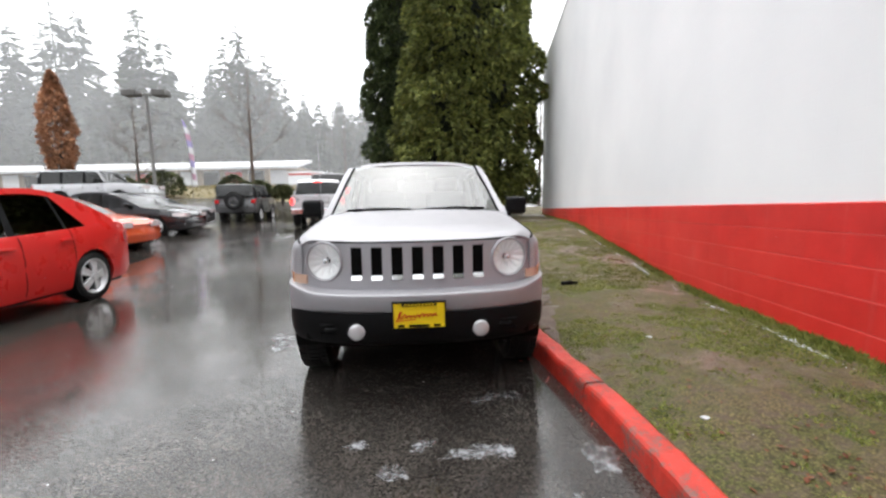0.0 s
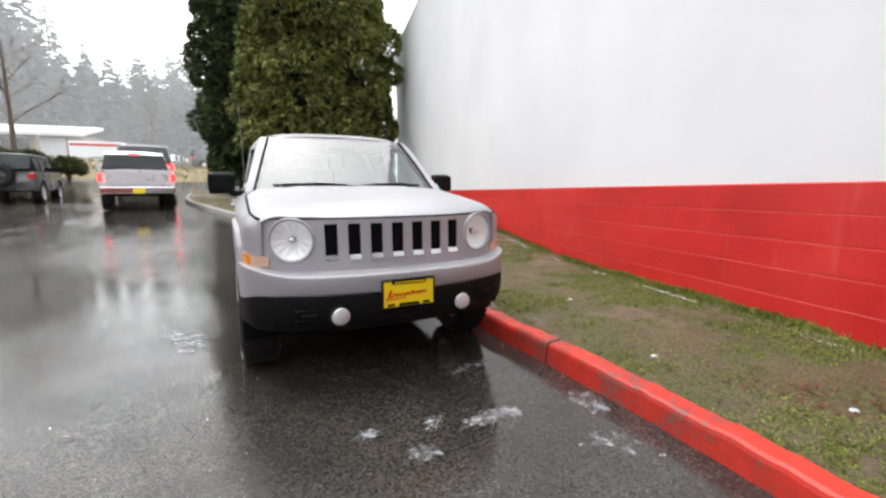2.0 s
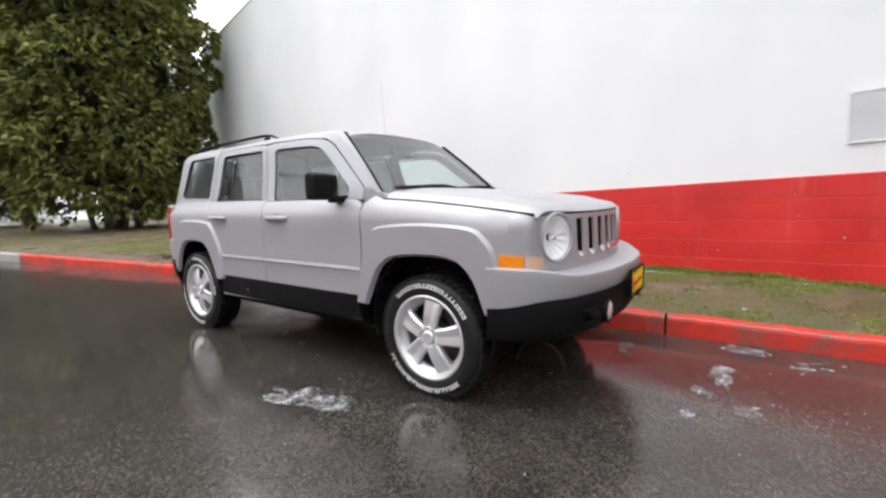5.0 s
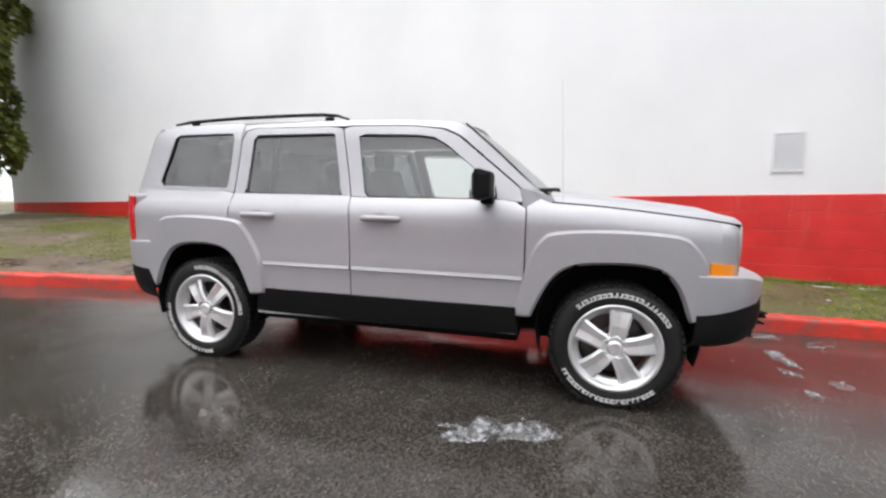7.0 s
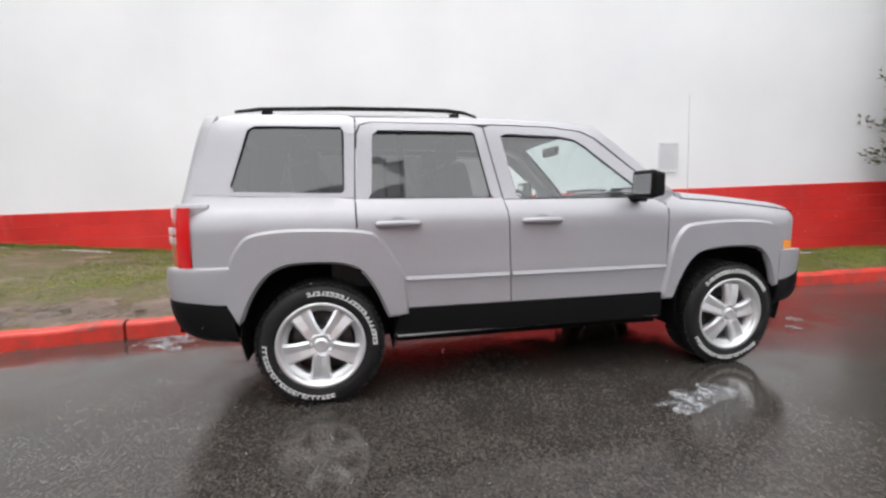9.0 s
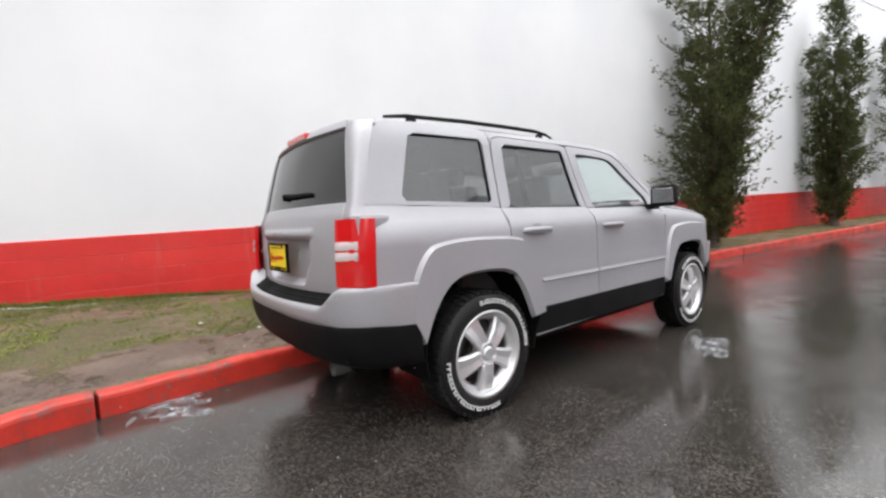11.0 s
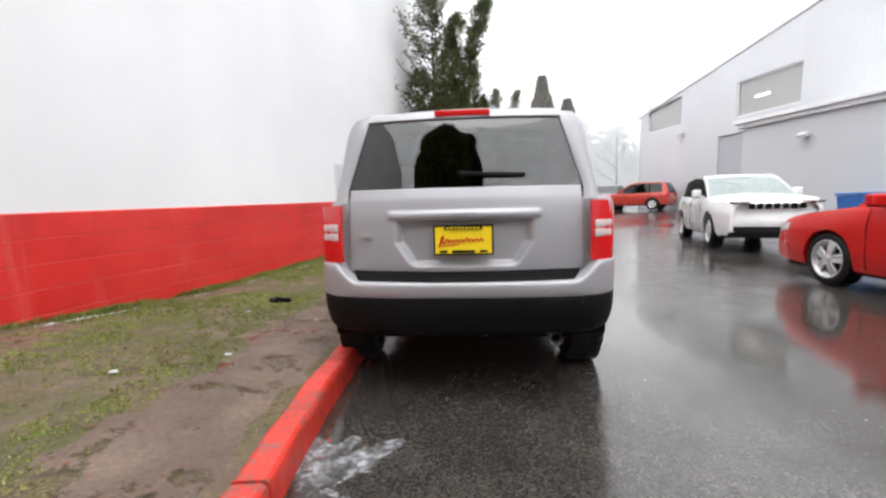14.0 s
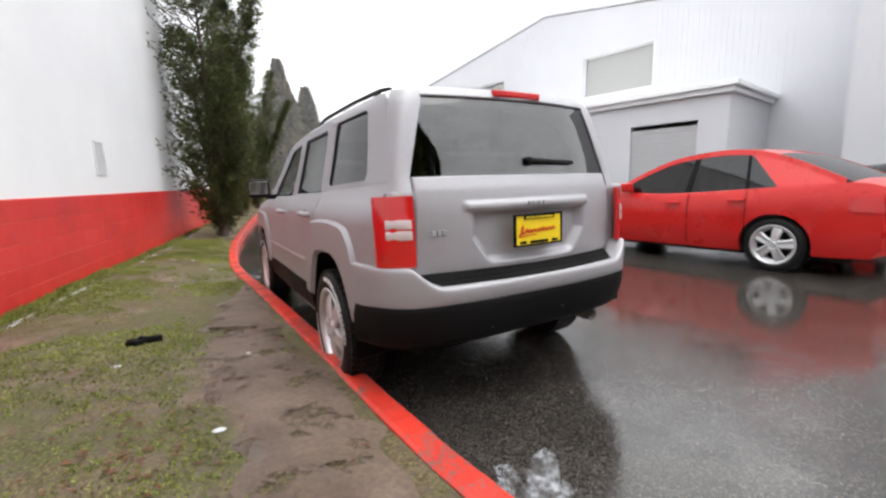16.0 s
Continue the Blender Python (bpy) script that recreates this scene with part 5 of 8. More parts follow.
SILL_T = 0.525
F_IN = [(-0.86, 0.49), (-0.905, 0.60), (-0.97, 0.71), (-1.05, 0.775), (-1.15, 0.80), (-1.32, 0.81), (-1.47, 0.80), (-1.56, 0.76), (-1.63, 0.67), (-1.685, 0.52)]
F_OUT = [(-0.795, 0.49), (-0.83, 0.66), (-0.865, 0.81), (-0.92, 0.905), (-1.0, 0.945), (-1.28, 0.962), (-1.58, 0.945), (-1.67, 0.895), (-1.725, 0.80), (-1.765, 0.54)]
R_IN = [(0.94, 0.49), (0.985, 0.60), (1.04, 0.70), (1.10, 0.765), (1.19, 0.80), (1.35, 0.81), (1.50, 0.795), (1.60, 0.735), (1.68, 0.62), (1.735, 0.49)]
R_OUT = [(0.845, 0.50), (0.87, 0.70), (0.92, 0.81), (0.985, 0.905), (1.07, 0.955), (1.40, 0.972), (1.62, 0.955), (1.70, 0.91), (1.76, 0.80), (1.80, 0.62)]
G = 0.0035          # half a panel gap


def rounded(pts, n=4):
    """A smooth line through the points."""
    out = []
    for i in range(len(pts) - 1):
        p0, p1, p2, p3 = pts[max(i - 1, 0)], pts[i], pts[i + 1], pts[min(i + 2, len(pts) - 1)]
        for k in range(n):
            t = k / n
            out.append(tuple(0.5 * (2 * p1[c] + (p2[c] - p0[c]) * t + (2 * p0[c] - 5 * p1[c] + 4 * p2[c] - p3[c]) * t * t + (3 * p1[c] - p0[c] - 3 * p2[c] + p3[c]) * t ** 3) for c in (0, 1)))
    return out + [pts[-1]]


F_IN, F_OUT, R_IN, R_OUT = rounded(F_IN), rounded(F_OUT), rounded(R_IN), rounded(R_OUT)


def flare_x(y, z):
    return suv_x(y, min(z, 0.9)) + 0.024


for sd in (-1, 1):
    near = sd < 0
    # front wing: between arch, door and hood edge
    hood_edge = [(-1.80 + 0.84 * i / 10, wing_top(-1.80 + 0.84 * i / 10) - 0.002) for i in range(11)]
    wing_poly = [(-0.80, 0.50)] + F_IN[1:] + [(-1.71, 0.545), (-1.775, 0.56), (-1.765, 0.745), (-1.80, 0.75)] + hood_edge + [(-0.90, 1.135), (-0.825 - G, 1.09), (-0.828 - G, 0.7)]
    part("front_wing", panel(wing_poly, suv_x, sd, 0.06, 0.03), SILVER, suv)
    bm = panel(F_IN + F_OUT[::-1], flare_x, sd, 0.05, 0.026, 0.016)
    part("wheel_flare", bm, SILVER, suv)
    # doors
    fd = [(-0.825 + G, 1.075), (-0.825 + G, 0.69), (-0.80, SILL_T), (0.222 - G, SILL_T), (0.228 - G, 0.75), (0.235 - G, 1.0), (0.250 - G, 1.125), (-0.66, 1.125), (-0.76, 1.115)]
    front_door = part("front_door", panel(fd, suv_x, sd, 0.06, 0.03), SILVER, suv)
    rd = [(0.250 + G, 1.135), (0.235 + G, 1.0), (0.228 + G, 0.75), (0.222 + G, SILL_T), (0.845, SILL_T), (0.87, 0.70), (0.92, 0.81), (0.985, 0.905), (1.06, 0.955), (1.105 - G, 0.958), (1.11 - G, 1.14)]
    rear_door = part("rear_door", panel(rd, suv_x, sd, 0.06, 0.03), SILVER, suv)
    for dr, ya, yb in ((front_door, -0.815, 0.215), (rear_door, 0.235, 0.845)):
        bm = panel([(ya, 0.684), (yb, 0.684), (yb, 0.706), (ya, 0.706)], lambda y, z: suv_x(y, 0.65) + 0.013 - 0.35 * (z - 0.684), sd, 0.1, 0.016, 0.010)
        part("door_crease", bm, SILVER, dr)
    # upper door frames
    ff = [(0.250 - G, 1.13), (0.345 - G, 1.555), (0.30, 1.572), (-0.10, 1.568), (-0.30, 1.545), (-0.40, 1.50), (-0.78, 1.19), (-0.80, 1.115), (-0.66, 1.128), (-0.645, 1.20), (-0.33, 1.452), (-0.25, 1.498), (-0.15, 1.513), (0.20, 1.522), (0.238, 1.505), (0.165, 1.155), (0.14, 1.130)]
    part("door_frame", panel(ff, suv_x, sd, 0.06, 0.03), SILVER, front_door)
    rf = [(0.252 + G, 1.135), (0.347 + G, 1.555), (0.42, 1.572), (1.00, 1.575), (1.07, 1.555), (1.095 - G, 1.50), (1.11 - G, 1.14), (1.04, 1.142), (1.02, 1.17), (1.005, 1.50), (0.97, 1.530), (0.42, 1.530), (0.40, 1.515), (0.325, 1.160), (0.31, 1.138)]
    part("door_frame", panel(rf, suv_x, sd, 0.06, 0.03), SILVER, rear_door)
    # rear quarter below and above the belt line
    rq = [(1.112 + G, 1.14), (1.107 + G, 0.94), (1.40, 0.95), (1.60, 0.935), (1.68, 0.89), (1.74, 0.79), (1.79, 0.785), (1.957, 0.785), (1.957, 1.115), (1.967, 1.125), (1.955, 1.17), (1.77, 1.165), (1.70, 1.16), (1.25, 1.15)]
    part("rear_quarter", panel(rq, suv_x, sd, 0.06, 0.03), SILVER, suv)
    ru = [(1.112 + G, 1.145), (1.955, 1.172), (1.91, 1.36), (1.855, 1.555), (1.78, 1.602), (1.60, 1.612), (1.15, 1.618), (1.098 + G, 1.60), (1.099 + G, 1.50),
          (1.16, 1.515), (1.18, 1.545), (1.63, 1.543), (1.672, 1.52), (1.762, 1.215), (1.742, 1.185), (1.185, 1.172), (1.168, 1.19), (1.16, 1.5149), (1.0995 + G, 1.4985)]
    part("rear_quarter", panel(ru, suv_x, sd, 0.06, 0.03), SILVER, suv)
    bm = panel(R_IN + R_OUT[::-1], flare_x, sd, 0.05, 0.026, 0.016)
    part("wheel_flare", bm, SILVER, suv)
    # roof side above the doors
    cr = [(1.0985 - G, 1.605), (1.099 - G, 1.512), (1.076, 1.561), (1.005, 1.580), (0.42, 1.578), (0.345, 1.575), (0.30, 1.580), (-0.10, 1.576), (-0.31, 1.553), (-0.41, 1.508), (-0.79, 1.195), (-0.93, 1.14), (-0.86, 1.20), (-0.55, 1.475), (-0.40, 1.585), (-0.2, 1.61), (0.4, 1.618)]
    part("roof_side", panel(cr, suv_x, sd, 0.06, 0.03), SILVER, suv)
    # black sill cladding with its lower ridge
    cl = [(-0.79, 0.52), (-0.80, 0.36), (0.92, 0.355), (0.885, 0.48), (0.845, 0.52)]
    part("sill_cladding", panel(cl, lambda y, z: suv_x(y, z) + 0.006, sd, 0.06, 0.05, 0.004), BLACK, suv, "matt black sill cladding")
    bm = bmesh.new()
    tube(bm, [(sd * 0.848, -0.79, 0.368), (sd * 0.85, 0.9, 0.362)], 0.011, 8)
    part("sill_ridge", bm, STEEL, suv)
    # window panes and their black frames
    panes = (("side_window", [(0.25, 1.515), (-0.16, 1.508), (-0.265, 1.490), (-0.345, 1.44), (-0.65, 1.20), (-0.655, 1.122), (0.14, 1.126), (0.17, 1.15)], GLASS_CLEAR),
             ("side_window", [(1.012, 1.52), (0.395, 1.525), (0.32, 1.15), (0.33, 1.135), (1.03, 1.14), (1.03, 1.17)], GLASS_DARK),
             ("quarter_window", [(1.665, 1.54), (1.165, 1.545), (1.168, 1.18), (1.185, 1.165), (1.735, 1.175), (1.77, 1.20)], GLASS_DARK))
    for nm, pl, gm in panes:
        pane = part(nm, panel(pl, lambda y, z: suv_x(y, z) - 0.014, sd, 0.1, 0.004), gm, suv, "clear side window" if gm is GLASS_CLEAR else "dark tinted side window")
        pane.visible_shadow = gm is not GLASS_CLEAR
        cy = sum(p[0] for p in pl) / len(pl)
        cz = sum(p[1] for p in pl) / len(pl)
        bm = bmesh.new()
        n = len(pl)
        ring = []
        for y, z in pl:
            iy, iz = y + (cy - y) * 0.028, z + (cz - z) * 0.045
            ring.append((bm.verts.new((sd * (suv_x(y, z) - 0.006), y, z)), bm.verts.new((sd * (suv_x(iy, iz) - 0.009), iy, iz))))
        for k in range(n):
            a, b = ring[k], ring[(k + 1) % n]
            bm.faces.new((a[0], b[0], b[1], a[1]))
        solid(bm, 0.005)
        part("window_seal", bm, BLACK, pane)
    bm = bmesh.new()
    box(bm, -0.008, 0.008, -0.016, 0.016, 0, 0.375, m=Matrix.Translation((sd * 0.765, 0.84, 1.145)) @ pose(0, 0, 0, -1, -sd * 12.5, 0))
    part("window_divider", bm, BLACK, rear_door)
    # door handles in their hollows
    for y, dr in ((0.03, front_door), (0.88, rear_door)):
        bm = bmesh.new()
        lathe(bm, [(0.001, 0.0), (0.045, 0.0), (0.052, 0.004), (0.052, -0.004)], 'x', 20)
        for v in bm.verts:
            v.co = Vector((sd * (suv_x(y, 1.0) + 0.0015) + v.co.x * 0.2, y + v.co.y * 1.05, 1.0 + v.co.z * 0.75))
        part("handle_recess", bm, SILVER, dr)
        bm = bmesh.new()
        x0 = sd * (suv_x(y, 1.0) + 0.026)
        pts = [(x0 - sd * 0.028, y + 0.118, 1.0), (x0 - sd * 0.004, y + 0.10, 1.002), (x0, y + 0.03, 1.004), (x0, y - 0.04, 1.004), (x0 - sd * 0.004, y - 0.10, 1.002), (x0 - sd * 0.028, y - 0.118, 1.0)]
        tube(bm, pts, [0.014, 0.0165, 0.017, 0.017, 0.0165, 0.014], 10)
        part("door_handle", bm, SILVER, dr, "silver pull handle", smooth=True)
    # mirror
    bm = bmesh.new()
    box(bm, min(sd * 0.86, sd * 1.05), max(sd * 0.86, sd * 1.05), -0.650, -0.552, 1.118, 1.288, 0.030)
    for v in bm.verts:
        if v.co.y < -0.60:
            v.co.z = 1.205 + (v.co.z - 1.205) * 0.86
    box(bm, min(sd * 0.775, sd * 0.90), max(sd * 0.775, sd * 0.90), -0.645, -0.575, 1.10, 1.145, 0.012)
    mir = part("mirror", bm, BLACK, front_door, "black plastic door mirror", smooth=False)
    bm = bmesh.new()
    box(bm, min(sd * 0.885, sd * 1.04), max(sd * 0.885, sd * 1.04), -0.5525, -0.548, 1.148, 1.262, 0.002)
    g = link_mesh("mirror_glass", bm, CHROME)
    g.parent = front_door
    # tail lamp, with pale reverse windows
    def lampx(y, z):
        return suv_x(y, min(z, 1.05)) + 0.010 + (0.01 if z < 1.05 else 0)

    def lamp(z0, z1, out):
        def fn(u, v):
            z = z0 + (z1 - z0) * v
            pts = [(1.960, suv_plan(1.960) + out * 0.6), (1.985, 0.803 + out), (2.022, 0.785 + out), (2.052, 0.755), (2.075 + out, 0.70), (2.084 + out, 0.672)]
            k = u * 5
            i = min(int(k), 4)
            a, b = pts[i], pts[i + 1]
            y = a[0] + (b[0] - a[0]) * (k - i)
            x = a[1] + (b[1] - a[1]) * (k - i)
            puff = 0.007 * math.sin(math.pi * v) * math.sin(math.pi * (0.1 + 0.8 * u))
            return Vector((sd * (x + puff * (1 - u)), y + puff * u - 0.06 * max(0, z - 0.85) * 0.6, z))
        return fn
    bm = bmesh.new()
    box(bm, min(sd * 0.62, sd * 0.792), max(sd * 0.62, sd * 0.745), 1.86, 2.03, 0.68, 1.125, 0.02)
    part("lamp_housing", bm, SILVER, suv)
    lp = part("tail_lamp", sheet(lamp(0.792, 1.106, 0.010), 16, 12, 0.02), RED_LENS, suv, "red tail lamp with pale reverse windows")
    for za, zb in ((0.915, 0.955), (0.963, 1.003)):
        def pale(u, v, fn=lamp(za, zb, 0.0215)):
            p = fn(0.48 + 0.40 * u, v)
            p.y += 0.003
            return p
        part("reverse_lamp", sheet(pale, 8, 2, 0.006), PALE_LENS, lp)
    # roof rail on two feet
    bm = bmesh.new()
    tube(bm, [(sd * 0.60, 1.75, 1.630), (sd * 0.60, 1.62, 1.648), (sd * 0.60, 1.2, 1.664), (sd * 0.60, 0.8, 1.669), (sd * 0.60, 0.55, 1.668), (sd * 0.60, 0.44, 1.658), (sd * 0.60, 0.36, 1.634)], [0.008, 0.011, 0.012, 0.012, 0.012, 0.010, 0.007], 10)
    rl = part("roof_rail", bm, BLACK, suv, "black roof rail", smooth=True)
    for y in (1.58, 0.5):
        bm = bmesh.new()
        box(bm, sd * 0.60 - 0.011, sd * 0.60 + 0.011, y - 0.03, y + 0.03, 1.62, 1.650, 0.006)
        part("rail_foot", bm, BLACK, rl)


# front end
def front_y(x):
    return -2.052 + 0.262 * x * x


def hood_fn(u, v):
    uu = 2 * u - 1
    y = -0.955 + (-1.965 + 0.955) * v
    y2 = y + (0.109 * uu * uu - 0.055) * v ** 3
    x = uu * (hood_w(y2) - 0.004)
    dome = 0.026 * (1 - abs(uu) ** 3) + 0.010 * (1 if abs(uu) < 0.55 else max(0, 1 - (abs(uu) - 0.55) / 0.12)) * min(1, (1 - v) * 6)
    lip = -0.016 * max(0, (v - 0.95) / 0.05) ** 2
    fold = -0.036 * max(0, (abs(uu) - 0.86) / 0.14) ** 2.5
    return Vector((x, y2, hood_z(y2) - 0.003 + dome * min(1, (1.06 - v) * 4) + lip + fold))


hood = part("hood", sheet(hood_fn, 56, 28, 0.02), SILVER, suv, "silver hood with a raised centre")
# black bars laid in to draw the dark of the hood's side gaps
for sd in (-1, 1):
    bm = bmesh.new()
    ys = [-1.90 + 0.94 * k / 16 for k in range(17)]
    tube(bm, [(sd * (hood_w(y) - 0.001), y, wing_top(y) - 0.001) for y in ys], 0.0085, 6)
    part("hood_side_gap_line", bm, MATT_BLACK, suv)
# black mesh behind the slots
def back_fn(u, v):
    x = (2 * u - 1) * 0.45
    return Vector((x, front_y(x) + 0.042, 0.74 + 0.25 * v))


part("grille_backing", sheet(back_fn, 12, 2, 0.01), MATT_BLACK, suv)
# grille panel with seven true slots
bm = bmesh.new()
SLOT, PITCH = 0.070, 0.1265
cuts = [-0.452]
for k in range(7):
    c = (k - 3) * PITCH
    cuts += [c - SLOT / 2, c + SLOT / 2]
cuts += [0.452]
zc = [0.695, 0.74, 0.785, 0.85, 0.92, 0.982, 1.008]


def grille_p(x, z):
    side = max(0.0, (abs(x) - 0.69) / 0.045)
    return Vector((x, front_y(x) + 0.05 * (z - 0.70) + 0.012 * side ** 2, z - 0.012 * side ** 2 * (1 if z > 0.9 else -1)))


LX_, LZ_, LR_ = 0.588, 0.893, 0.122      # headlamp centre and opening
gv = {}
for i, x in enumerate(cuts):
    for j, z in enumerate(zc):
        gv[i, j] = bm.verts.new(grille_p(x, z))
for i in range(len(cuts) - 1):
    mid = (cuts[i] + cuts[i + 1]) / 2
    for j in range(len(zc) - 1):
        hole = any(abs(mid - (k - 3) * PITCH) < SLOT / 2 for k in range(7)) and 2 <= j <= 4
        if not hole:
            bm.faces.new((gv[i, j], gv[i + 1, j], gv[i + 1, j + 1], gv[i, j + 1]))
# end plates, each with a round opening for the headlamp
x_a, x_b, z_a, z_b = 0.452, 0.735, 0.695, 1.008
angs = sorted([k * math.pi / 24 for k in range(48)] + [math.atan2(zz - LZ_, xx - LX_) % (2 * math.pi) for xx in (x_a, x_b) for zz in (z_a, z_b)])
for sd in (-1, 1):
    loops = []
    for a in angs:
        ca, sa = math.cos(a), math.sin(a)
        reach = min(((x_b if ca > 0 else x_a) - LX_) / ca if abs(ca) > 1e-6 else 9, ((z_b if sa > 0 else z_a) - LZ_) / sa if abs(sa) > 1e-6 else 9)
        loops.append([bm.verts.new(grille_p(sd * (LX_ + ca * r_), LZ_ + sa * r_)) for r_ in (LR_, LR_ + (reach - LR_) * 0.5, reach)])
    for p_, q_ in zip(loops, loops[1:] + loops[:1]):
        for k in (0, 1):
            bm.faces.new((p_[k], p_[k + 1], q_[k + 1], q_[k]))
rim = [e for e in bm.edges if len(e.link_faces) == 1]
r = bmesh.ops.extrude_edge_only(bm, edges=rim)
for g in r["geom"]:
    if isinstance(g, bmesh.types.BMVert):
        g.co.y += 0.012
bmesh.ops.recalc_face_normals(bm, faces=bm.faces[:])
grille = part("grille", bm, SILVER, suv, "silver grille panel with seven upright slots")
for k in range(7):
    c = (k - 3) * PITCH
    bm = bmesh.new()
    y = front_y(c)
    vs = [bm.verts.new(p) for p in ((c - 0.034, y - 0.003, 0.779), (c + 0.034, y - 0.003, 0.779), (c + 0.032, y + 0.012, 0.806), (c - 0.032, y + 0.012, 0.806))]
    bm.faces.new(vs)
    solid(bm, 0.01)
    part("slot_foot", bm, CHROME, grille, "bright metal slot foot")
    bm = bmesh.new()
    for q in range(9):
        z = 0.80 + q * 0.021
        tube(bm, [(c - 0.036, y + 0.022, z), (c + 0.036, y + 0.022, z + 0.016)], 0.003, 5)
        tube(bm, [(c - 0.036, y + 0.024, z + 0.016), (c + 0.036, y + 0.024, z)], 0.003, 5)
    part("slot_mesh", bm, MATT_BLACK, grille)
# black bar put in for the dark gap under the hood's lip
bm = bmesh.new()
tube(bm, [(x / 20, front_y(x / 20) + 0.024, 1.010 - 0.010 * max(0, abs(x / 20) - 0.66) / 0.075) for x in range(-14, 15)], 0.009, 6)
part("hood_lip_gap_line", bm, BLACK, grille)
# headlamps
for sd in (-1, 1):
    m = Matrix.Translation((sd * LX_, front_y(LX_) + 0.05 * (LZ_ - 0.70), LZ_)) @ pose(0, 0, 0, 0, 0, sd * 17)
    bm = bmesh.new()
    lathe(bm, [(0.124, 0.03), (0.130, 0.000), (0.128, -0.010), (0.120, -0.014), (0.113, -0.006), (0.112, 0.03)], 'y', 44, closed=True)
    bmesh.ops.transform(bm, matrix=m, verts=bm.verts[:])
    hl = part("headlamp", bm, SILVER, suv, "round headlamp in a silver ring", smooth=True)
    bm = bmesh.new()
    # stepped and fluted bowl
    vs, fs = grid(bm, lambda u, v: Vector(((0.020 + 0.091 * v) * math.cos(6.2832 * u), 0.052 - 0.050 * v ** 1.7 + 0.004 * math.cos(6.2832 * 14 * u) * v * (1 if v < 0.85 else 0.2), (0.020 + 0.091 * v) * math.sin(6.2832 * u))), 112, 9)
    bmesh.ops.transform(bm, matrix=m, verts=bm.verts[:])
    part("reflector", bm, REFLECTOR, hl)
    bm = bmesh.new()
    lathe(bm, [(0.018, 0.050), (0.018, 0.016), (0.013, 0.010), (0.0005, 0.008)], 'y', 16)
    bmesh.ops.transform(bm, matrix=m, verts=bm.verts[:])
    part("bulb_shield", bm, CHROME, hl, smooth=True)
    bm = bmesh.new()
    grid(bm, lambda u, v: Vector(((0.0005 + 0.1115 * v) * math.cos(6.2832 * u), -0.022 + 0.021 * v ** 2.2, (0.0005 + 0.1115 * v) * math.sin(6.2832 * u))), 40, 7)
    bmesh.ops.transform(bm, matrix=m, verts=bm.verts[:])
    part("lamp_glass", bm, GLASS_LAMP, hl, smooth=True).visible_shadow = False

    # corner of the wing, from its side round to the grille panel
    def nose_plan(s_, out=0.0):
        if s_ < 0:
            y = -1.80 - 0.1 * s_
            return suv_plan(y) + out, y
        if s_ > 1:
            x = 0.735 - 0.25 * (s_ - 1)
            return x, front_y(x) - out
        a, b, c = (suv_plan(-1.80), -1.80), (0.800, -1.898), (0.735, front_y(0.735) + 0.004)
        k = 1 - s_
        x, y = (k * k * a[i] + 2 * k * s_ * b[i] + s_ * s_ * c[i] for i in (0, 1))
        return x + out * (1 - s_ * 0.6), y - out * s_

    def corner(u, v):
        x, y = nose_plan(u)
        xi, yi = hood_w(-1.80) + 0.004 + (0.733 - hood_w(-1.80) - 0.004) * u * u, -1.80 + (front_y(0.735) + 0.020 + 1.80) * min(1.0, u * 1.1)
        zt = wing_top(yi) - 0.002 + 0.004 * u
        z = 0.735 + (zt - 0.735) * v
        d = max(0.0, (z - (zt - 0.085)) / 0.085) ** 2.6
        return Vector((sd * (x + (xi - x) * d), y + (yi - y) * d, z))
    part("wing_nose", sheet(corner, 16, 22, 0.012), SILVER, suv)

    def lens_fn(s0, s1):
        def fn(u, v):
            s_ = s0 + (s1 - s0) * u
            x, y = nose_plan(s_, 0.007)
            return Vector((sd * x, y, 0.752 + (0.070 - 0.012 * max(0, s_)) * v))
        return fn
    part("side_marker", sheet(lens_fn(-0.45, 0.42), 8, 3, 0.014), AMBER_LENS, suv, "amber side lamp")
    part("indicator", sheet(lens_fn(0.45, 1.12), 8, 3, 0.014), surface("indicator_lens", (0.60, 0.40, 0.30), 0.15, var=0.08, coat=1.0), suv, "pale clear indicator lens")

# bumpers: the line in plan and the rows up the height
FB = [(0.0, -2.192), (0.25, -2.176), (0.45, -2.142), (0.60, -2.09), (0.70, -2.035), (0.78, -1.965), (0.825, -1.89), (0.85, -1.80), (0.866, -1.70)]
RB = [(0.0, 2.205), (0.3, 2.20), (0.5, 2.18), (0.65, 2.145), (0.74, 2.09), (0.80, 2.02), (0.835, 1.94), (0.855, 1.86), (0.868, 1.76)]


def plan_point(line, s):
    k = abs(s) * (len(line) - 1)
    i = min(int(k), len(line) - 2)
    f = k - i
    pts = [(j, line[j][0]) for j in range(len(line))]
    pty = [(j, line[j][1]) for j in range(len(line))]
    x, y = smooth_list(pts, k), smooth_list(pty, k)
    return (x if s >= 0 else -x), y


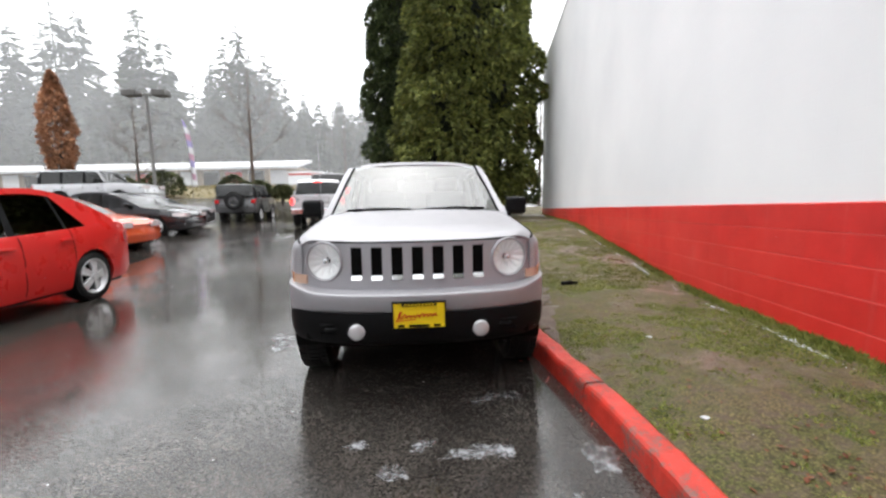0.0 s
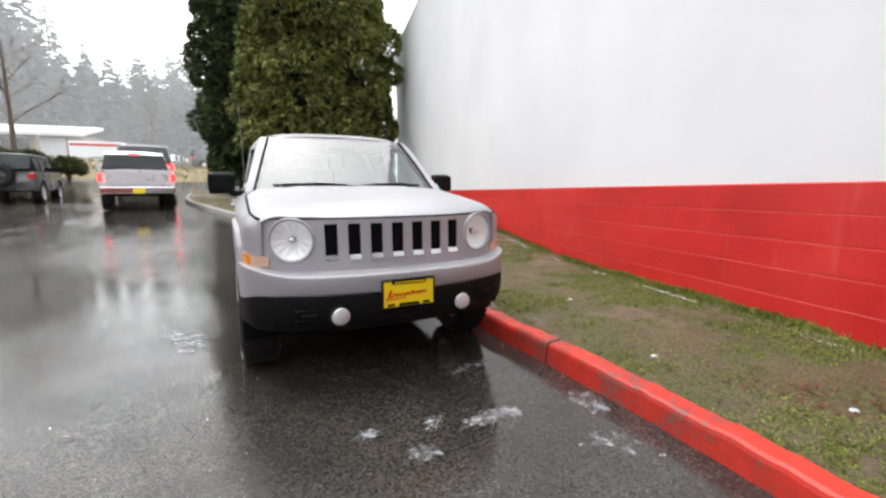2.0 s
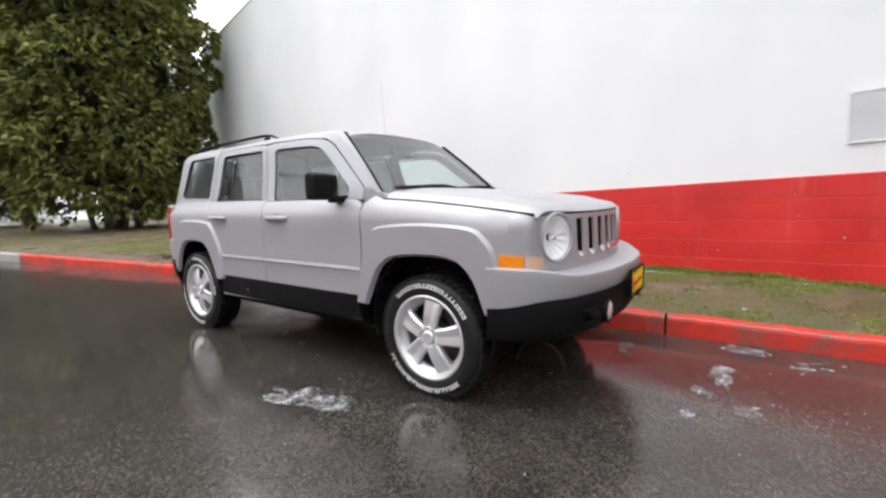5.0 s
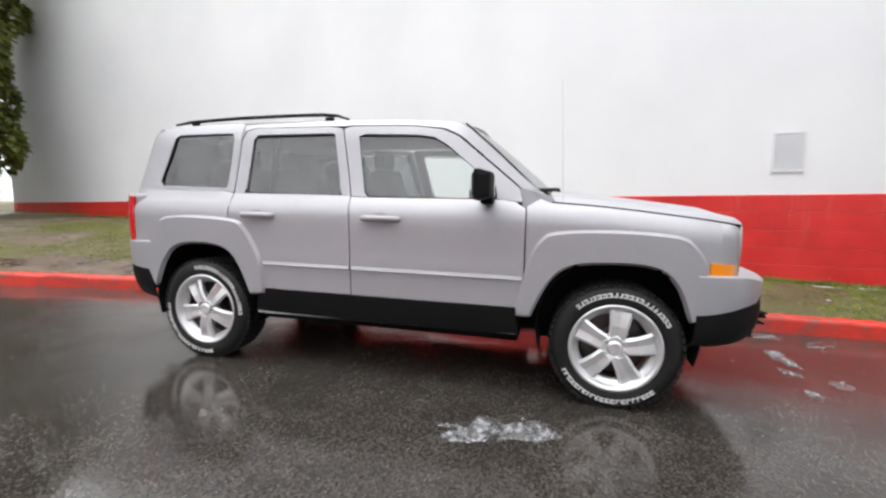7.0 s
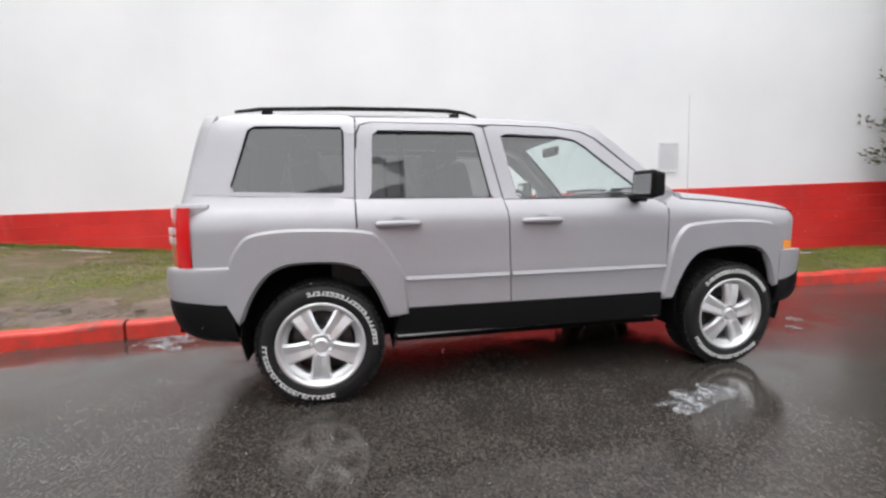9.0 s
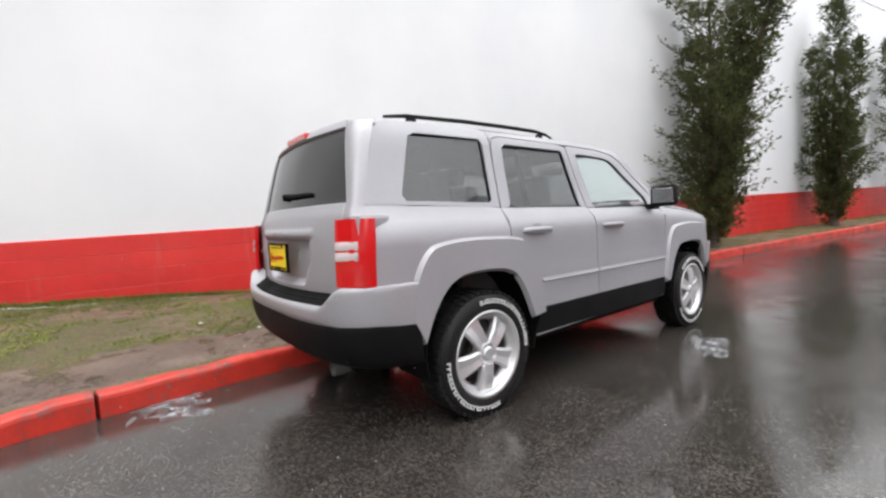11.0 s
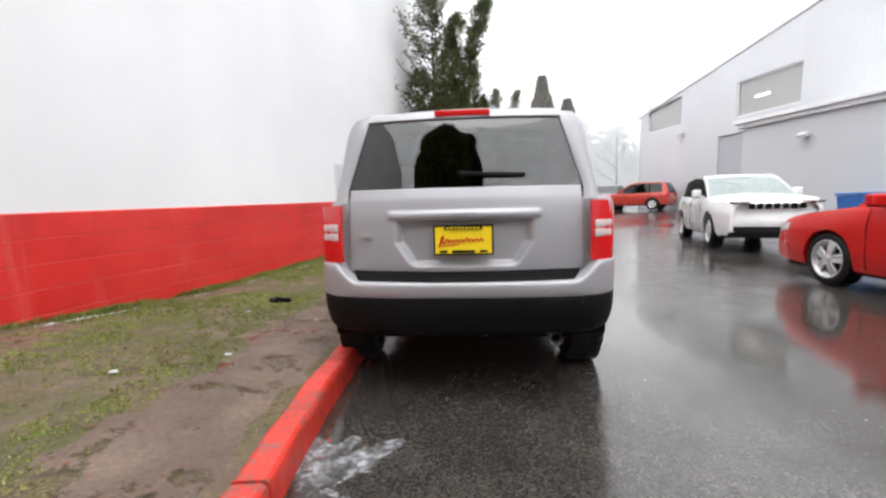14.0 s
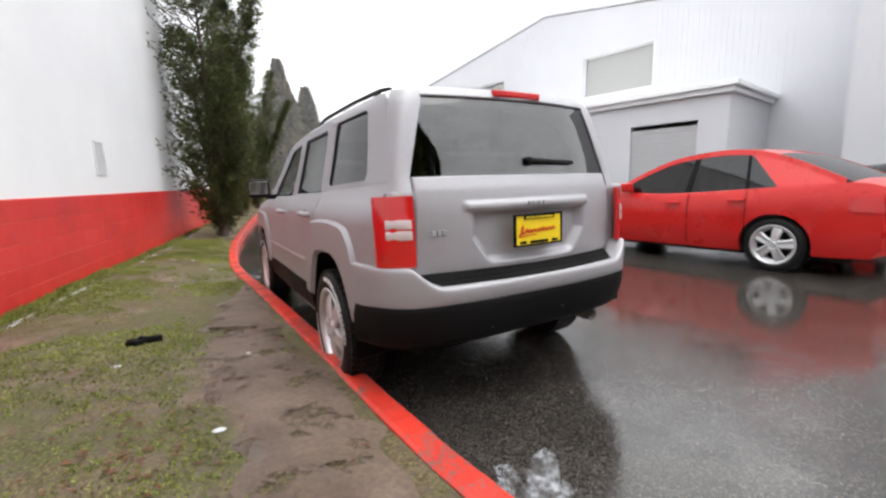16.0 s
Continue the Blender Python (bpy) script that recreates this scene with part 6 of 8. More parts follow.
def band(line, rows, sg, n=48, m=14, turn=(0.55, 1.0)):
    """A bumper skin: rows of (inset towards the car, z at the middle, z at the corner)."""
    rr = [(i / (len(rows) - 1), r) for i, r in enumerate(rows)]

    def fn(u, v):
        s = 2 * u - 1
        x, y = plan_point(line, s)
        ins = smooth_list([(t, r[0]) for t, r in rr], v)
        z = smooth_list([(t, r[1]) for t, r in rr], v)
        zc_ = smooth_list([(t, r[2]) for t, r in rr], v)
        e = min(1.0, max(0.0, (abs(s) - turn[0]) / (turn[1] - turn[0])))
        d = Vector((x * 0.45, y + sg * 0.2, 0)).normalized()
        e2 = e * e * (3 - 2 * e)
        w = min(1.0, max(0.0, (abs(s) - 0.80) / 0.2))
        return Vector((x - d.x * ins * (1 - 0.6 * w), y - d.y * ins * (1 - 0.8 * w), z + (zc_ - z) * e2))
    return sheet(fn, n, m, 0.012)


part("front_bumper", band(FB, [(0.14, 0.722, 0.762), (0.05, 0.719, 0.760), (0.010, 0.716, 0.757), (0.0, 0.704, 0.745), (0.001, 0.66, 0.69), (0.010, 0.618, 0.60), (0.022, 0.602, 0.545)], -1, 60, 26, (0.34, 0.72)), SILVER, suv, "silver upper bumper")
part("front_valance", band(FB, [(0.004, 0.606, 0.555), (0.002, 0.55, 0.52), (0.012, 0.47, 0.46), (0.05, 0.405, 0.41), (0.12, 0.375, 0.385)], -1), BLACK, suv, "matt black lower bumper")
part("rear_bumper", band(RB, [(0.10, 0.698, 0.795), (0.02, 0.694, 0.79), (0.0, 0.682, 0.775), (0.0, 0.65, 0.70), (0.006, 0.625, 0.62), (0.016, 0.605, 0.585)], 1, 72, 14, (0.30, 0.46)), SILVER, suv, "silver upper bumper")
part("rear_valance", band(RB, [(0.008, 0.612, 0.595), (0.006, 0.58, 0.56), (0.02, 0.50, 0.49), (0.06, 0.42, 0.42), (0.12, 0.385, 0.39)], 1), BLACK, suv, "matt black lower bumper")
def pad(u, v):
    x = (2 * u - 1) * (0.625 - 0.05 * v)
    return Vector((x, 2.108 + 0.083 * v - 0.09 * (x / 0.7) ** 2, 0.742 - 0.047 * v + 0.003 * math.sin(v * 28)))


bm = sheet(pad, 20, 16, 0.01)
part("step_pad", bm, MATT_BLACK, suv, "ribbed black step pad")
for sd in (-1, 1):
    # fog lamps, tow hooks, recess
    bm = bmesh.new()
    y = -2.154
    lathe(bm, [(0.064, 0.05), (0.064, -0.004), (0.054, -0.010), (0.050, 0.01)], 'y', 28, (sd * 0.372, y, 0.492))
    fg = part("fog_lamp", bm, BLACK, suv, smooth=True)
    bm = bmesh.new()
    lathe(bm, [(0.0005, -0.020), (0.035, -0.018), (0.05, -0.013), (0.05, 0.02)], 'y', 24, (sd * 0.372, y + 0.004, 0.492))
    part("lens", bm, surface("frosted_lens", (0.66, 0.66, 0.68), 0.18, metal=0.3, var=0.1, coat=1.0), fg, "pale round fog lens", smooth=True)
    bm = bmesh.new()
    tube(bm, [(sd * 0.50, -2.06, 0.505), (sd * 0.50, -2.135, 0.508), (sd * 0.56, -2.13, 0.506), (sd * 0.56, -2.04, 0.503)], 0.011, 8)
    part("tow_hook", bm, BLACK, suv)
    bm = bmesh.new()
    box(bm, min(sd * 0.46, sd * 0.60), max(sd * 0.46, sd * 0.60), -2.128, -2.05, 0.528, 0.536)
    box(bm, min(sd * 0.46, sd * 0.60), max(sd * 0.46, sd * 0.60), -2.118, -2.05, 0.470, 0.478)
    part("bumper_slot", bm, BLACK, suv)


def card(parent, sg, y, z0, z1, w):
    """A yellow dealer card in a black frame: plain strokes stand for its mark."""
    zc_ = (z0 + z1) / 2
    h = (z1 - z0) / 2
    bm = bmesh.new()
    for a, b, c, d in ((-w, w, z1 - 0.008, z1), (-w, w, z0, z0 + 0.008), (-w, -w + 0.008, z0 + 0.008, z1 - 0.008), (w - 0.008, w, z0 + 0.008, z1 - 0.008)):
        box(bm, a, b, y - 0.009, y + 0.009, c, d)
    box(bm, -0.10, 0.10, y - 0.011, y + 0.011, z1 - 0.026, z1 - 0.007)
    fr_ = part("plate_frame", bm, BLACK, parent, "black plate frame")
    bm = bmesh.new()
    box(bm, -w + 0.008, w - 0.008, y - 0.005, y + 0.005, z0 + 0.008, z1 - 0.008)
    part("plate", bm, YELLOW, parent, "plain yellow card with a red slanted mark")
    yf = y + sg * 0.0075
    sx = -1 if sg > 0 else 1                      # reads from outside
    bm = bmesh.new()
    # one slanted running stroke with a tall first loop and an underline
    line = [(-0.122 + 0.010 * math.cos(a_) + 0.004 * a_, 0.004 + 0.024 * math.sin(a_)) for a_ in [-1.2 + 0.35 * q for q in range(14)]]
    line += [(-0.098 + 0.205 * q / 60, -0.012 + (0.015 if (q // 10) % 3 else 0.022) * abs(math.sin(q * 0.42)) ** 1.3) for q in range(61)]
    line = [(a_ + 0.35 * b_, b_ + 0.05 * a_) for a_, b_ in line]
    for (xa, za), (xb, zb) in zip(line, line[1:]):
        d_ = Vector((xb - xa, zb - za)).normalized() * 0.0012
        n_ = Vector((-d_.y, d_.x)) * 3.0
        q = [bm.verts.new((sx * px_, yf, zc_ + pz_)) for px_, pz_ in ((xa - d_.x + n_.x, za - d_.y + n_.y), (xb + d_.x + n_.x, zb + d_.y + n_.y), (xb + d_.x - n_.x, zb + d_.y - n_.y), (xa - d_.x - n_.x, za - d_.y - n_.y))]
        bm.faces.new(q)
    q = [bm.verts.new((sx * a_, yf, zc_ + b_)) for a_, b_ in ((-0.135, -0.034), (-0.02, -0.026), (-0.02, -0.022), (-0.135, -0.029))]
    bm.faces.new(q)
    solid(bm, 0.002)
    part("plate_mark", bm, RED_INK, fr_)
    bm = bmesh.new()
    for k in range(9):
        box(bm, -0.085 + k * 0.02, -0.085 + k * 0.02 + 0.013, yf - 0.006, yf + 0.006, z1 - 0.021, z1 - 0.012)
    part("plate_bar", bm, YELLOW, fr_)
    bm = bmesh.new()
    box(bm, -0.06, 0.06, yf - 0.002, yf + 0.001, z0 + 0.012, z0 + 0.026)
    for sxx in (-0.105, 0.105):
        box(bm, sxx - 0.02, sxx + 0.02, yf - 0.002, yf + 0.001, z0 + 0.014, z0 + 0.026)
    part("plate_bar", bm, BLACK, fr_)


card(suv, -1, -2.215, 0.520, 0.682, 0.157)
card(suv, 1, 2.142, 0.832, 0.992, 0.157)
bm = bmesh.new()
box(bm, -0.15, 0.15, -2.205, -2.15, 0.525, 0.60)
part("plate_bracket", bm, BLACK, suv)


# windscreen, cowl, wipers
def ws_fn(u, v):
    uu = 2 * u - 1
    y = -0.955 + (-0.43 + 0.955) * v
    z = 1.150 + (1.592 - 1.150) * v + 0.012 * math.sin(math.pi * v)
    hw_ = 0.735 + (0.588 - 0.735) * v
    return Vector((uu * hw_, y + 0.10 * uu * uu * (1 - v * 0.4) - 0.05, z - 0.008 * uu * uu))


bm = bmesh.new()
grid(bm, ws_fn, 18, 12)
ws = part("windscreen", bm, GLASS_SCREEN, suv, "clear windscreen beaded with rain", smooth=True)
ws.visible_shadow = False
for sd in (-1, 1):
    def apil(u, v):
        a = ws_fn(1.0, v)
        y = -0.93 + (-0.40 + 0.93) * v
        z = 1.14 + (1.585 - 1.14) * v
        b = Vector((suv_x(max(y, -0.85), z) - 0.001, y, z))
        p = a.lerp(b, u)
        return Vector((sd * p.x, p.y, p.z + 0.004))
    part("windscreen_pillar", sheet(apil, 3, 14, 0.01), SILVER, suv)
    foot = [(-0.99, 1.098), (-0.80, 1.075), (-0.785, 1.195), (-0.86, 1.172), (-0.96, 1.150)]
    part("pillar_foot", panel(foot, lambda y, z: 0.794 - 0.10 * (z - 1.10), sd, 0.06, 0.03), SILVER, suv)
    bm = bmesh.new()
    tube(bm, [(sd * (ws_fn(1, t / 12).x - 0.004), ws_fn(1, t / 12).y - 0.004, ws_fn(1, t / 12).z + 0.004) for t in range(13)], 0.009, 6)
    part("windscreen_seal", bm, BLACK, suv)


def cowl(u, v):
    uu = 2 * u - 1
    x = uu * 0.70
    return Vector((x, -0.945 - 0.10 * v + 0.08 * uu * uu * (1 - v), 1.150 - 0.015 * v + 0.02 * (1 - uu * uu)))


part("cowl", sheet(cowl, 14, 3, 0.01), BLACK, suv, "black plastic cowl")
for x0, x1, arm in ((-0.60, -0.05, -0.20), (0.06, 0.60, 0.50)):
    bm = bmesh.new()
    tube(bm, [(x0, -0.955 + 0.10 * (x0 / 0.7) ** 2, 1.186), ((x0 + x1) / 2, -0.985, 1.197), (x1, -0.95 + 0.08 * (x1 / 0.7) ** 2, 1.188)], 0.013, 6)
    tube(bm, [(arm + 0.30 if arm < 0 else arm - 0.02, -1.02, 1.165), ((x0 + x1) / 2 + 0.1, -1.0, 1.20), ((x0 + x1) / 2, -0.985, 1.200)], [0.014, 0.010, 0.008], 6)
    part("wiper", bm, BLACK, suv, smooth=True)
# aerial on the right wing
bm = bmesh.new()
tube(bm, [(-0.775, -1.02, 1.06), (-0.785, -1.02, 1.115)], 0.012, 8)
tube(bm, [(-0.785, -1.02, 1.11), (-0.80, -0.985, 1.77)], [0.0016, 0.0009], 6)
part("aerial", bm, STEEL, suv)


# roof, tailgate
def roof_fn(u, v):
    uu = 2 * u - 1
    y = -0.475 + (1.93 + 0.475) * v
    z = smooth_list([(-0.475, 1.590), (-0.35, 1.622), (-0.1, 1.640), (0.5, 1.648), (1.2, 1.648), (1.7, 1.638), (1.93, 1.612)], y)
    hw_ = smooth_list([(-0.475, 0.575), (0.3, 0.634), (1.5, 0.632), (1.93, 0.60)], y)
    rib = 0.004 * (math.cos(uu * math.pi * 7) > 0.2) * (0.1 < v < 0.9) * (abs(uu) < 0.8)
    return Vector((uu * hw_, y + 0.05 * uu * uu * (1 if v < 0.3 else -1) * (1 - v if v < 0.3 else v) * (v < 0.08 or v > 0.92), z + 0.018 * (1 - uu * uu) - 0.030 * abs(uu) ** 6 + rib))


part("roof", sheet(roof_fn, 28, 24, 0.02), SILVER, suv, "silver roof beaded with rain")


def gate_y(x, z):
    y = smooth_list([(0.70, 2.108), (0.80, 2.122), (1.0, 2.126), (1.12, 2.112), (1.19, 2.088), (1.40, 2.035), (1.57, 1.985), (1.63, 1.945)], z)
    return y - 0.10 * (x / 0.7) ** 2


def gate(z0, z1, w0, w1, off, n=20, m=10, th=0.015):
    def fn(u, v):
        z = z0 + (z1 - z0) * v
        x = (2 * u - 1) * (w0 + (w1 - w0) * v)
        return Vector((x, gate_y(x, z) + off, z))
    return sheet(fn, n, m, th)


# lower gate, with a hollow for the plate
bm = bmesh.new()


def gate_low(u, v):
    z = 0.735 + (1.188 - 0.735) * v
    x = (2 * u - 1) * (0.655 - 0.02 * v)
    zin = min(max(0, (z - 0.765) / 0.03), max(0, (1.015 - z) / 0.008), 1.0)
    half = 0.37 - 0.09 * max(0, min(1, (0.90 - z) / 0.13))
    xin = min(max(0, (half - abs(x)) / 0.03), 1.0)
    d = 0.045 * min(zin, 1) * xin if zin > 0 and xin > 0 else 0
    ridge = 0.012 * math.exp(-((z - 1.045) / 0.02) ** 4) * (abs(x) < 0.40)
    return Vector((x, gate_y(x, z) - d + ridge, z))


vs_, fs_ = grid(bm, gate_low, 84, 60)
solid(bm, 0.015)
for f in bm.faces:
    f.smooth = True
tail = part("tailgate", bm, SILVER, suv, "silver tailgate with a hollow for the plate")
part("rear_window", gate(1.188, 1.572, 0.640, 0.535, -0.004, 20, 12, 0.006), GLASS_DARK, tail, "dark tinted rear window")
part("gate_top", gate(1.572, 1.615, 0.54, 0.52, 0.012, 16, 3, 0.02), SILVER, tail)
for sd in (-1, 1):
    def dpil(u, v):
        z = 1.115 + (1.60 - 1.115) * v
        xin = 0.645 + (0.53 - 0.645) * max(0, (z - 1.188) / 0.384)
        a = Vector((xin, gate_y(xin, z) + 0.004, z))
        yb = smooth_list([(1.1, 1.972), (1.17, 1.955), (1.36, 1.91), (1.555, 1.855), (1.62, 1.82)], z)
        b = Vector((suv_x(yb, z), yb, z))
        p = a.lerp(b, u)
        bul = 0.025 * math.sin(math.pi * u)
        return Vector((sd * (p.x + bul * 0.6), p.y + bul, p.z))
    part("rear_pillar", sheet(dpil, 8, 14, 0.012), SILVER, suv)

    def low_corner(u, v):
        z = 0.74 + (0.80 - 0.74) * v
        return Vector((sd * (0.66 + 0.14 * u), gate_y(0.66, z) - 0.01 - 0.10 * u * u, z))
    part("gate_corner", sheet(low_corner, 5, 2, 0.01), SILVER, suv)
bm = bmesh.new()
box(bm, -0.152, 0.152, 1.965, 1.998, 1.578, 1.612, 0.008)
part("high_brake_lamp", bm, RED_LENS, tail, "red high-level brake lamp")
bm = bmesh.new()
lathe(bm, [(0.0005, 2.06), (0.02, 2.06), (0.022, 2.09), (0.0005, 2.095)], 'y', 12, (0.0, 0, 1.255))
tube(bm, [(0.0, 2.088, 1.258), (-0.12, 2.082, 1.252), (-0.33, 2.062, 1.245)], [0.013, 0.010, 0.006], 6)
tube(bm, [(0.03, 2.074, 1.268), (-0.33, 2.055, 1.254)], 0.006, 6)
part("rear_wiper", bm, BLACK, tail, smooth=True)
bm = bmesh.new()
for k, (x0, x1) in enumerate(((0.58, 0.555), (0.55, 0.53), (0.525, 0.50), (0.495, 0.47))):
    box(bm, x1, x0, gate_y(0.53, 0.93) + 0.0, gate_y(0.53, 0.93) + 0.008, 0.918, 0.942, 0.002)
part("badge", bm, STEEL, tail, "small dull badge bars")
bm = bmesh.new()
for k in range(4):
    box(bm, -0.062 + k * 0.033, -0.040 + k * 0.033, gate_y(0, 1.045) + 0.01, gate_y(0, 1.045) + 0.017, 1.036, 1.056, 0.002)
part("badge", bm, STEEL, tail, "small dull badge bars")

# black underbody, arches, exhaust
bm = bmesh.new()
box(bm, -0.80, 0.80, -0.80, 0.90, 0.31, 0.52)
box(bm, -0.60, 0.60, -1.95, 1.98, 0.34, 0.66)
box(bm, -0.70, 0.70, 1.78, 2.08, 0.42, 0.62)
box(bm, -0.70, 0.70, -2.02, -1.72, 0.42, 0.60)
box(bm, -0.66, 0.66, -1.86, -0.9, 0.62, 0.98)
part("underbody", bm, MATT_BLACK, suv)
for sd in (-1, 1):
    for c in (-1.317, 1.317):
        bm = bmesh.new()
        prof = arc(c, 0.42, 0.41, 200, -20, 14, 0.42)
        a = [bm.verts.new((sd * 0.855, y, z)) for y, z in prof]
        b = [bm.verts.new((sd * 0.56, y, z)) for y, z in prof]
        for i in range(len(a) - 1):
            bm.faces.new((a[i], a[i + 1], b[i + 1], b[i]))
        bm.faces.new(b)
        solid(bm, 0.006)
        part("arch_liner", bm, MATT_BLACK, suv)
bm = bmesh.new()
lathe(bm, [(0.034, 2.06), (0.036, 2.065), (0.036, 1.80), (0.030, 1.80), (0.030, 2.06)], 'y', 20, (-0.495, -0.0, 0.352), closed=True)
tube(bm, [(-0.495, 1.82, 0.352), (-0.495, 1.62, 0.36), (-0.3, 1.5, 0.36)], 0.03, 10)
part("exhaust_pipe", bm, STEEL_DARK, suv, "dull steel round exhaust tip", smooth=True)
bm = bmesh.new()
tube(bm, [(0.47, 2.0, 0.47), (0.47, 2.09, 0.47), (0.53, 2.10, 0.47), (0.53, 2.0, 0.47)], 0.012, 8)
part("tow_hook", bm, BLACK, suv)

# cabin
bm = bmesh.new()
box(bm, -0.74, 0.74, -0.80, 0.84, 0.52, 0.60)
box(bm, -0.52, 0.52, 0.845, 2.0, 0.52, 0.66)
part("cabin_floor", bm, CLOTH, suv)
for sd in (-1, 1):
    bm = bmesh.new()
    for ya, yb, zl_ in ((-0.80, 0.22, 0.56), (0.26, 0.84, 0.56), (1.0, 1.86, 0.98)):
        box(bm, min(sd * 0.735, sd * 0.775), max(sd * 0.735, sd * 0.775), ya, yb, zl_, 1.125, 0.015)
    part("door_trim", bm, CLOTH, suv)


def seat(x, y, w, label=""):
    bm = bmesh.new()
    box(bm, x - w, x + w, y - 0.28, y + 0.22, 0.60, 0.82, 0.05)
    box(bm, x - w, x + w, -0.07, 0.08, 0, 0.62, 0.06, m=Matrix.Translation((0, y + 0.22, 0.76)) @ pose(0, 0, 0, -14, 0, 0))
    st = part("seat", bm, CLOTH, suv, "grey cloth seat")
    for hx in ((x,) if w < 0.4 else (x - 0.38, x + 0.38)):
        bm = bmesh.new()
        box(bm, hx - 0.13, hx + 0.13, y + 0.33, y + 0.44, 1.37, 1.53, 0.04)
        tube(bm, [(hx - 0.05, y + 0.37, 1.30), (hx - 0.05, y + 0.38, 1.40)], 0.008, 6)
        tube(bm, [(hx + 0.05, y + 0.37, 1.30), (hx + 0.05, y + 0.38, 1.40)], 0.008, 6)
        part("headrest", bm, CLOTH, st)


seat(-0.37, 0.12, 0.25)
seat(0.37, 0.12, 0.25)
seat(0.0, 1.05, 0.62)
bm = bmesh.new()
box(bm, -0.70, 0.70, -0.86, -0.48, 0.80, 1.12, 0.06)
box(bm, -0.12, 0.12, -0.5, 0.3, 0.60, 0.82, 0.03)
dash = part("dashboard", bm, BLACK, suv, "dark grey dashboard")
bm = bmesh.new()
ring = [(0.37 + 0.185 * math.cos(a * math.pi / 12), -0.36 + 0.07 * math.sin(a * math.pi / 12), 1.03 + 0.17 * math.sin(a * math.pi / 12)) for a in range(25)]
tube(bm, ring, 0.016, 8)
tube(bm, [(0.20, -0.36, 1.03), (0.37, -0.38, 1.0), (0.54, -0.36, 1.03)], 0.02, 6)
tube(bm, [(0.37, -0.38, 1.0), (0.37, -0.6, 0.95)], 0.04, 8)
part("steering_wheel", bm, BLACK, dash, smooth=True)
bm = bmesh.new()
box(bm, -0.12, 0.12, -0.44, -0.41, 1.46, 1.53, 0.012)
part("inner_mirror", bm, BLACK, suv)
bm = bmesh.new()
box(bm, -0.56, 0.56, -0.38, 1.85, 1.575, 1.60)
part("headliner", bm, surface("headliner_cloth", (0.32, 0.32, 0.31), 0.9, var=0.05), suv, "pale headliner")

# wheels, with white raised bars round the tyre wall
suv_wheel = make_wheel(0.342, 0.236, 0.215, 5)
bm = bmesh.new()
mrng = random.Random(3)
for a0, a1 in ((-52, 52), (128, 232)):
    a = a0
    while a < a1:
        wd = mrng.uniform(3.0, 4.6)
        m = Matrix.Rotation(radians(a + wd / 2), 4, 'X') @ Matrix.Translation((-0.1145, 0, 0.293))
        hw_ = 0.302 * radians(wd) / 2
        box(bm, -0.0022, 0.002, -hw_, hw_, -0.0115, -0.0050, m=m)
        box(bm, -0.0022, 0.002, -hw_, -hw_ + 0.0065, -0.0115, 0.0115, m=m)
        if mrng.random() < 0.6:
            box(bm, -0.0022, 0.002, -hw_, hw_, 0.0050, 0.0115, m=m)
        a += wd + 1.1
letters = mesh_of("tyre_marking", bm)
letters.materials.append(surface("white_rubber", (0.80, 0.80, 0.78), 0.6, var=0.3, scale=25))
for sd in (-1, 1):
    for y, sp in ((-1.322, 8), (1.322, 40)):
        w = put_wheel(suv, suv_wheel, sd * 0.765, y, 0.342, 0, sp)
        mk = new("tyre_marking", letters)
        mk.parent = w
        mk["kind"] = "stuff"


# ---- red block courses on the base of the long wall: the nearest as pieces, the rest joined ----
bm = bmesh.new()
# long edges chamfered, ends butted tight
prof_b = [(0.0, -0.1012), (-0.010, -0.1012), (-0.016, -0.0985), (-0.016, 0.0925), (-0.007, 0.1012), (0.0, 0.1012)]
ends = [[bm.verts.new((px_, yy, pz_)) for px_, pz_ in prof_b] for yy in (-0.2031, 0.2031)]
for i in range(len(prof_b)):
    j = (i + 1) % len(prof_b)
    bm.faces.new((ends[0][i], ends[0][j], ends[1][j], ends[1][i]))
bm.faces.new(ends[0][::-1])
bm.faces.new(ends[1])
bmesh.ops.recalc_face_normals(bm, faces=bm.faces[:])
block_mesh = mesh_of("block", bm)
block_mesh.materials.append(RED_WALL)
bm = bmesh.new()
box(bm, -0.016, 0, -0.0996, 0.0996, -0.1004, 0.1004, 0.004)
half_mesh = mesh_of("block", bm)
half_mesh.materials.append(RED_WALL)
red_base = thing("red_wall_base", B_M, "red painted block courses along the wall's foot", "wall", kind="structure")
# joint red made paler to paint the highlight along the block ledges
bm = bmesh.new()
box(bm, -0.011, -0.002, S0, S1, -1.5, RED - 0.006)
part("mortar_bed", bm, surface("red_joint_highlight", (0.78, 0.17, 0.14), 0.4, var=0.2, scale=1.5), red_base)
far_blocks = bmesh.new()
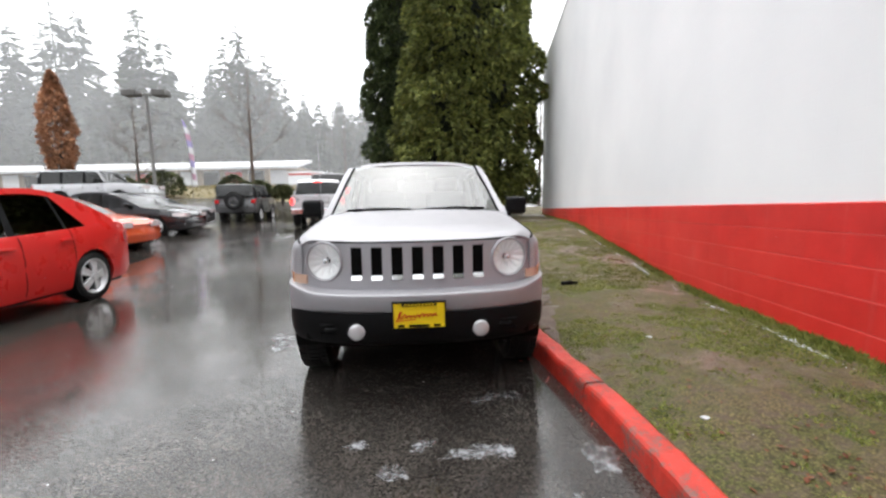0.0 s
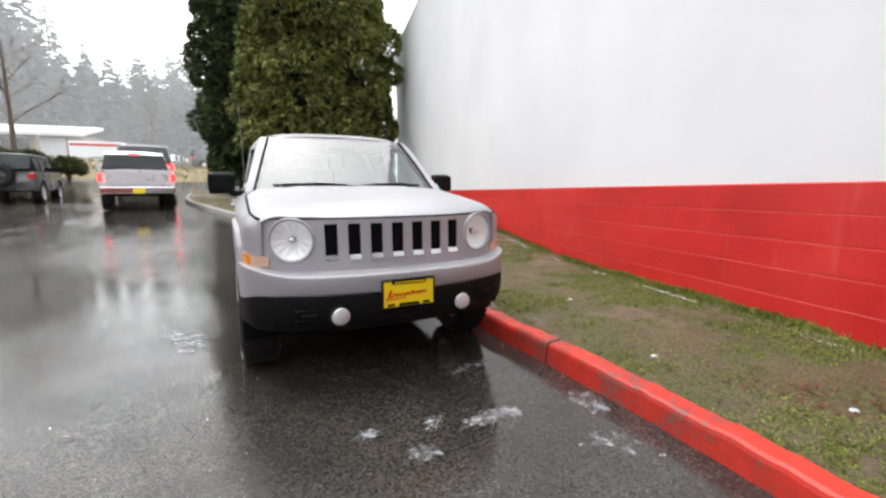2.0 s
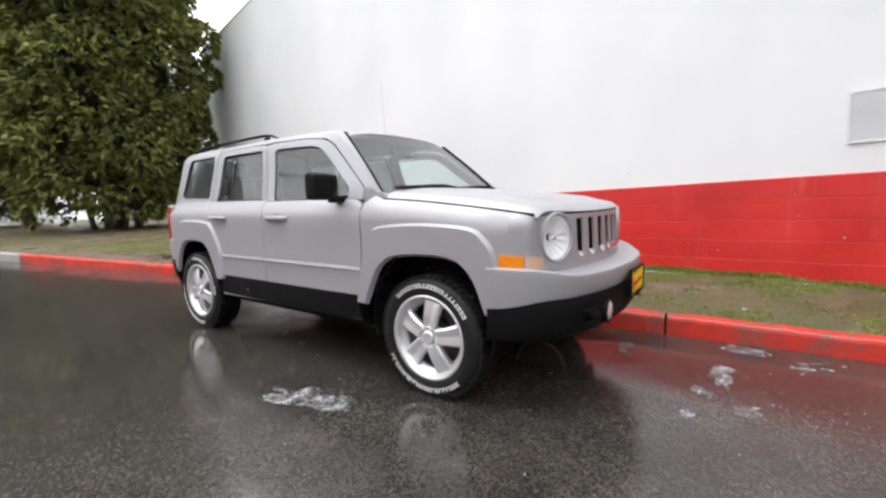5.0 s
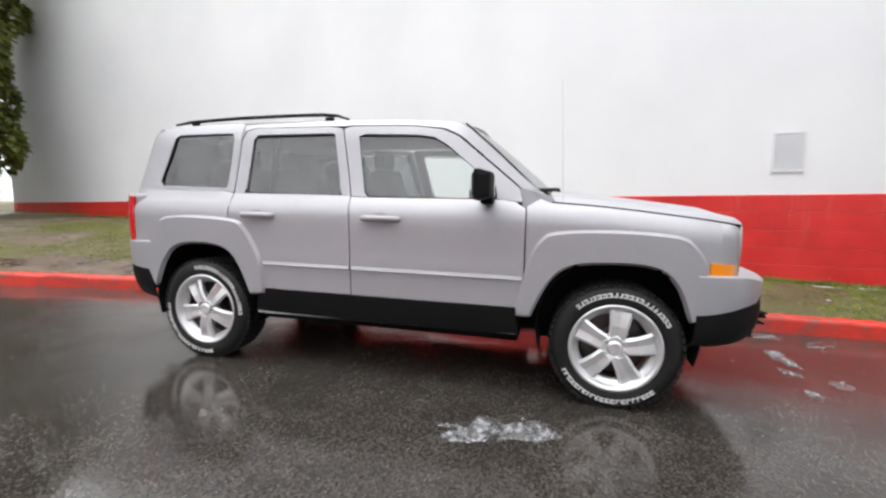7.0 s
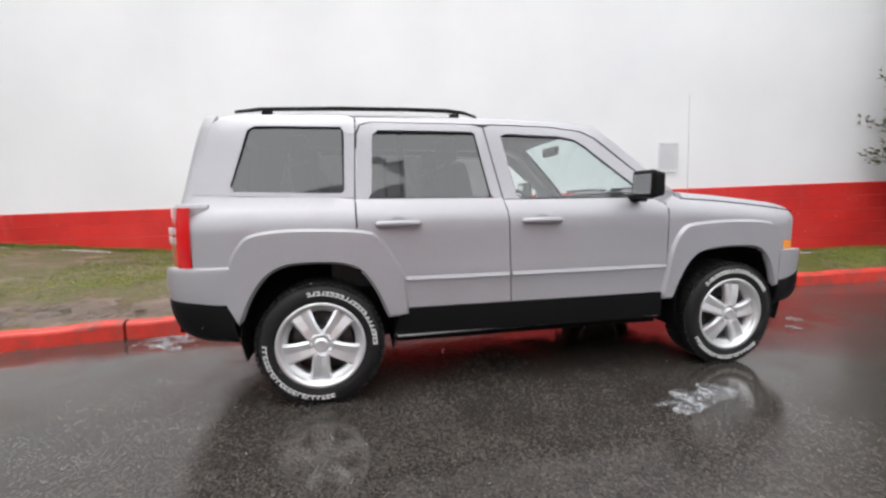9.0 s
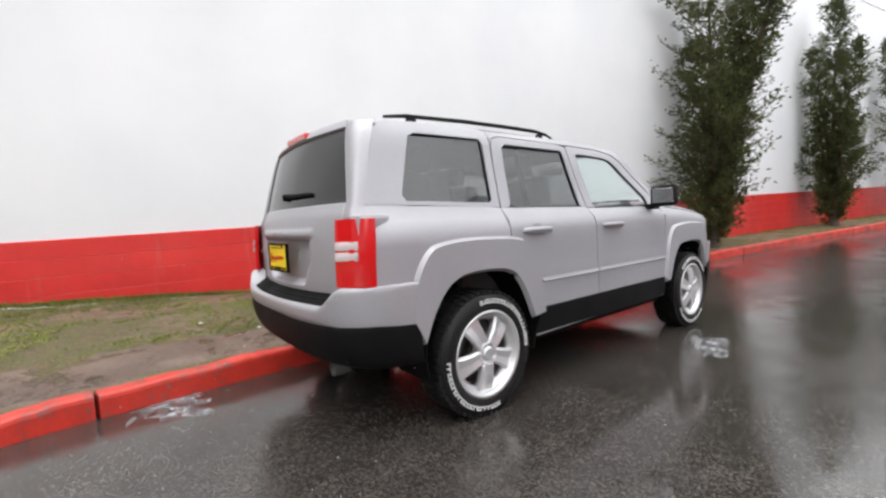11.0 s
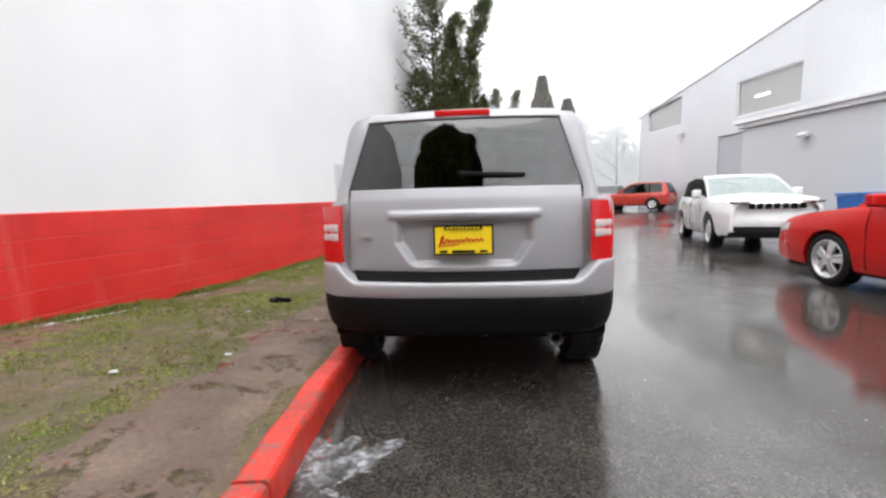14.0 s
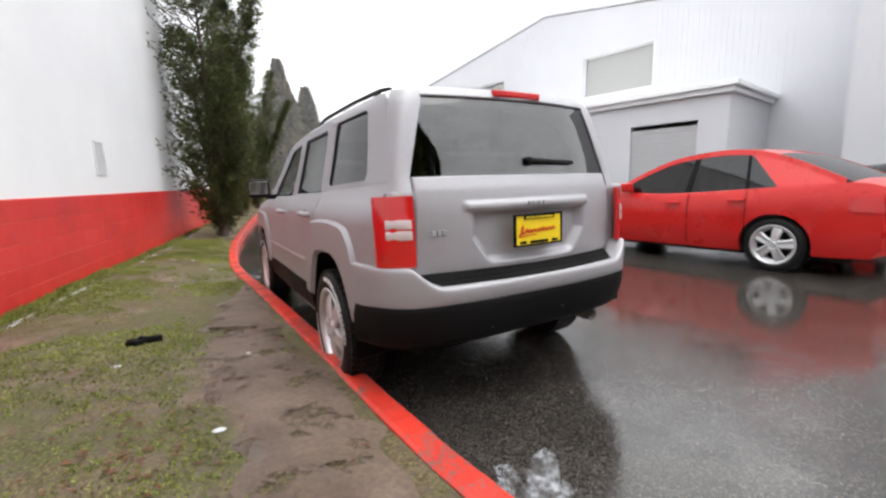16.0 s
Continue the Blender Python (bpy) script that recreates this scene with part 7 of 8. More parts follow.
for c in range(7):
    z = RED - 0.1016 - 0.2032 * c
    k = int(S0 / 0.4064) - 1
    while True:
        k += 1
        y = k * 0.4064 + (0.2032 if c % 2 else 0)
        if y + 0.2 > S1:
            break
        if y - 0.2 < S0:
            continue
        if -3.6 < y < 14.0 and c < 6:
            ob = new("block", block_mesh)
            ob.parent = red_base
            ob.matrix_local = Matrix.Translation((-0.001 - 0.0004 * random.random(), y, z))
        else:
            v = [far_blocks.verts.new((xx, yy, zz)) for xx in (-0.016, -0.003) for yy, zz in ((y - 0.2028, z - 0.1), (y + 0.2028, z - 0.1), (y + 0.2028, z + 0.098), (y - 0.2028, z + 0.098))]
            for q in ((0, 1, 2, 3), (0, 4, 5, 1), (1, 5, 6, 2), (2, 6, 7, 3), (3, 7, 4, 0)):
                far_blocks.faces.new([v[i] for i in q])
bmesh.ops.recalc_face_normals(far_blocks, faces=far_blocks.faces[:])
fb = part("block", far_blocks, RED_WALL, red_base)
fb["kind"] = "stuff"

# ---- the other parked cars ----
vehicle("red_sedan", pose(-8.1, 3.2, 0.0), "second red saloon parked beyond the first", "car", RED_PAINT, dict(SEDAN, fa=-1.26, ra=1.39, group="parked cars"))
vehicle("orange_hatchback", pose(-9.15, 6.8, ground_z(0, 6.6), 0, 0, 90), "orange-red hatchback nosed towards the lane", "car", ORANGE_PAINT, dict(SEDAN, L=4.2, fa=-1.30, ra=1.25, group="parked cars",
        belt=[(-2.1, 0.66), (-1.9, 0.78), (-1.4, 0.88), (-0.85, 0.95), (0.0, 0.94), (1.0, 0.98), (1.9, 1.0), (2.1, 0.96)],
        roof=[(-0.95, 0.95), (-0.35, 1.25), (0.05, 1.39), (0.55, 1.43), (1.3, 1.38), (1.7, 1.22), (2.02, 0.99)], roof_rear=1.35, cpillar=(1.4, 1.98, 1.2, 1.5)))
vehicle("black_sedan", pose(-10.05, 10.9, ground_z(0, 10.9), 0, 0, 90), "wet black saloon nosed towards the lane", "car", BLACK_PAINT, dict(SEDAN, group="parked cars"))
vehicle("dark_sedan", pose(-11.15, 14.0, ground_z(0, 14.0), 0, 0, 90), "dark grey saloon parked beside the black one", "car", GREY_PAINT, dict(SEDAN, group="parked cars"))
JEEPISH = dict(L=4.3, W=1.84, H=1.82, fa=-1.30, ra=1.22, r=0.41, sill=0.50, gap=0.10, tw=0.25, rim=0.24,
               belt=[(-2.15, 1.10), (-1.9, 1.17), (-0.9, 1.22), (0.0, 1.20), (1.5, 1.20), (2.15, 1.20)],
               roof=[(-0.75, 1.22), (-0.52, 1.62), (-0.42, 1.78), (0.0, 1.82), (1.5, 1.82), (1.98, 1.80), (2.08, 1.55), (2.14, 1.22)], roof_front=-0.44, roof_rear=2.0, rail=0.90,
               pillars=[(0.15, 0.06, 0.0), (1.1, 0.06, 0.0), (2.0, 0.08, -0.02)], seams=(-0.6, 0.2, 1.1), handles=(0.05,), tail=(0.78, 0.95, 0.95, 1.12, 0.08), head=(0.45, 0.72, 0.95, 1.12, 0.06),
               seat=0.3, plate=0.85, taper=0.05, nose=0.4, shoulder=0.02, crown=0.03, mirror=0.35, mirror_h=0.18, mirror_paint=BLACK, pillar_paint=BLACK)


def spare_wheel(car, y, z):
    w = put_wheel(car, make_wheel(0.40, 0.22, 0.24, 5), 0, y, z, 90, 18, {"tyre": RUBBER, "tread": RUBBER, "rim": GREY_PAINT, "hub_cap": BLACK, "wheel": STEEL_DARK})
    w.matrix_local = pose(0, y, z, 0, 0, 90) @ pose(0, 0, 0, 18, 0, 180)
    w.name = "spare_wheel"


black_jeep = vehicle("black_off_roader", pose(-8.6, 17.9, ground_z(-6, 15.5), 0, 0, 186), "black boxy off-roader with a spare wheel on its tailgate", "car", GREY_PAINT, dict(JEEPISH, group="parked cars"))
spare_wheel(black_jeep, 2.28, 1.05)
vehicle("silver_off_roader", pose(-16.6, 19.2, ground_z(-16.4, 19.2), 0, 0, 92) @ Matrix.Scale(1.13, 4), "tall silver off-roader with a black hardtop", "car", SILVER_FAR, dict(JEEPISH, L=4.7, group="parked cars", pillar_paint=BLACK))

# pick-up in the lane with its brake lamps lit
PICKUP = dict(L=5.7, W=2.0, H=1.92, fa=-1.85, ra=1.72, r=0.40, sill=0.50, gap=0.08, tw=0.27, rim=0.24,
              belt=[(-2.85, 1.0), (-2.6, 1.12), (-1.3, 1.22), (0.0, 1.23), (0.9, 1.25), (2.0, 1.25), (2.85, 1.24)],
              roof=[(-1.25, 1.22), (-0.75, 1.62), (-0.4, 1.86), (0.0, 1.92), (0.6, 1.92), (0.94, 1.88), (1.03, 1.72), (1.10, 1.25)], roof_front=-0.42, roof_rear=1.02, rail=0.84,
              pillars=[(-0.05, 0.05, 0.02), (0.55, 0.04, 0.0)], cpillar=(0.75, 1.08, 0.8, 1.0), seams=(-0.95, -0.05, 1.1), handles=(-0.2, 0.75), tail=(0.87, 0.985, 0.90, 1.12, 0.10), head=(0.55, 0.97, 0.85, 1.08, 0.2),
              seat=0.1, plate=0.62, taper=0.04, nose=0.5, shoulder=0.03, crown=0.03, mirror=0.5, mirror_h=0.24, deck_name="bed_cover", tail_mat=BRAKE_GLOW, plate_out=0.115)
truck = vehicle("silver_pickup", pose(-4.22, 14.5, ground_z(-4, 13.5), 0, 0, 191), "silver pick-up truck with lit brake lamps in the lane", "truck", SILVER_FAR, PICKUP)
bm = bmesh.new()
box(bm, -0.80, 0.80, 2.842, 2.868, 0.80, 1.23, 0.012)
box(bm, -0.12, 0.12, 2.866, 2.885, 1.12, 1.17, 0.01)
part("tailgate", bm, SILVER_FAR, truck)
bm = bmesh.new()
box(bm, -0.96, 0.96, 2.84, 2.96, 0.52, 0.74, 0.03)
part("chrome_bumper", bm, CHROME, truck, "bright metal rear bumper")
bm = bmesh.new()
box(bm, -0.16, 0.16, 0.99, 1.03, 1.80, 1.85, 0.008)
part("high_brake_lamp", bm, BRAKE_GLOW, truck)
SUV_FAR = dict(L=4.7, W=1.86, H=1.78, fa=-1.40, ra=1.35, r=0.37, sill=0.32, gap=0.07, tw=0.235, rim=0.23,
               belt=[(-2.35, 0.86), (-2.1, 0.98), (-1.5, 1.04), (-0.9, 1.08), (0.0, 1.06), (1.5, 1.10), (2.2, 1.12), (2.35, 1.05)],
               roof=[(-1.0, 1.07), (-0.45, 1.42), (-0.05, 1.68), (0.5, 1.75), (1.5, 1.74), (2.0, 1.68), (2.18, 1.40), (2.30, 1.10)], roof_front=-0.08, roof_rear=2.02, rail=0.82,
               pillars=[(0.25, 0.05, 0.03), (1.15, 0.05, 0.0)], cpillar=(1.95, 2.28, 1.85, 2.1), seams=(-0.75, 0.28, 1.15), handles=(0.1, 1.0), tail=(0.70, 0.95, 0.85, 1.08, 0.2), head=(0.5, 0.93, 0.74, 0.86, 0.3),
               seat=0.3, plate=0.75, taper=0.13, nose=0.7, shoulder=0.05, crown=0.04, mirror=0.5, mirror_h=0.16, plate_out=0.02)
vehicle("dark_suv", pose(-5.35, 22.5, ground_z(-5, 22.5), 0, 0, 192) @ Matrix.Scale(1.32, 4), "large dark estate car ahead in the lane, brake lamps lit", "car", GREY_PAINT, dict(SUV_FAR, tail_mat=BRAKE_GLOW))
vehicle("dark_van", pose(-2.6, 44, ground_z(0, 44), 0, 0, 100), "dark grey van on the far road", "van", GREY_PAINT, dict(SUV_FAR, L=4.9, H=1.95, roof=[(-1.6, 1.10), (-1.0, 1.6), (-0.6, 1.85), (0.5, 1.95), (1.5, 1.95), (2.2, 1.9), (2.3, 1.5), (2.38, 1.12)], roof_front=-0.62, roof_rear=2.22, cpillar=(0.4, 2.2, 0.5, 2.1), glass=GLASS_BLACK))
# across the lane to the south
CROSS = dict(SUV_FAR, L=4.62, W=1.86, H=1.66, r=0.36, sill=0.30,
             belt=[(-2.3, 0.90), (-2.05, 1.0), (-1.5, 1.06), (-0.9, 1.09), (0.0, 1.08), (1.5, 1.14), (2.15, 1.16), (2.3, 1.10)],
             roof=[(-1.05, 1.08), (-0.5, 1.38), (-0.05, 1.58), (0.5, 1.645), (1.4, 1.62), (1.85, 1.54), (2.1, 1.36), (2.26, 1.12)], pillar_paint=BLACK, roof_rear=1.86, head=(0.45, 0.90, 0.93, 1.0, 0.35), taper=0.20, nose=0.85, bow=0.20, crown=0.07, shoulder=0.09, screen=GLASS_SCREEN)
cross = vehicle("white_crossover", pose(-6.30, -6.45, ground_z(0, -6.5), 0, 0, 166), "white crossover facing the lane with a slotted black grille", "car", WHITE_PAINT, dict(CROSS, group="parked cars"))
bm = bmesh.new()
for k in range(7):
    c = (k - 3) * 0.135
    box(bm, c - 0.046, c + 0.046, -2.352, -2.30, 0.83, 0.94, 0.012)
part("grille_slot", bm, BLACK, cross, "seven dark grille slots")
bm = bmesh.new()
grid(bm, lambda u, v: Vector(((2 * u - 1) * (0.80 - 0.10 * v), -2.352 + 0.09 * (2 * u - 1) ** 2 + 0.03 * abs(v - 0.5), 0.27 + 0.22 * v)), 20, 6)
solid(bm, 0.03)
part("lower_grille", bm, BLACK, cross)
for sd in (-1, 1):
    bm = bmesh.new()
    grid(bm, lambda u, v: Vector((sd * (0.46 + 0.30 * u), -2.33 + 0.05 * u * u, 0.955 - 0.03 * v + 0.02 * u)), 8, 3)
    solid(bm, 0.02)
    part("headlamp", bm, GLASS_BLACK, cross, "slim dark headlamp slit")
vehicle("dull_red_suv", pose(-10.6, -25.2, ground_z(0, -25), 0, 0, 52), "dull red estate car parked across the lane", "car", MAROON_PAINT, dict(SUV_FAR, group="parked cars"))
vehicle("dark_green_suv", pose(-10.3, -30.2, ground_z(0, -30.2), 0, 0, 150), "dark estate car with a pale windscreen beside the red one", "car", GREY_PAINT, dict(SUV_FAR, group="parked cars"))
vehicle("black_suv", pose(-10.3, 2.5, 0.02, 0, 0, 0), "tall black estate car parked behind the red saloon", "car", BLACK_PAINT, dict(SUV_FAR, H=2.1, group="parked cars", belt=[(a, b + 0.22) for a, b in SUV_FAR["belt"]], roof=[(a, b + 0.36) for a, b in SUV_FAR["roof"]], r=0.40))

# blue wheeled bin by the workshop
bin_ = thing("wheeled_bin", pose(-11.0, -8.75, ground_z(0, -8.75), 0, 0, 9), "blue plastic wheeled bin beside the workshop wall", "bin")
bm = bmesh.new()
box(bm, -0.40, 0.40, -0.36, 0.36, 0.12, 1.0, 0.05)
for v in bm.verts:
    k = 0.84 + 0.16 * (v.co.z - 0.12) / 0.88
    v.co.x, v.co.y = v.co.x * k, v.co.y * k
part("body", bm, surface("blue_plastic", (0.03, 0.14, 0.42), 0.45, var=0.1), bin_)
bm = bmesh.new()
box(bm, -0.43, 0.43, -0.39, 0.39, 1.005, 1.08, 0.03)
part("lid", bm, surface("blue_lid", (0.04, 0.17, 0.47), 0.4, var=0.1), bin_)
for sx in (-0.3, 0.3):
    bm = bmesh.new()
    lathe(bm, [(0.0005, -0.03), (0.10, -0.03), (0.10, 0.03), (0.0005, 0.03)], 'x', 16, (sx, 0.28, 0.10))
    part("wheel", bm, RUBBER, bin_)

# ---- street lamp, banner, distant shop row ----
lamp_post = thing("street_lamp", pose(-15.5, 22.0, ground_z(-15.5, 22) - 0.7), "tall dark pole with two box lamp heads", "lamp")
bm = bmesh.new()
tube(bm, [(0, 0, 0), (0, 0, 7.3)], [0.11, 0.07], 12)
part("pole", bm, STEEL_DARK, lamp_post, smooth=True)
bm = bmesh.new()
tube(bm, [(-0.65, 0, 7.2), (0.65, 0, 7.2)], 0.05, 8)
part("arm", bm, STEEL_DARK, lamp_post)
for sd in (-1, 1):
    bm = bmesh.new()
    box(bm, min(sd * 0.45, sd * 1.22), max(sd * 0.45, sd * 1.22), -0.35, 0.35, 7.12, 7.45, 0.04)
    part("lamp_head", bm, STEEL_DARK, lamp_post)
banner = thing("feather_banner", pose(-16.0, 27.0, ground_z(-16, 27)), "tall faded feather banner in white and violet", "banner")
bm = bmesh.new()
pole_line = [Vector((0.25 * (t / 12) ** 3 * -1.6 + 0.15, 0, 5.9 * t / 12)) for t in range(13)]
tube(bm, pole_line, 0.025, 6)
part("pole", bm, STEEL_DARK, banner)
for k in range(9):
    bm = bmesh.new()
    za, zb = 1.6 + k * 0.46, 1.6 + (k + 1) * 0.46

    def strip(u, v, za=za, zb=zb):
        z = za + (zb - za) * v
        x0 = 0.25 * (z / 5.9) ** 3 * -1.6 + 0.17
        return Vector((x0 + 0.30 * u * min(1, (6.0 - z) * 0.9 + 0.15), 0.06 * math.sin(u * 4 + z), z - 0.12 * u))
    grid(bm, strip, 4, 2)
    solid(bm, 0.004)
    part("cloth_panel", bm, (surface("rose_cloth", (0.50, 0.30, 0.38), 0.7), WHITE_TRIM, surface("violet_cloth", (0.36, 0.32, 0.55), 0.7))[k % 3], banner)

shops = thing("shop_row", pose(-37, 59, ground_z(-37, 59) - 0.45, 0, 0, -4), "long low shop row with a snow-pale roof", "building", kind="structure")
TAN = surface("tan_render", (0.34, 0.27, 0.20), 0.8, var=0.15)
bm = bmesh.new()
box(bm, -26, 20.5, 0, 9, -1, 2.6)
part("wall", bm, TAN, shops)
bm = bmesh.new()
vs = [bm.verts.new(p) for p in ((-27, -1.6, 2.7), (21, -1.6, 2.7), (21, 5, 4.0), (-27, 5, 4.0))]
bm.faces.new(vs)
solid(bm, 0.35)
part("roof", bm, WHITE_TRIM, shops)
for k in range(14):
    bm = bmesh.new()
    x = -25 + k * 3.2
    box(bm, x, x + 2.3, -0.06, -0.01, 0.1, 2.1)
    wd = part("window", bm, (GLASS_BLACK, WHITE_TRIM, GLASS_BLACK, MAROON_PAINT)[k % 4], shops)
    bm = bmesh.new()
    box(bm, x - 0.06, x + 2.36, -0.09, -0.061, 2.1, 2.2)
    part("sill", bm, WHITE_TRIM, wd)
for k in range(4):
    bm = bmesh.new()
    box(bm, -0.12, 0.12, -1.5, -1.3, -1, 2.6, m=Matrix.Translation((-22 + k * 13, 0, 0)))
    part("post", bm, TAN, shops)
kiosk = thing("red_white_stand", pose(-14.2, 52, ground_z(-14.2, 52)), "small white stand with a dull red band by the road", "stand", kind="structure")
bm = bmesh.new()
box(bm, -2.2, 2.2, 0, 2, 0, 1.6)
part("wall", bm, WHITE_TRIM, kiosk)
bm = bmesh.new()
box(bm, -2.1, 2.1, -0.03, -0.002, 1.1, 1.35)
part("stripe", bm, MAROON_PAINT, kiosk)

# ---- dry bank, bushes ----
bm = bmesh.new()


def bank(u, v):
    x, y = -60 + 62 * u, 30 + 14 * v
    return Vector((x, y, ground_z(x, y) - 0.05 + 0.7 * math.sin(math.pi * v) ** 0.8 * (0.7 + 0.3 * noise.noise(Vector((x * 0.15, y * 0.2, 0)))) * min(1, (1 - u) * 7)))


grid(bm, bank, 60, 10)
bk = link_mesh("grass_bank", bm, surface("dry_turf", (0.20, 0.165, 0.085), 0.9, var=0.35, scale=1.5, fine=20, bump=0.5), True)
tagged(bk, "dry straw-coloured grass bank by the road", "grass bank", kind="structure")
rng2 = random.Random(9)
pts = [bank(rng2.random(), rng2.random() ** 1.0) for _ in range(5000)]
ve, fa_ = sprays(pts, [(0, -0.2, 1)] * len(pts), 0.32, 0.03, rng2, 2, 0.5)
st = new("dry_grass", mesh_from("dry_grass", ve, fa_, STRAW))
tagged(st, "tufts of dry straw-coloured grass", "grass", kind="stuff")


def bush(x, y, r, h, material, label, n=700):
    b = thing("bush", pose(x, y, ground_z(x, y) + 0.3), label, "bush", "bushes on the bank")
    p, d = [], []
    for _ in range(n):
        a, t = rng2.uniform(0, 6.283), rng2.random()
        rr = r * math.sin(math.pi * (0.15 + 0.85 * t)) ** 0.6 * (0.75 + 0.35 * noise.noise(Vector((math.cos(a) * 2 + x, math.sin(a) * 2, t * 3))))
        p.append((rr * math.cos(a), rr * math.sin(a), h * t))
        d.append((math.cos(a), math.sin(a), 0.6))
    ve_, f_ = sprays(p, d, 0.3, 0.06, rng2, 3)
    o = new("foliage", mesh_from("foliage", ve_, f_, material))
    o.parent = b
    bm = bmesh.new()
    for k in range(5):
        a = k * 1.26
        tube(bm, [(0, 0, -0.4), (0.3 * r * math.cos(a), 0.3 * r * math.sin(a), h * 0.4), (0.6 * r * math.cos(a), 0.6 * r * math.sin(a), h * 0.8)], [0.05, 0.035, 0.015], 5)
    part("stem", bm, BARK, b)


for x, y, r, h in ((-13.2, 27.5, 1.2, 1.5), (-11.6, 28.2, 1.0, 1.2), (-10.2, 29, 0.9, 1.0), (-19.5, 30, 1.6, 1.8), (-22, 29, 1.2, 1.4)):
    bush(x, y, r, h, BUSH, "low olive-green bush on the bank")


# ---- bare trees and the brown-leaved tree ----
def bare_tree(x, y, h, seed, label):
    r = random.Random(seed)
    t = thing("bare_tree", pose(x, y, ground_z(x, y) + 0.2), label, "tree", "bare trees")
    bm = bmesh.new()
    tube(bm, [(0, 0, -0.3), (0.05, 0.03, h * 0.25), (0.1, 0, h * 0.6), (0.05, 0.05, h)], [0.016 * h, 0.012 * h, 0.006 * h, 0.01], 8)
    part("trunk", bm, BARK, t)
    bm = bmesh.new()

    def grow(p, d, L, rad, depth):
        q = p + d * L
        mid = p + d * L * 0.5 + Vector((r.uniform(-1, 1), r.uniform(-1, 1), 0.3)) * L * 0.06
        tube(bm, [p, mid, q], [rad, rad * 0.8, rad * 0.55], 4, False)
        if depth:
            for _ in range(3):
                nd = (d + Vector((r.uniform(-0.8, 0.8), r.uniform(-0.8, 0.8), r.uniform(-0.1, 0.6)))).normalized()
                grow(p.lerp(q, r.uniform(0.45, 1.0)), nd, L * r.uniform(0.5, 0.75), rad * 0.55, depth - 1)
    for k in range(16):
        z = h * (0.22 + 0.7 * k / 16)
        a = k * 2.4
        grow(Vector((0.08, 0, z)), Vector((math.cos(a), math.sin(a), 0.75)).normalized(), h * 0.24 * (1.05 - 0.6 * k / 16), 0.0036 * h * (1.1 - k / 20), 3)
    part("limb", bm, BARK, t)


bare_tree(-15.7, 38.0, 12.6, 1, "tall bare broadleaf tree on the bank")
bare_tree(-9.8, 57.0, 12.0, 2, "bare broadleaf tree beyond the road")
bare_tree(-18.0, 24.5, 7.5, 3, "slender bare young tree among the parked cars")
bare_tree(-21.0, -62.0, 11.0, 4, "bare broadleaf tree in the mist")
bare_tree(9.0, 26.0, 9.0, 6, "bare broadleaf tree past the building's end")
bare_tree(11.5, 33.0, 10.0, 7, "bare broadleaf tree past the building's end")
dense_conifer("brown_leaved_tree", -23.6, 25.8, 8.6, [(0, 0.4), (0.2, 0.85), (0.45, 1.05), (0.75, 0.7), (1, 0.05)], BROWN_LEAF, "narrow tree still holding dry brown leaves", rng, 3200, 0.22, 0.06, 1.9, False, 3)
bush(6.6, 22.0, 1.4, 2.2, CEDAR_B, "dark evergreen shrub by the wall's end")
bush(4.9, 19.5, 1.0, 1.6, CEDAR_B, "dark evergreen shrub by the wall's end")


# ---- far woods of firs ----
def fir_quads(h, seed):
    """A tall fir: uneven tiers of drooping boughs, each a fan of hanging sprays."""
    r = random.Random(seed)
    V, F = [], []
    bare = r.uniform(0.06, 0.28)
    full = r.uniform(0.145, 0.205)
    sway = r.uniform(0, 6.283)
    n = 34

    def leaf(a_, b_, c_, d_):
        k = len(V)
        V.extend((a_, b_, c_, d_))
        F.append((k, k + 1, k + 2, k + 3))
    for i in range(n):
        t = (i + r.random()) / n
        z = h * (bare + (1 - bare) * t)
        rad = h * full * min(1.0, 0.35 + 4 * t) * (1 - t) ** 0.72 * r.uniform(0.7, 1.25) + 0.12
        for k in range(9 if t < 0.75 else 6):
            a = r.uniform(0, 6.283)
            L = rad * r.uniform(0.55, 1.2) * (1 + 0.22 * math.cos(a - sway))
            c, s_ = math.cos(a), math.sin(a)
            drop = r.uniform(0.10, 0.45)
            for f0, f1 in ((0.05, 0.5), (0.38, 0.78), (0.66, 1.0)):
                w = L * 0.17 * r.uniform(0.7, 1.3) + 0.10
                za, zb = z - drop * L * f0 ** 1.5, z - drop * L * f1 ** 1.5
                fm = (f0 + f1) / 2
                zm = (za + zb) / 2 - r.uniform(0.1, 0.5) * w
                leaf((L * f0 * c, L * f0 * s_, za), (L * fm * c - w * s_, L * fm * s_ + w * c, zm), (L * f1 * c, L * f1 * s_, zb), (L * fm * c + w * s_, L * fm * s_ - w * c, zm))
            hang = L * r.uniform(0.12, 0.26) + 0.1
            leaf((L * 0.25 * c, L * 0.25 * s_, z), (L * 0.9 * c, L * 0.9 * s_, z - drop * L * 0.85), (L * 0.8 * c, L * 0.8 * s_, z - drop * L * 0.7 - hang), (L * 0.35 * c, L * 0.35 * s_, z - hang))
    b = len(V)
    for q in range(6):
        a = q * 1.047
        V += [(0.012 * h * math.cos(a), 0.012 * h * math.sin(a), -2), (0.002 * h * math.cos(a), 0.002 * h * math.sin(a), h * 0.97)]
    for q in range(6):
        F.append((b + 2 * q, b + (2 * q + 2) % 12, b + (2 * q + 3) % 12, b + 2 * q + 1))
    return V, F


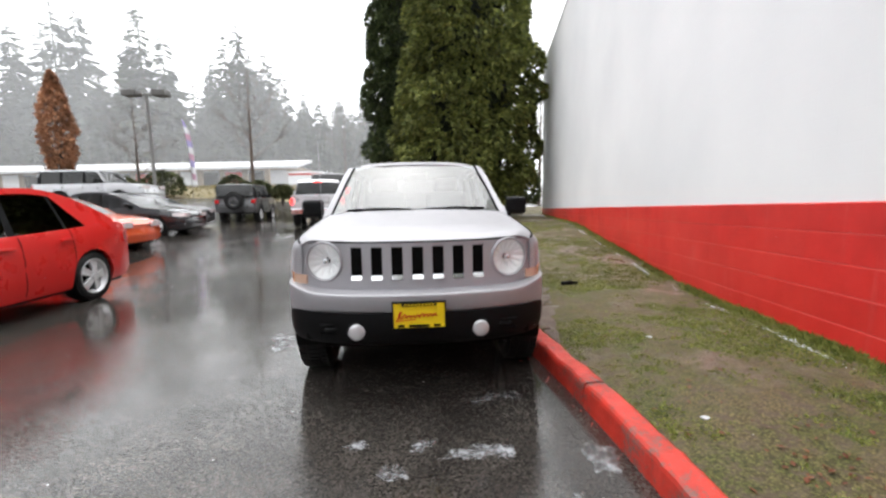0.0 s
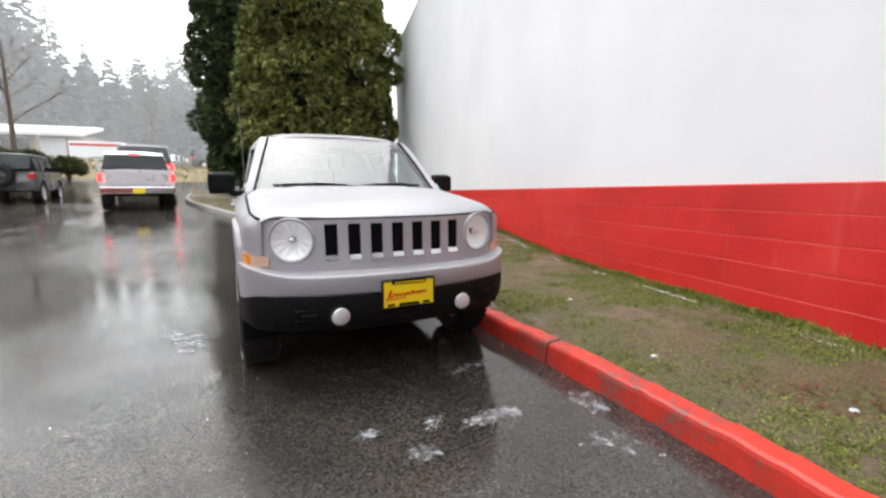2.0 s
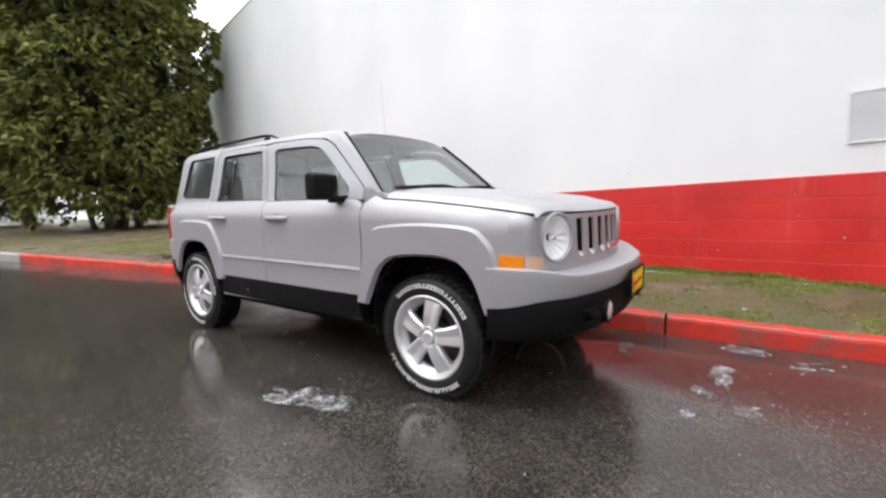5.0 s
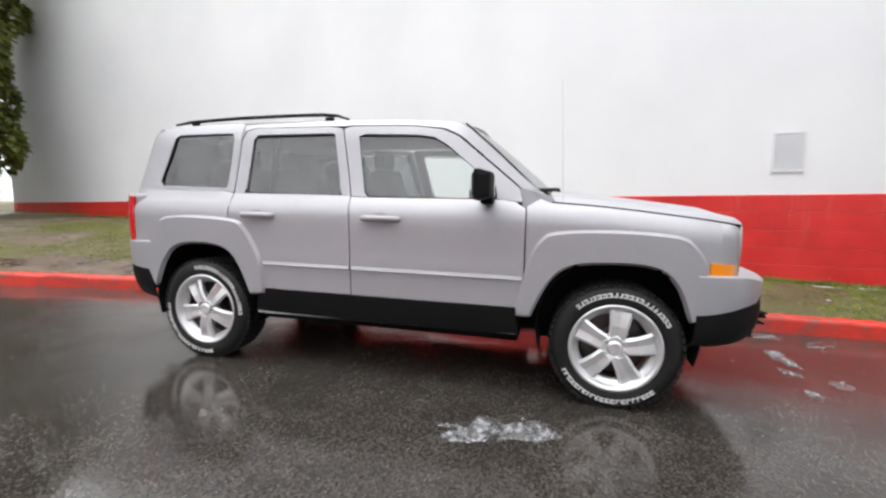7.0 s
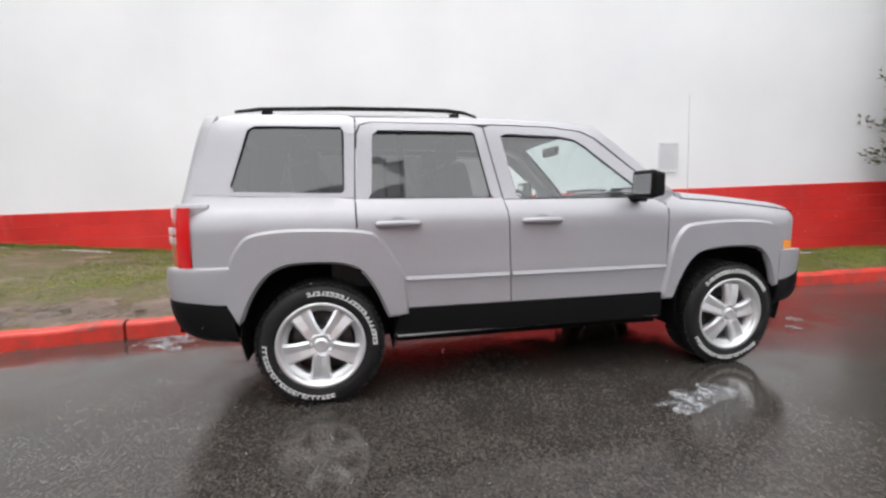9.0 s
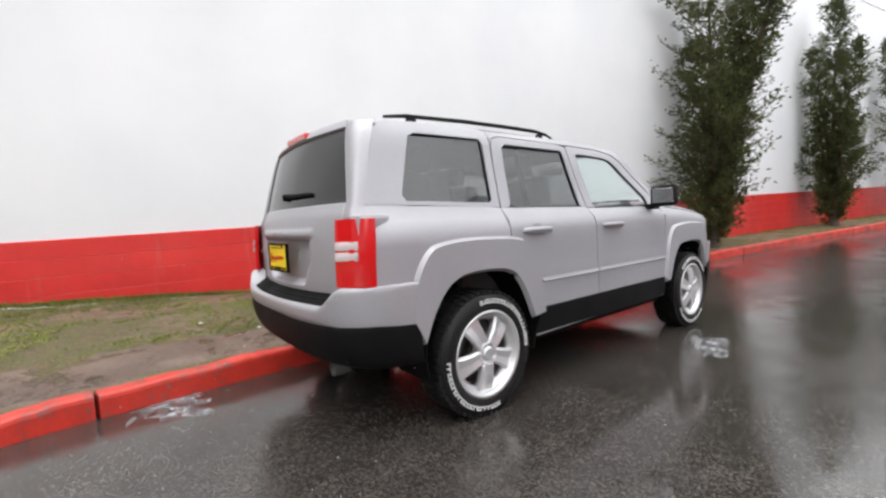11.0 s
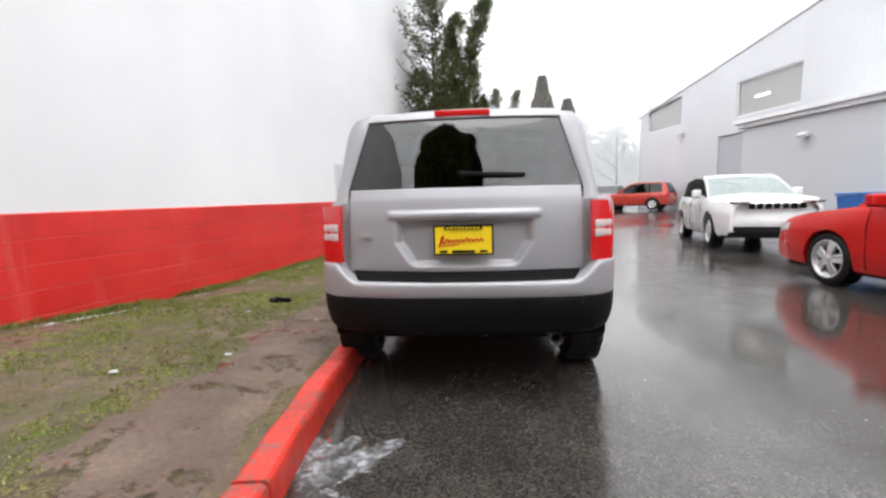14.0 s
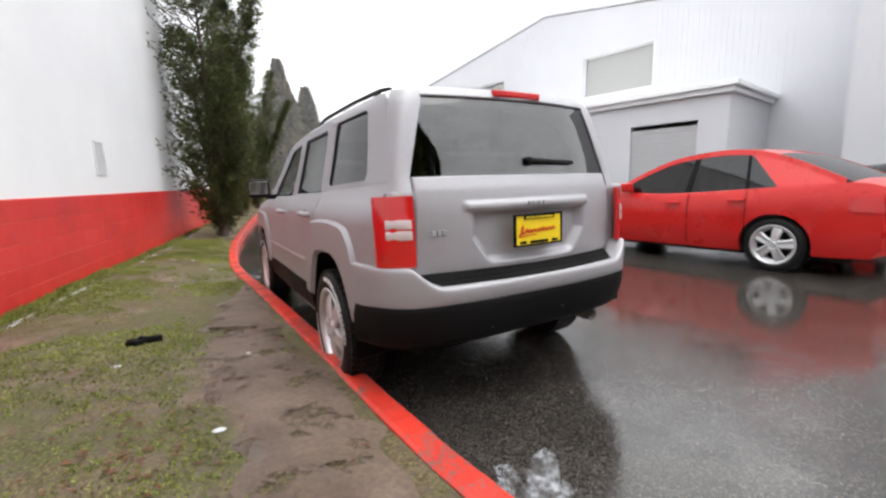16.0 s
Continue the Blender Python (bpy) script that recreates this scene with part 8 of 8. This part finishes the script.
def woods(name, spots, label):
    V, F = [], []
    for i, (x, y, h) in enumerate(spots):
        v, f = fir_quads(h, i % 23)
        a = i * 1.7
        c, s_ = math.cos(a), math.sin(a)
        b = len(V)
        z0 = ground_z(x, y)
        V += [(x + p[0] * c - p[1] * s_, y + p[0] * s_ + p[1] * c, z0 + p[2]) for p in v]
        F += [tuple(b + k for k in q) for q in f]
    ob = new(name, mesh_from(name, V, F, FIR))
    tagged(ob, label, "woods", kind="stuff")


rw = random.Random(11)
spots = []
for k in range(210):
    x = -150 + 170 * k / 210 + rw.uniform(-2, 2)
    base = 26 + 9 * noise.noise(Vector((x * 0.06, 0, 5))) - 0.12 * max(0, x + 40)
    spots.append((x, 98 + rw.uniform(-6, 26), base * rw.uniform(0.72, 1.1)))
for x, y, h in ((-76, 95, 40), (-80, 97, 37), (-70, 93, 38), (-86, 96, 36), (-52, 84, 36.5), (-49, 86, 31), (-55, 86, 31), (-35, 87, 32.5), (-38, 88, 31), (-31, 90, 28), (-28, 91, 25), (-42, 92, 28)):
    spots.append((x, y, h))
for k in range(130):
    spots.append((-140 + 150 * k / 130 + rw.uniform(-1.5, 1.5), 86 + rw.uniform(-3, 6), rw.uniform(10, 17)))
woods("far_woods", spots, "tall firs behind the shops, grey in falling snow")
spots = [(-110 + 200 * k / 170 + rw.uniform(-2, 2), -104 - rw.uniform(0, 30), rw.uniform(15, 27)) for k in range(170)]
spots += [(-110 + rw.uniform(-10, 10), -60 + k * 4, rw.uniform(18, 26)) for k in range(46)]
woods("far_woods", spots, "pale firs lost in the mist to the south")

# ---- snow haze: pale see-through sheets added to stand for it, densest near the ground ----
def haze_sheet_material(name, dens):
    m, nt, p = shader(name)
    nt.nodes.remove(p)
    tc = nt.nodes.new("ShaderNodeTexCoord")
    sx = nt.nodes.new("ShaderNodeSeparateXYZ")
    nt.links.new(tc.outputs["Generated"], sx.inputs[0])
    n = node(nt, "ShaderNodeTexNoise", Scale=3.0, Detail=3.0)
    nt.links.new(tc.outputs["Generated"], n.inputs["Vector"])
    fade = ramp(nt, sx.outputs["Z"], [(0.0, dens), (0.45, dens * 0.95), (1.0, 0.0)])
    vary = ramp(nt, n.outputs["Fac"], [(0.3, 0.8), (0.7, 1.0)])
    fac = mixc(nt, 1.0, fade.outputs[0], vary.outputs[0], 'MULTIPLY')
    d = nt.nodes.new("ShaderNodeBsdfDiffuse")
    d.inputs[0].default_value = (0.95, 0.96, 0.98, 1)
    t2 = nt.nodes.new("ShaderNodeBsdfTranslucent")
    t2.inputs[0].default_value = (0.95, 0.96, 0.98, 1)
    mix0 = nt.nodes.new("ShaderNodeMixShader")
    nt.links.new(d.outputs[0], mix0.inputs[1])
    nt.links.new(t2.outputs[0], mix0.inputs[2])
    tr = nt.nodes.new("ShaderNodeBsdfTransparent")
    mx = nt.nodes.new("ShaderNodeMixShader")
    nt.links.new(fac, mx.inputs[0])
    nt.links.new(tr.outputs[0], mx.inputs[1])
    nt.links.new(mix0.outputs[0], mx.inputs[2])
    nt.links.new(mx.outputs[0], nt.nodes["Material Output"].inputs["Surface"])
    return m


# each white sheet pales what lies behind it, as haze would
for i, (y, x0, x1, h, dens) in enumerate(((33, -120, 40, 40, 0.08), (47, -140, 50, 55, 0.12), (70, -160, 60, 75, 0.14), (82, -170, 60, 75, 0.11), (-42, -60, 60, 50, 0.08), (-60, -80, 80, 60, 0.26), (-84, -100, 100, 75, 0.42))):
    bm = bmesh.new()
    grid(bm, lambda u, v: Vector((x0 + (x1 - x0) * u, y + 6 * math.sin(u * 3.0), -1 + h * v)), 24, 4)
    o = link_mesh("haze_sheet", bm, haze_sheet_material("haze_sheet_white", dens), True)
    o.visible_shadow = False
    tagged(o, "pale see-through sheet added to stand for snow haze", "mist", kind="structure")


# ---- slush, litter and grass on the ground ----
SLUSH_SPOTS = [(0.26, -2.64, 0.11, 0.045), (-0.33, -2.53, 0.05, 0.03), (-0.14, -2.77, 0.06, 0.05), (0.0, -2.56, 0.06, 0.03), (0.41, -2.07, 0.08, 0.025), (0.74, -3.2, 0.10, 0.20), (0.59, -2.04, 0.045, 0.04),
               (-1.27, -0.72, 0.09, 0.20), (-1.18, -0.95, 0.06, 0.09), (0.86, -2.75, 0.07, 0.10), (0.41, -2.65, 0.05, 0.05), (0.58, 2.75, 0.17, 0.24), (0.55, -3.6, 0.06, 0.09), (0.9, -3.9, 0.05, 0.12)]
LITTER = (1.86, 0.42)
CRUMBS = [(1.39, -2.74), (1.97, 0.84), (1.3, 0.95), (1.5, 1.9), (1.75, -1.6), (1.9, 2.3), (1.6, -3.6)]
def slush(x, y, rx, ry, seed, z=0.0):
    """A thin ragged sheet of half-melted slush, thicker in places."""
    r = random.Random(seed)
    bm = bmesh.new()
    ph = r.uniform(0, 50)
    n, rings = 40, 9
    turn = r.uniform(-0.6, 0.6)
    mid = bm.verts.new((x, y, z + ground_z(x, y) + 0.004))
    prev = None
    for q in range(1, rings + 1):
        f = q / rings
        ring = []
        for k in range(n):
            a = 6.2832 * k / n
            rag = 1 + 0.75 * noise.noise(Vector((math.cos(a) * 2.1 + ph, math.sin(a) * 2.1, 0))) + 0.35 * noise.noise(Vector((math.cos(a) * 6 + ph, math.sin(a) * 6, 5)))
            u, v = 1.25 * rx * f * rag * math.cos(a), 1.25 * ry * f * rag * math.sin(a)
            px_, py_ = x + u * math.cos(turn) - v * math.sin(turn), y + u * math.sin(turn) + v * math.cos(turn)
            h = 0.003 + 0.006 * (0.5 + noise.noise(Vector((px_ * 22, py_ * 22, ph)))) if q < rings else -0.002
            ring.append(bm.verts.new((px_, py_, z + ground_z(px_, py_) + h)))
        for k in range(n):
            if prev:
                bm.faces.new((prev[k], ring[k], ring[(k + 1) % n], prev[(k + 1) % n]))
            else:
                bm.faces.new((mid, ring[k], ring[(k + 1) % n]))
        prev = ring
    ob = link_mesh("slush_patch", bm, SLUSH, True)
    tagged(ob, "small patch of half-melted grey slush", "slush", "slush patches")


def slush_material():
    """Wet crystals with holes melted through them."""
    m, nt, p = shader("half_melted_slush")
    tc = nt.nodes.new("ShaderNodeTexCoord")
    n = node(nt, "ShaderNodeTexNoise", Scale=38.0, Detail=5.0, Roughness=0.7)
    k = node(nt, "ShaderNodeTexNoise", Scale=10.0, Detail=8.0, Roughness=0.75)
    for q in (n, k):
        nt.links.new(tc.outputs["Object"], q.inputs["Vector"])
    c = ramp(nt, n.outputs["Fac"], [(0.34, (0.14, 0.14, 0.15)), (0.52, (0.36, 0.37, 0.39)), (0.70, (0.60, 0.61, 0.64))])
    nt.links.new(c.outputs[0], p.inputs["Base Color"])
    hole = ramp(nt, k.outputs["Fac"], [(0.40, 0.0), (0.62, 0.75)])
    nt.links.new(hole.outputs[0], p.inputs["Alpha"])
    p.inputs["Roughness"].default_value = 0.22
    b = node(nt, "ShaderNodeBump", Strength=0.7, Distance=0.01)
    nt.links.new(n.outputs["Fac"], b.inputs["Height"])
    nt.links.new(b.outputs[0], p.inputs["Normal"])
    return m


SLUSH = slush_material()
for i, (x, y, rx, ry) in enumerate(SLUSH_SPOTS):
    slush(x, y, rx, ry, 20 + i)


def verge_z(x, y):
    x0, x1 = kerb_x(y) + 0.126, wall_x(y) + 0.1
    v = min(1.0, max(0.0, (x - x0) / (x1 - x0)))
    return verge_point((y + 42) / 63, v).z


# trodden wet mud beside the kerb, its edge ragged
def mud_material():
    """Trodden mud: ruts and puddles, with turf left standing through ragged holes."""
    m, nt, p = shader("trodden_wet_mud")
    tc = nt.nodes.new("ShaderNodeTexCoord")
    big = node(nt, "ShaderNodeTexNoise", Scale=1.6, Detail=6.0, Roughness=0.65)
    hole = node(nt, "ShaderNodeTexNoise", Scale=2.7, Detail=8.0, Roughness=0.72)
    fine = node(nt, "ShaderNodeTexNoise", Scale=42.0, Detail=6.0, Roughness=0.72)
    for n in (big, hole, fine):
        nt.links.new(tc.outputs["Object"], n.inputs["Vector"])
    c1 = ramp(nt, big.outputs["Fac"], [(0.32, (0.060, 0.040, 0.028)), (0.5, (0.115, 0.078, 0.056)), (0.68, (0.175, 0.124, 0.094))])
    c2 = ramp(nt, fine.outputs["Fac"], [(0.32, 0.55), (0.62, 1.15)])
    nt.links.new(mixc(nt, 1.0, c1.outputs[0], c2.outputs[0], 'MULTIPLY'), p.inputs["Base Color"])
    rr = ramp(nt, big.outputs["Fac"], [(0.38, 0.06), (0.46, 0.48), (0.7, 0.65)])
    nt.links.new(rr.outputs[0], p.inputs["Roughness"])
    al = ramp(nt, hole.outputs["Fac"], [(0.40, 0.0), (0.455, 1.0)])
    nt.links.new(al.outputs[0], p.inputs["Alpha"])
    st = ramp(nt, big.outputs["Fac"], [(0.38, 0.05), (0.48, 0.7)])
    b = node(nt, "ShaderNodeBump", Distance=0.012)
    nt.links.new(st.outputs[0], b.inputs["Strength"])
    nt.links.new(fine.outputs["Fac"], b.inputs["Height"])
    nt.links.new(b.outputs[0], p.inputs["Normal"])
    return m


MUD = mud_material()


def mud_width(y):
    return (0.58 + 0.20 * min(1.0, max(0.0, (y - 1.2) / 2.0)) + 0.34 * noise.noise(Vector((0, y * 0.55, 3))) + 0.16 * noise.noise(Vector((0, y * 2.3, 7))) + 0.06 * noise.noise(Vector((0, y * 9, 1)))) * min(1.0, max(0.0, (y + 1.6) / 1.2)) * min(1.0, max(0.0, (8.5 - y) / 2.0))


def mud_fn(u, v):
    y = -1.55 + 10.0 * u
    w = max(0.02, mud_width(y))
    x = kerb_x(y) + 0.135 + w * v
    edge = min(1.0, 4 * min(v, 1 - v))
    return Vector((x, y, verge_z(x, y) - 0.008 + 0.018 * edge + 0.007 * noise.noise(Vector((x * 7, y * 7, 0))) * edge))


bm = bmesh.new()
grid(bm, mud_fn, 320, 14)
tagged(link_mesh("mud_path", bm, MUD, True), "trodden strip of wet brown mud beside the kerb", "mud", kind="structure")

# dark lump of sodden litter, and pale crumbs
bm = bmesh.new()
for k in range(5):
    r_ = random.Random(k)
    box(bm, -0.09 + 0.03 * k, -0.01 + 0.03 * k, -0.03, 0.03, 0, 0.03 + 0.015 * r_.random(), 0.010, m=pose(0, 0, 0, r_.uniform(-10, 10), r_.uniform(-15, 15), r_.uniform(-40, 40)))
lump = link_mesh("litter_lump", bm, MATT_BLACK)
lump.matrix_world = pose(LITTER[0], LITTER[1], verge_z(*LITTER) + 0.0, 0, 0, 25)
tagged(lump, "dark sodden lump of litter on the grass", "litter")
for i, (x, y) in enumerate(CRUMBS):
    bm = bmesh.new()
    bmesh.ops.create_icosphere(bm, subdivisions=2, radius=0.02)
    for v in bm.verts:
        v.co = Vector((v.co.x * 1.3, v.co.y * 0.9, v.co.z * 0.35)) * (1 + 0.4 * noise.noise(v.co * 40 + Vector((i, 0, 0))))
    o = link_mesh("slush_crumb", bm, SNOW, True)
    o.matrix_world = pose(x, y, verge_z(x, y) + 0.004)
    tagged(o, "pale crumb of slush lying on the grass", "slush", "slush crumbs")

# slush line at the wall's foot
rg = random.Random(21)
V, F = [], []
for k in range(5200):
    y = rg.uniform(-9.5, 7.0)
    if noise.noise(Vector((y * 1.3, 0, 4))) < rg.uniform(-0.12, 0.32):
        continue
    x = wall_x(y) - 0.20 + 0.03 * noise.noise(Vector((y * 2, 0, 0))) + rg.gauss(0, 0.014)
    z = verge_z(x, y) + 0.004
    s_ = rg.uniform(0.002, 0.009)
    b = len(V)
    for q in range(5):
        a = q * 1.2566 + rg.uniform(-0.3, 0.3)
        V.append((x + s_ * math.cos(a), y + 1.6 * s_ * math.sin(a), z - 0.006))
    V.append((x, y, z + s_ * 0.5))
    F += [(b + q, b + (q + 1) % 5, b + 5) for q in range(5)]
o = new("slush_line", mesh_from("slush_line", V, F, SNOW))
tagged(o, "broken line of slush along the wall's foot", "slush", kind="stuff")

# grass: patches in the mud, a rank green fringe at the wall's foot and along the kerb
pts, dirs, tall, tall_d = [], [], [], []
while len(pts) < 95000:
    y = rg.uniform(-6.5, 8.5) if rg.random() < 0.86 else rg.uniform(-38, 18)
    t = rg.random()
    x = kerb_x(y) + 0.14 + (wall_x(y) - kerb_x(y) - 0.17) * t
    m_ = noise.noise(Vector((x * 0.9, y * 0.9, 2))) + 0.5 * noise.noise(Vector((x * 3, y * 3, 8))) + 0.35 * noise.noise(Vector((x * 11, y * 11, 5)))
    rear_mud = 9.0 if x - kerb_x(y) - 0.13 < mud_width(y) * rg.uniform(0.85, 1.05) else 0.0
    if rear_mud and noise.noise(Vector((x * 2.3, y * 2.3, 14))) > 0.28 * rg.uniform(0.6, 1.4):
        rear_mud = 0.0
    if m_ - rear_mud > -0.16 + 0.25 * rg.random():
        pts.append((x, y, verge_z(x, y) - 0.004))
        dirs.append((rg.uniform(-1, 1), rg.uniform(-1, 1), 0.6))
while len(tall) < 15000:
    y = rg.uniform(-9, 12) if rg.random() < 0.8 else rg.uniform(-32, 14)
    x = wall_x(y) - 0.01 - abs(rg.gauss(0, 0.055))
    if noise.noise(Vector((y * 1.7, 0, 9))) > rg.uniform(-0.55, 0.35):
        tall.append((x, y, verge_z(x, y) - 0.01))
        tall_d.append((rg.uniform(-0.9, 0.4), rg.uniform(-0.8, 0.8), 1.2))
ve, fa_ = sprays(pts, dirs, 0.024, 0.0030, rg, 3, 1.2)
ve2, fa2 = sprays(tall, tall_d, 0.075, 0.0042, rg, 2, 0.6)
k0 = len(ve)
o = new("verge_grass", mesh_from("verge_grass", ve + ve2, fa_ + [tuple(k0 + i for i in q) for q in fa2], GRASS))
tagged(o, "short ragged grass and moss, ranker along the wall", "grass", kind="stuff")

# flakes of kerb paint on the wet asphalt
V, F = [], []
for k in range(170):
    y = rg.uniform(-4.6, 5.5)
    x = kerb_x(y) - 0.006 - abs(rg.gauss(0, 0.05))
    z, r_, a = ground_z(x, y) + 0.003, rg.uniform(0.002, 0.008), rg.uniform(0, 6.283)
    b = len(V)
    for q in range(4):
        e_ = a + q * 1.5708 + rg.uniform(-0.4, 0.4)
        V.append((x + r_ * math.cos(e_), y + 1.5 * r_ * math.sin(e_), z))
    F.append((b, b + 1, b + 2, b + 3))
o = new("paint_flakes", mesh_from("paint_flakes", V, F, RED_KERB))
tagged(o, "flakes of red kerb paint on wet asphalt", "paint flakes", kind="stuff")

# rotted leaves, strewn thin and heaped in two places
V, F = [], []
for k in range(900):
    if k < 260:
        cx, cy, sx_, sy_ = ((1.62, -3.30, 0.10, 0.20), (1.95, -3.75, 0.13, 0.16), (1.78, 1.9, 0.12, 0.2))[k % 3]
        x, y = rg.gauss(cx, sx_), rg.gauss(cy, sy_)
    else:
        y = rg.uniform(-6, 8)
        x = rg.uniform(kerb_x(y) + 0.2, wall_x(y) - 0.1)
    z, a, r_ = verge_z(x, y) + 0.007, rg.uniform(0, 6.283), rg.uniform(0.008, 0.022)
    c, s_ = math.cos(a) * r_, math.sin(a) * r_
    b = len(V)
    V += [(x - c, y - s_, z), (x - 0.5 * s_, y + 0.5 * c, z + rg.uniform(0, 0.008)), (x + c, y + s_, z + 0.003), (x + 0.5 * s_, y - 0.5 * c, z + rg.uniform(0, 0.008))]
    F.append((b, b + 1, b + 2, b + 3))
o = new("fallen_leaves", mesh_from("fallen_leaves", V, F, ROTTED))
tagged(o, "rotted red-brown leaves lying in the grass", "leaves", kind="stuff")

# ---- flakes of wet snow in the air round the car ----
V, F = [], []
rs = random.Random(44)
while len(V) < 6 * 260:
    x, y, z = rs.uniform(-2.0, 2.2), rs.uniform(-3.1, 3.0), rs.uniform(0.10, 1.15)
    if abs(x) < 1.15 and abs(y) < 2.4 and z < 1.8:
        continue
    r_ = rs.uniform(0.0010, 0.0020)
    b = len(V)
    V += [(x + r_, y, z), (x - r_, y, z), (x, y + r_, z), (x, y - r_, z), (x, y, z + 1.4 * r_), (x, y, z - 1.4 * r_)]
    F += [(b + i, b + j, b + k) for i in (0, 1) for j in (2, 3) for k in (4, 5)]
fl = new("falling_snow", mesh_from("falling_snow", V, F, SNOW))
tagged(fl, "sparse flakes of wet snow falling round the car", "snow", kind="stuff")
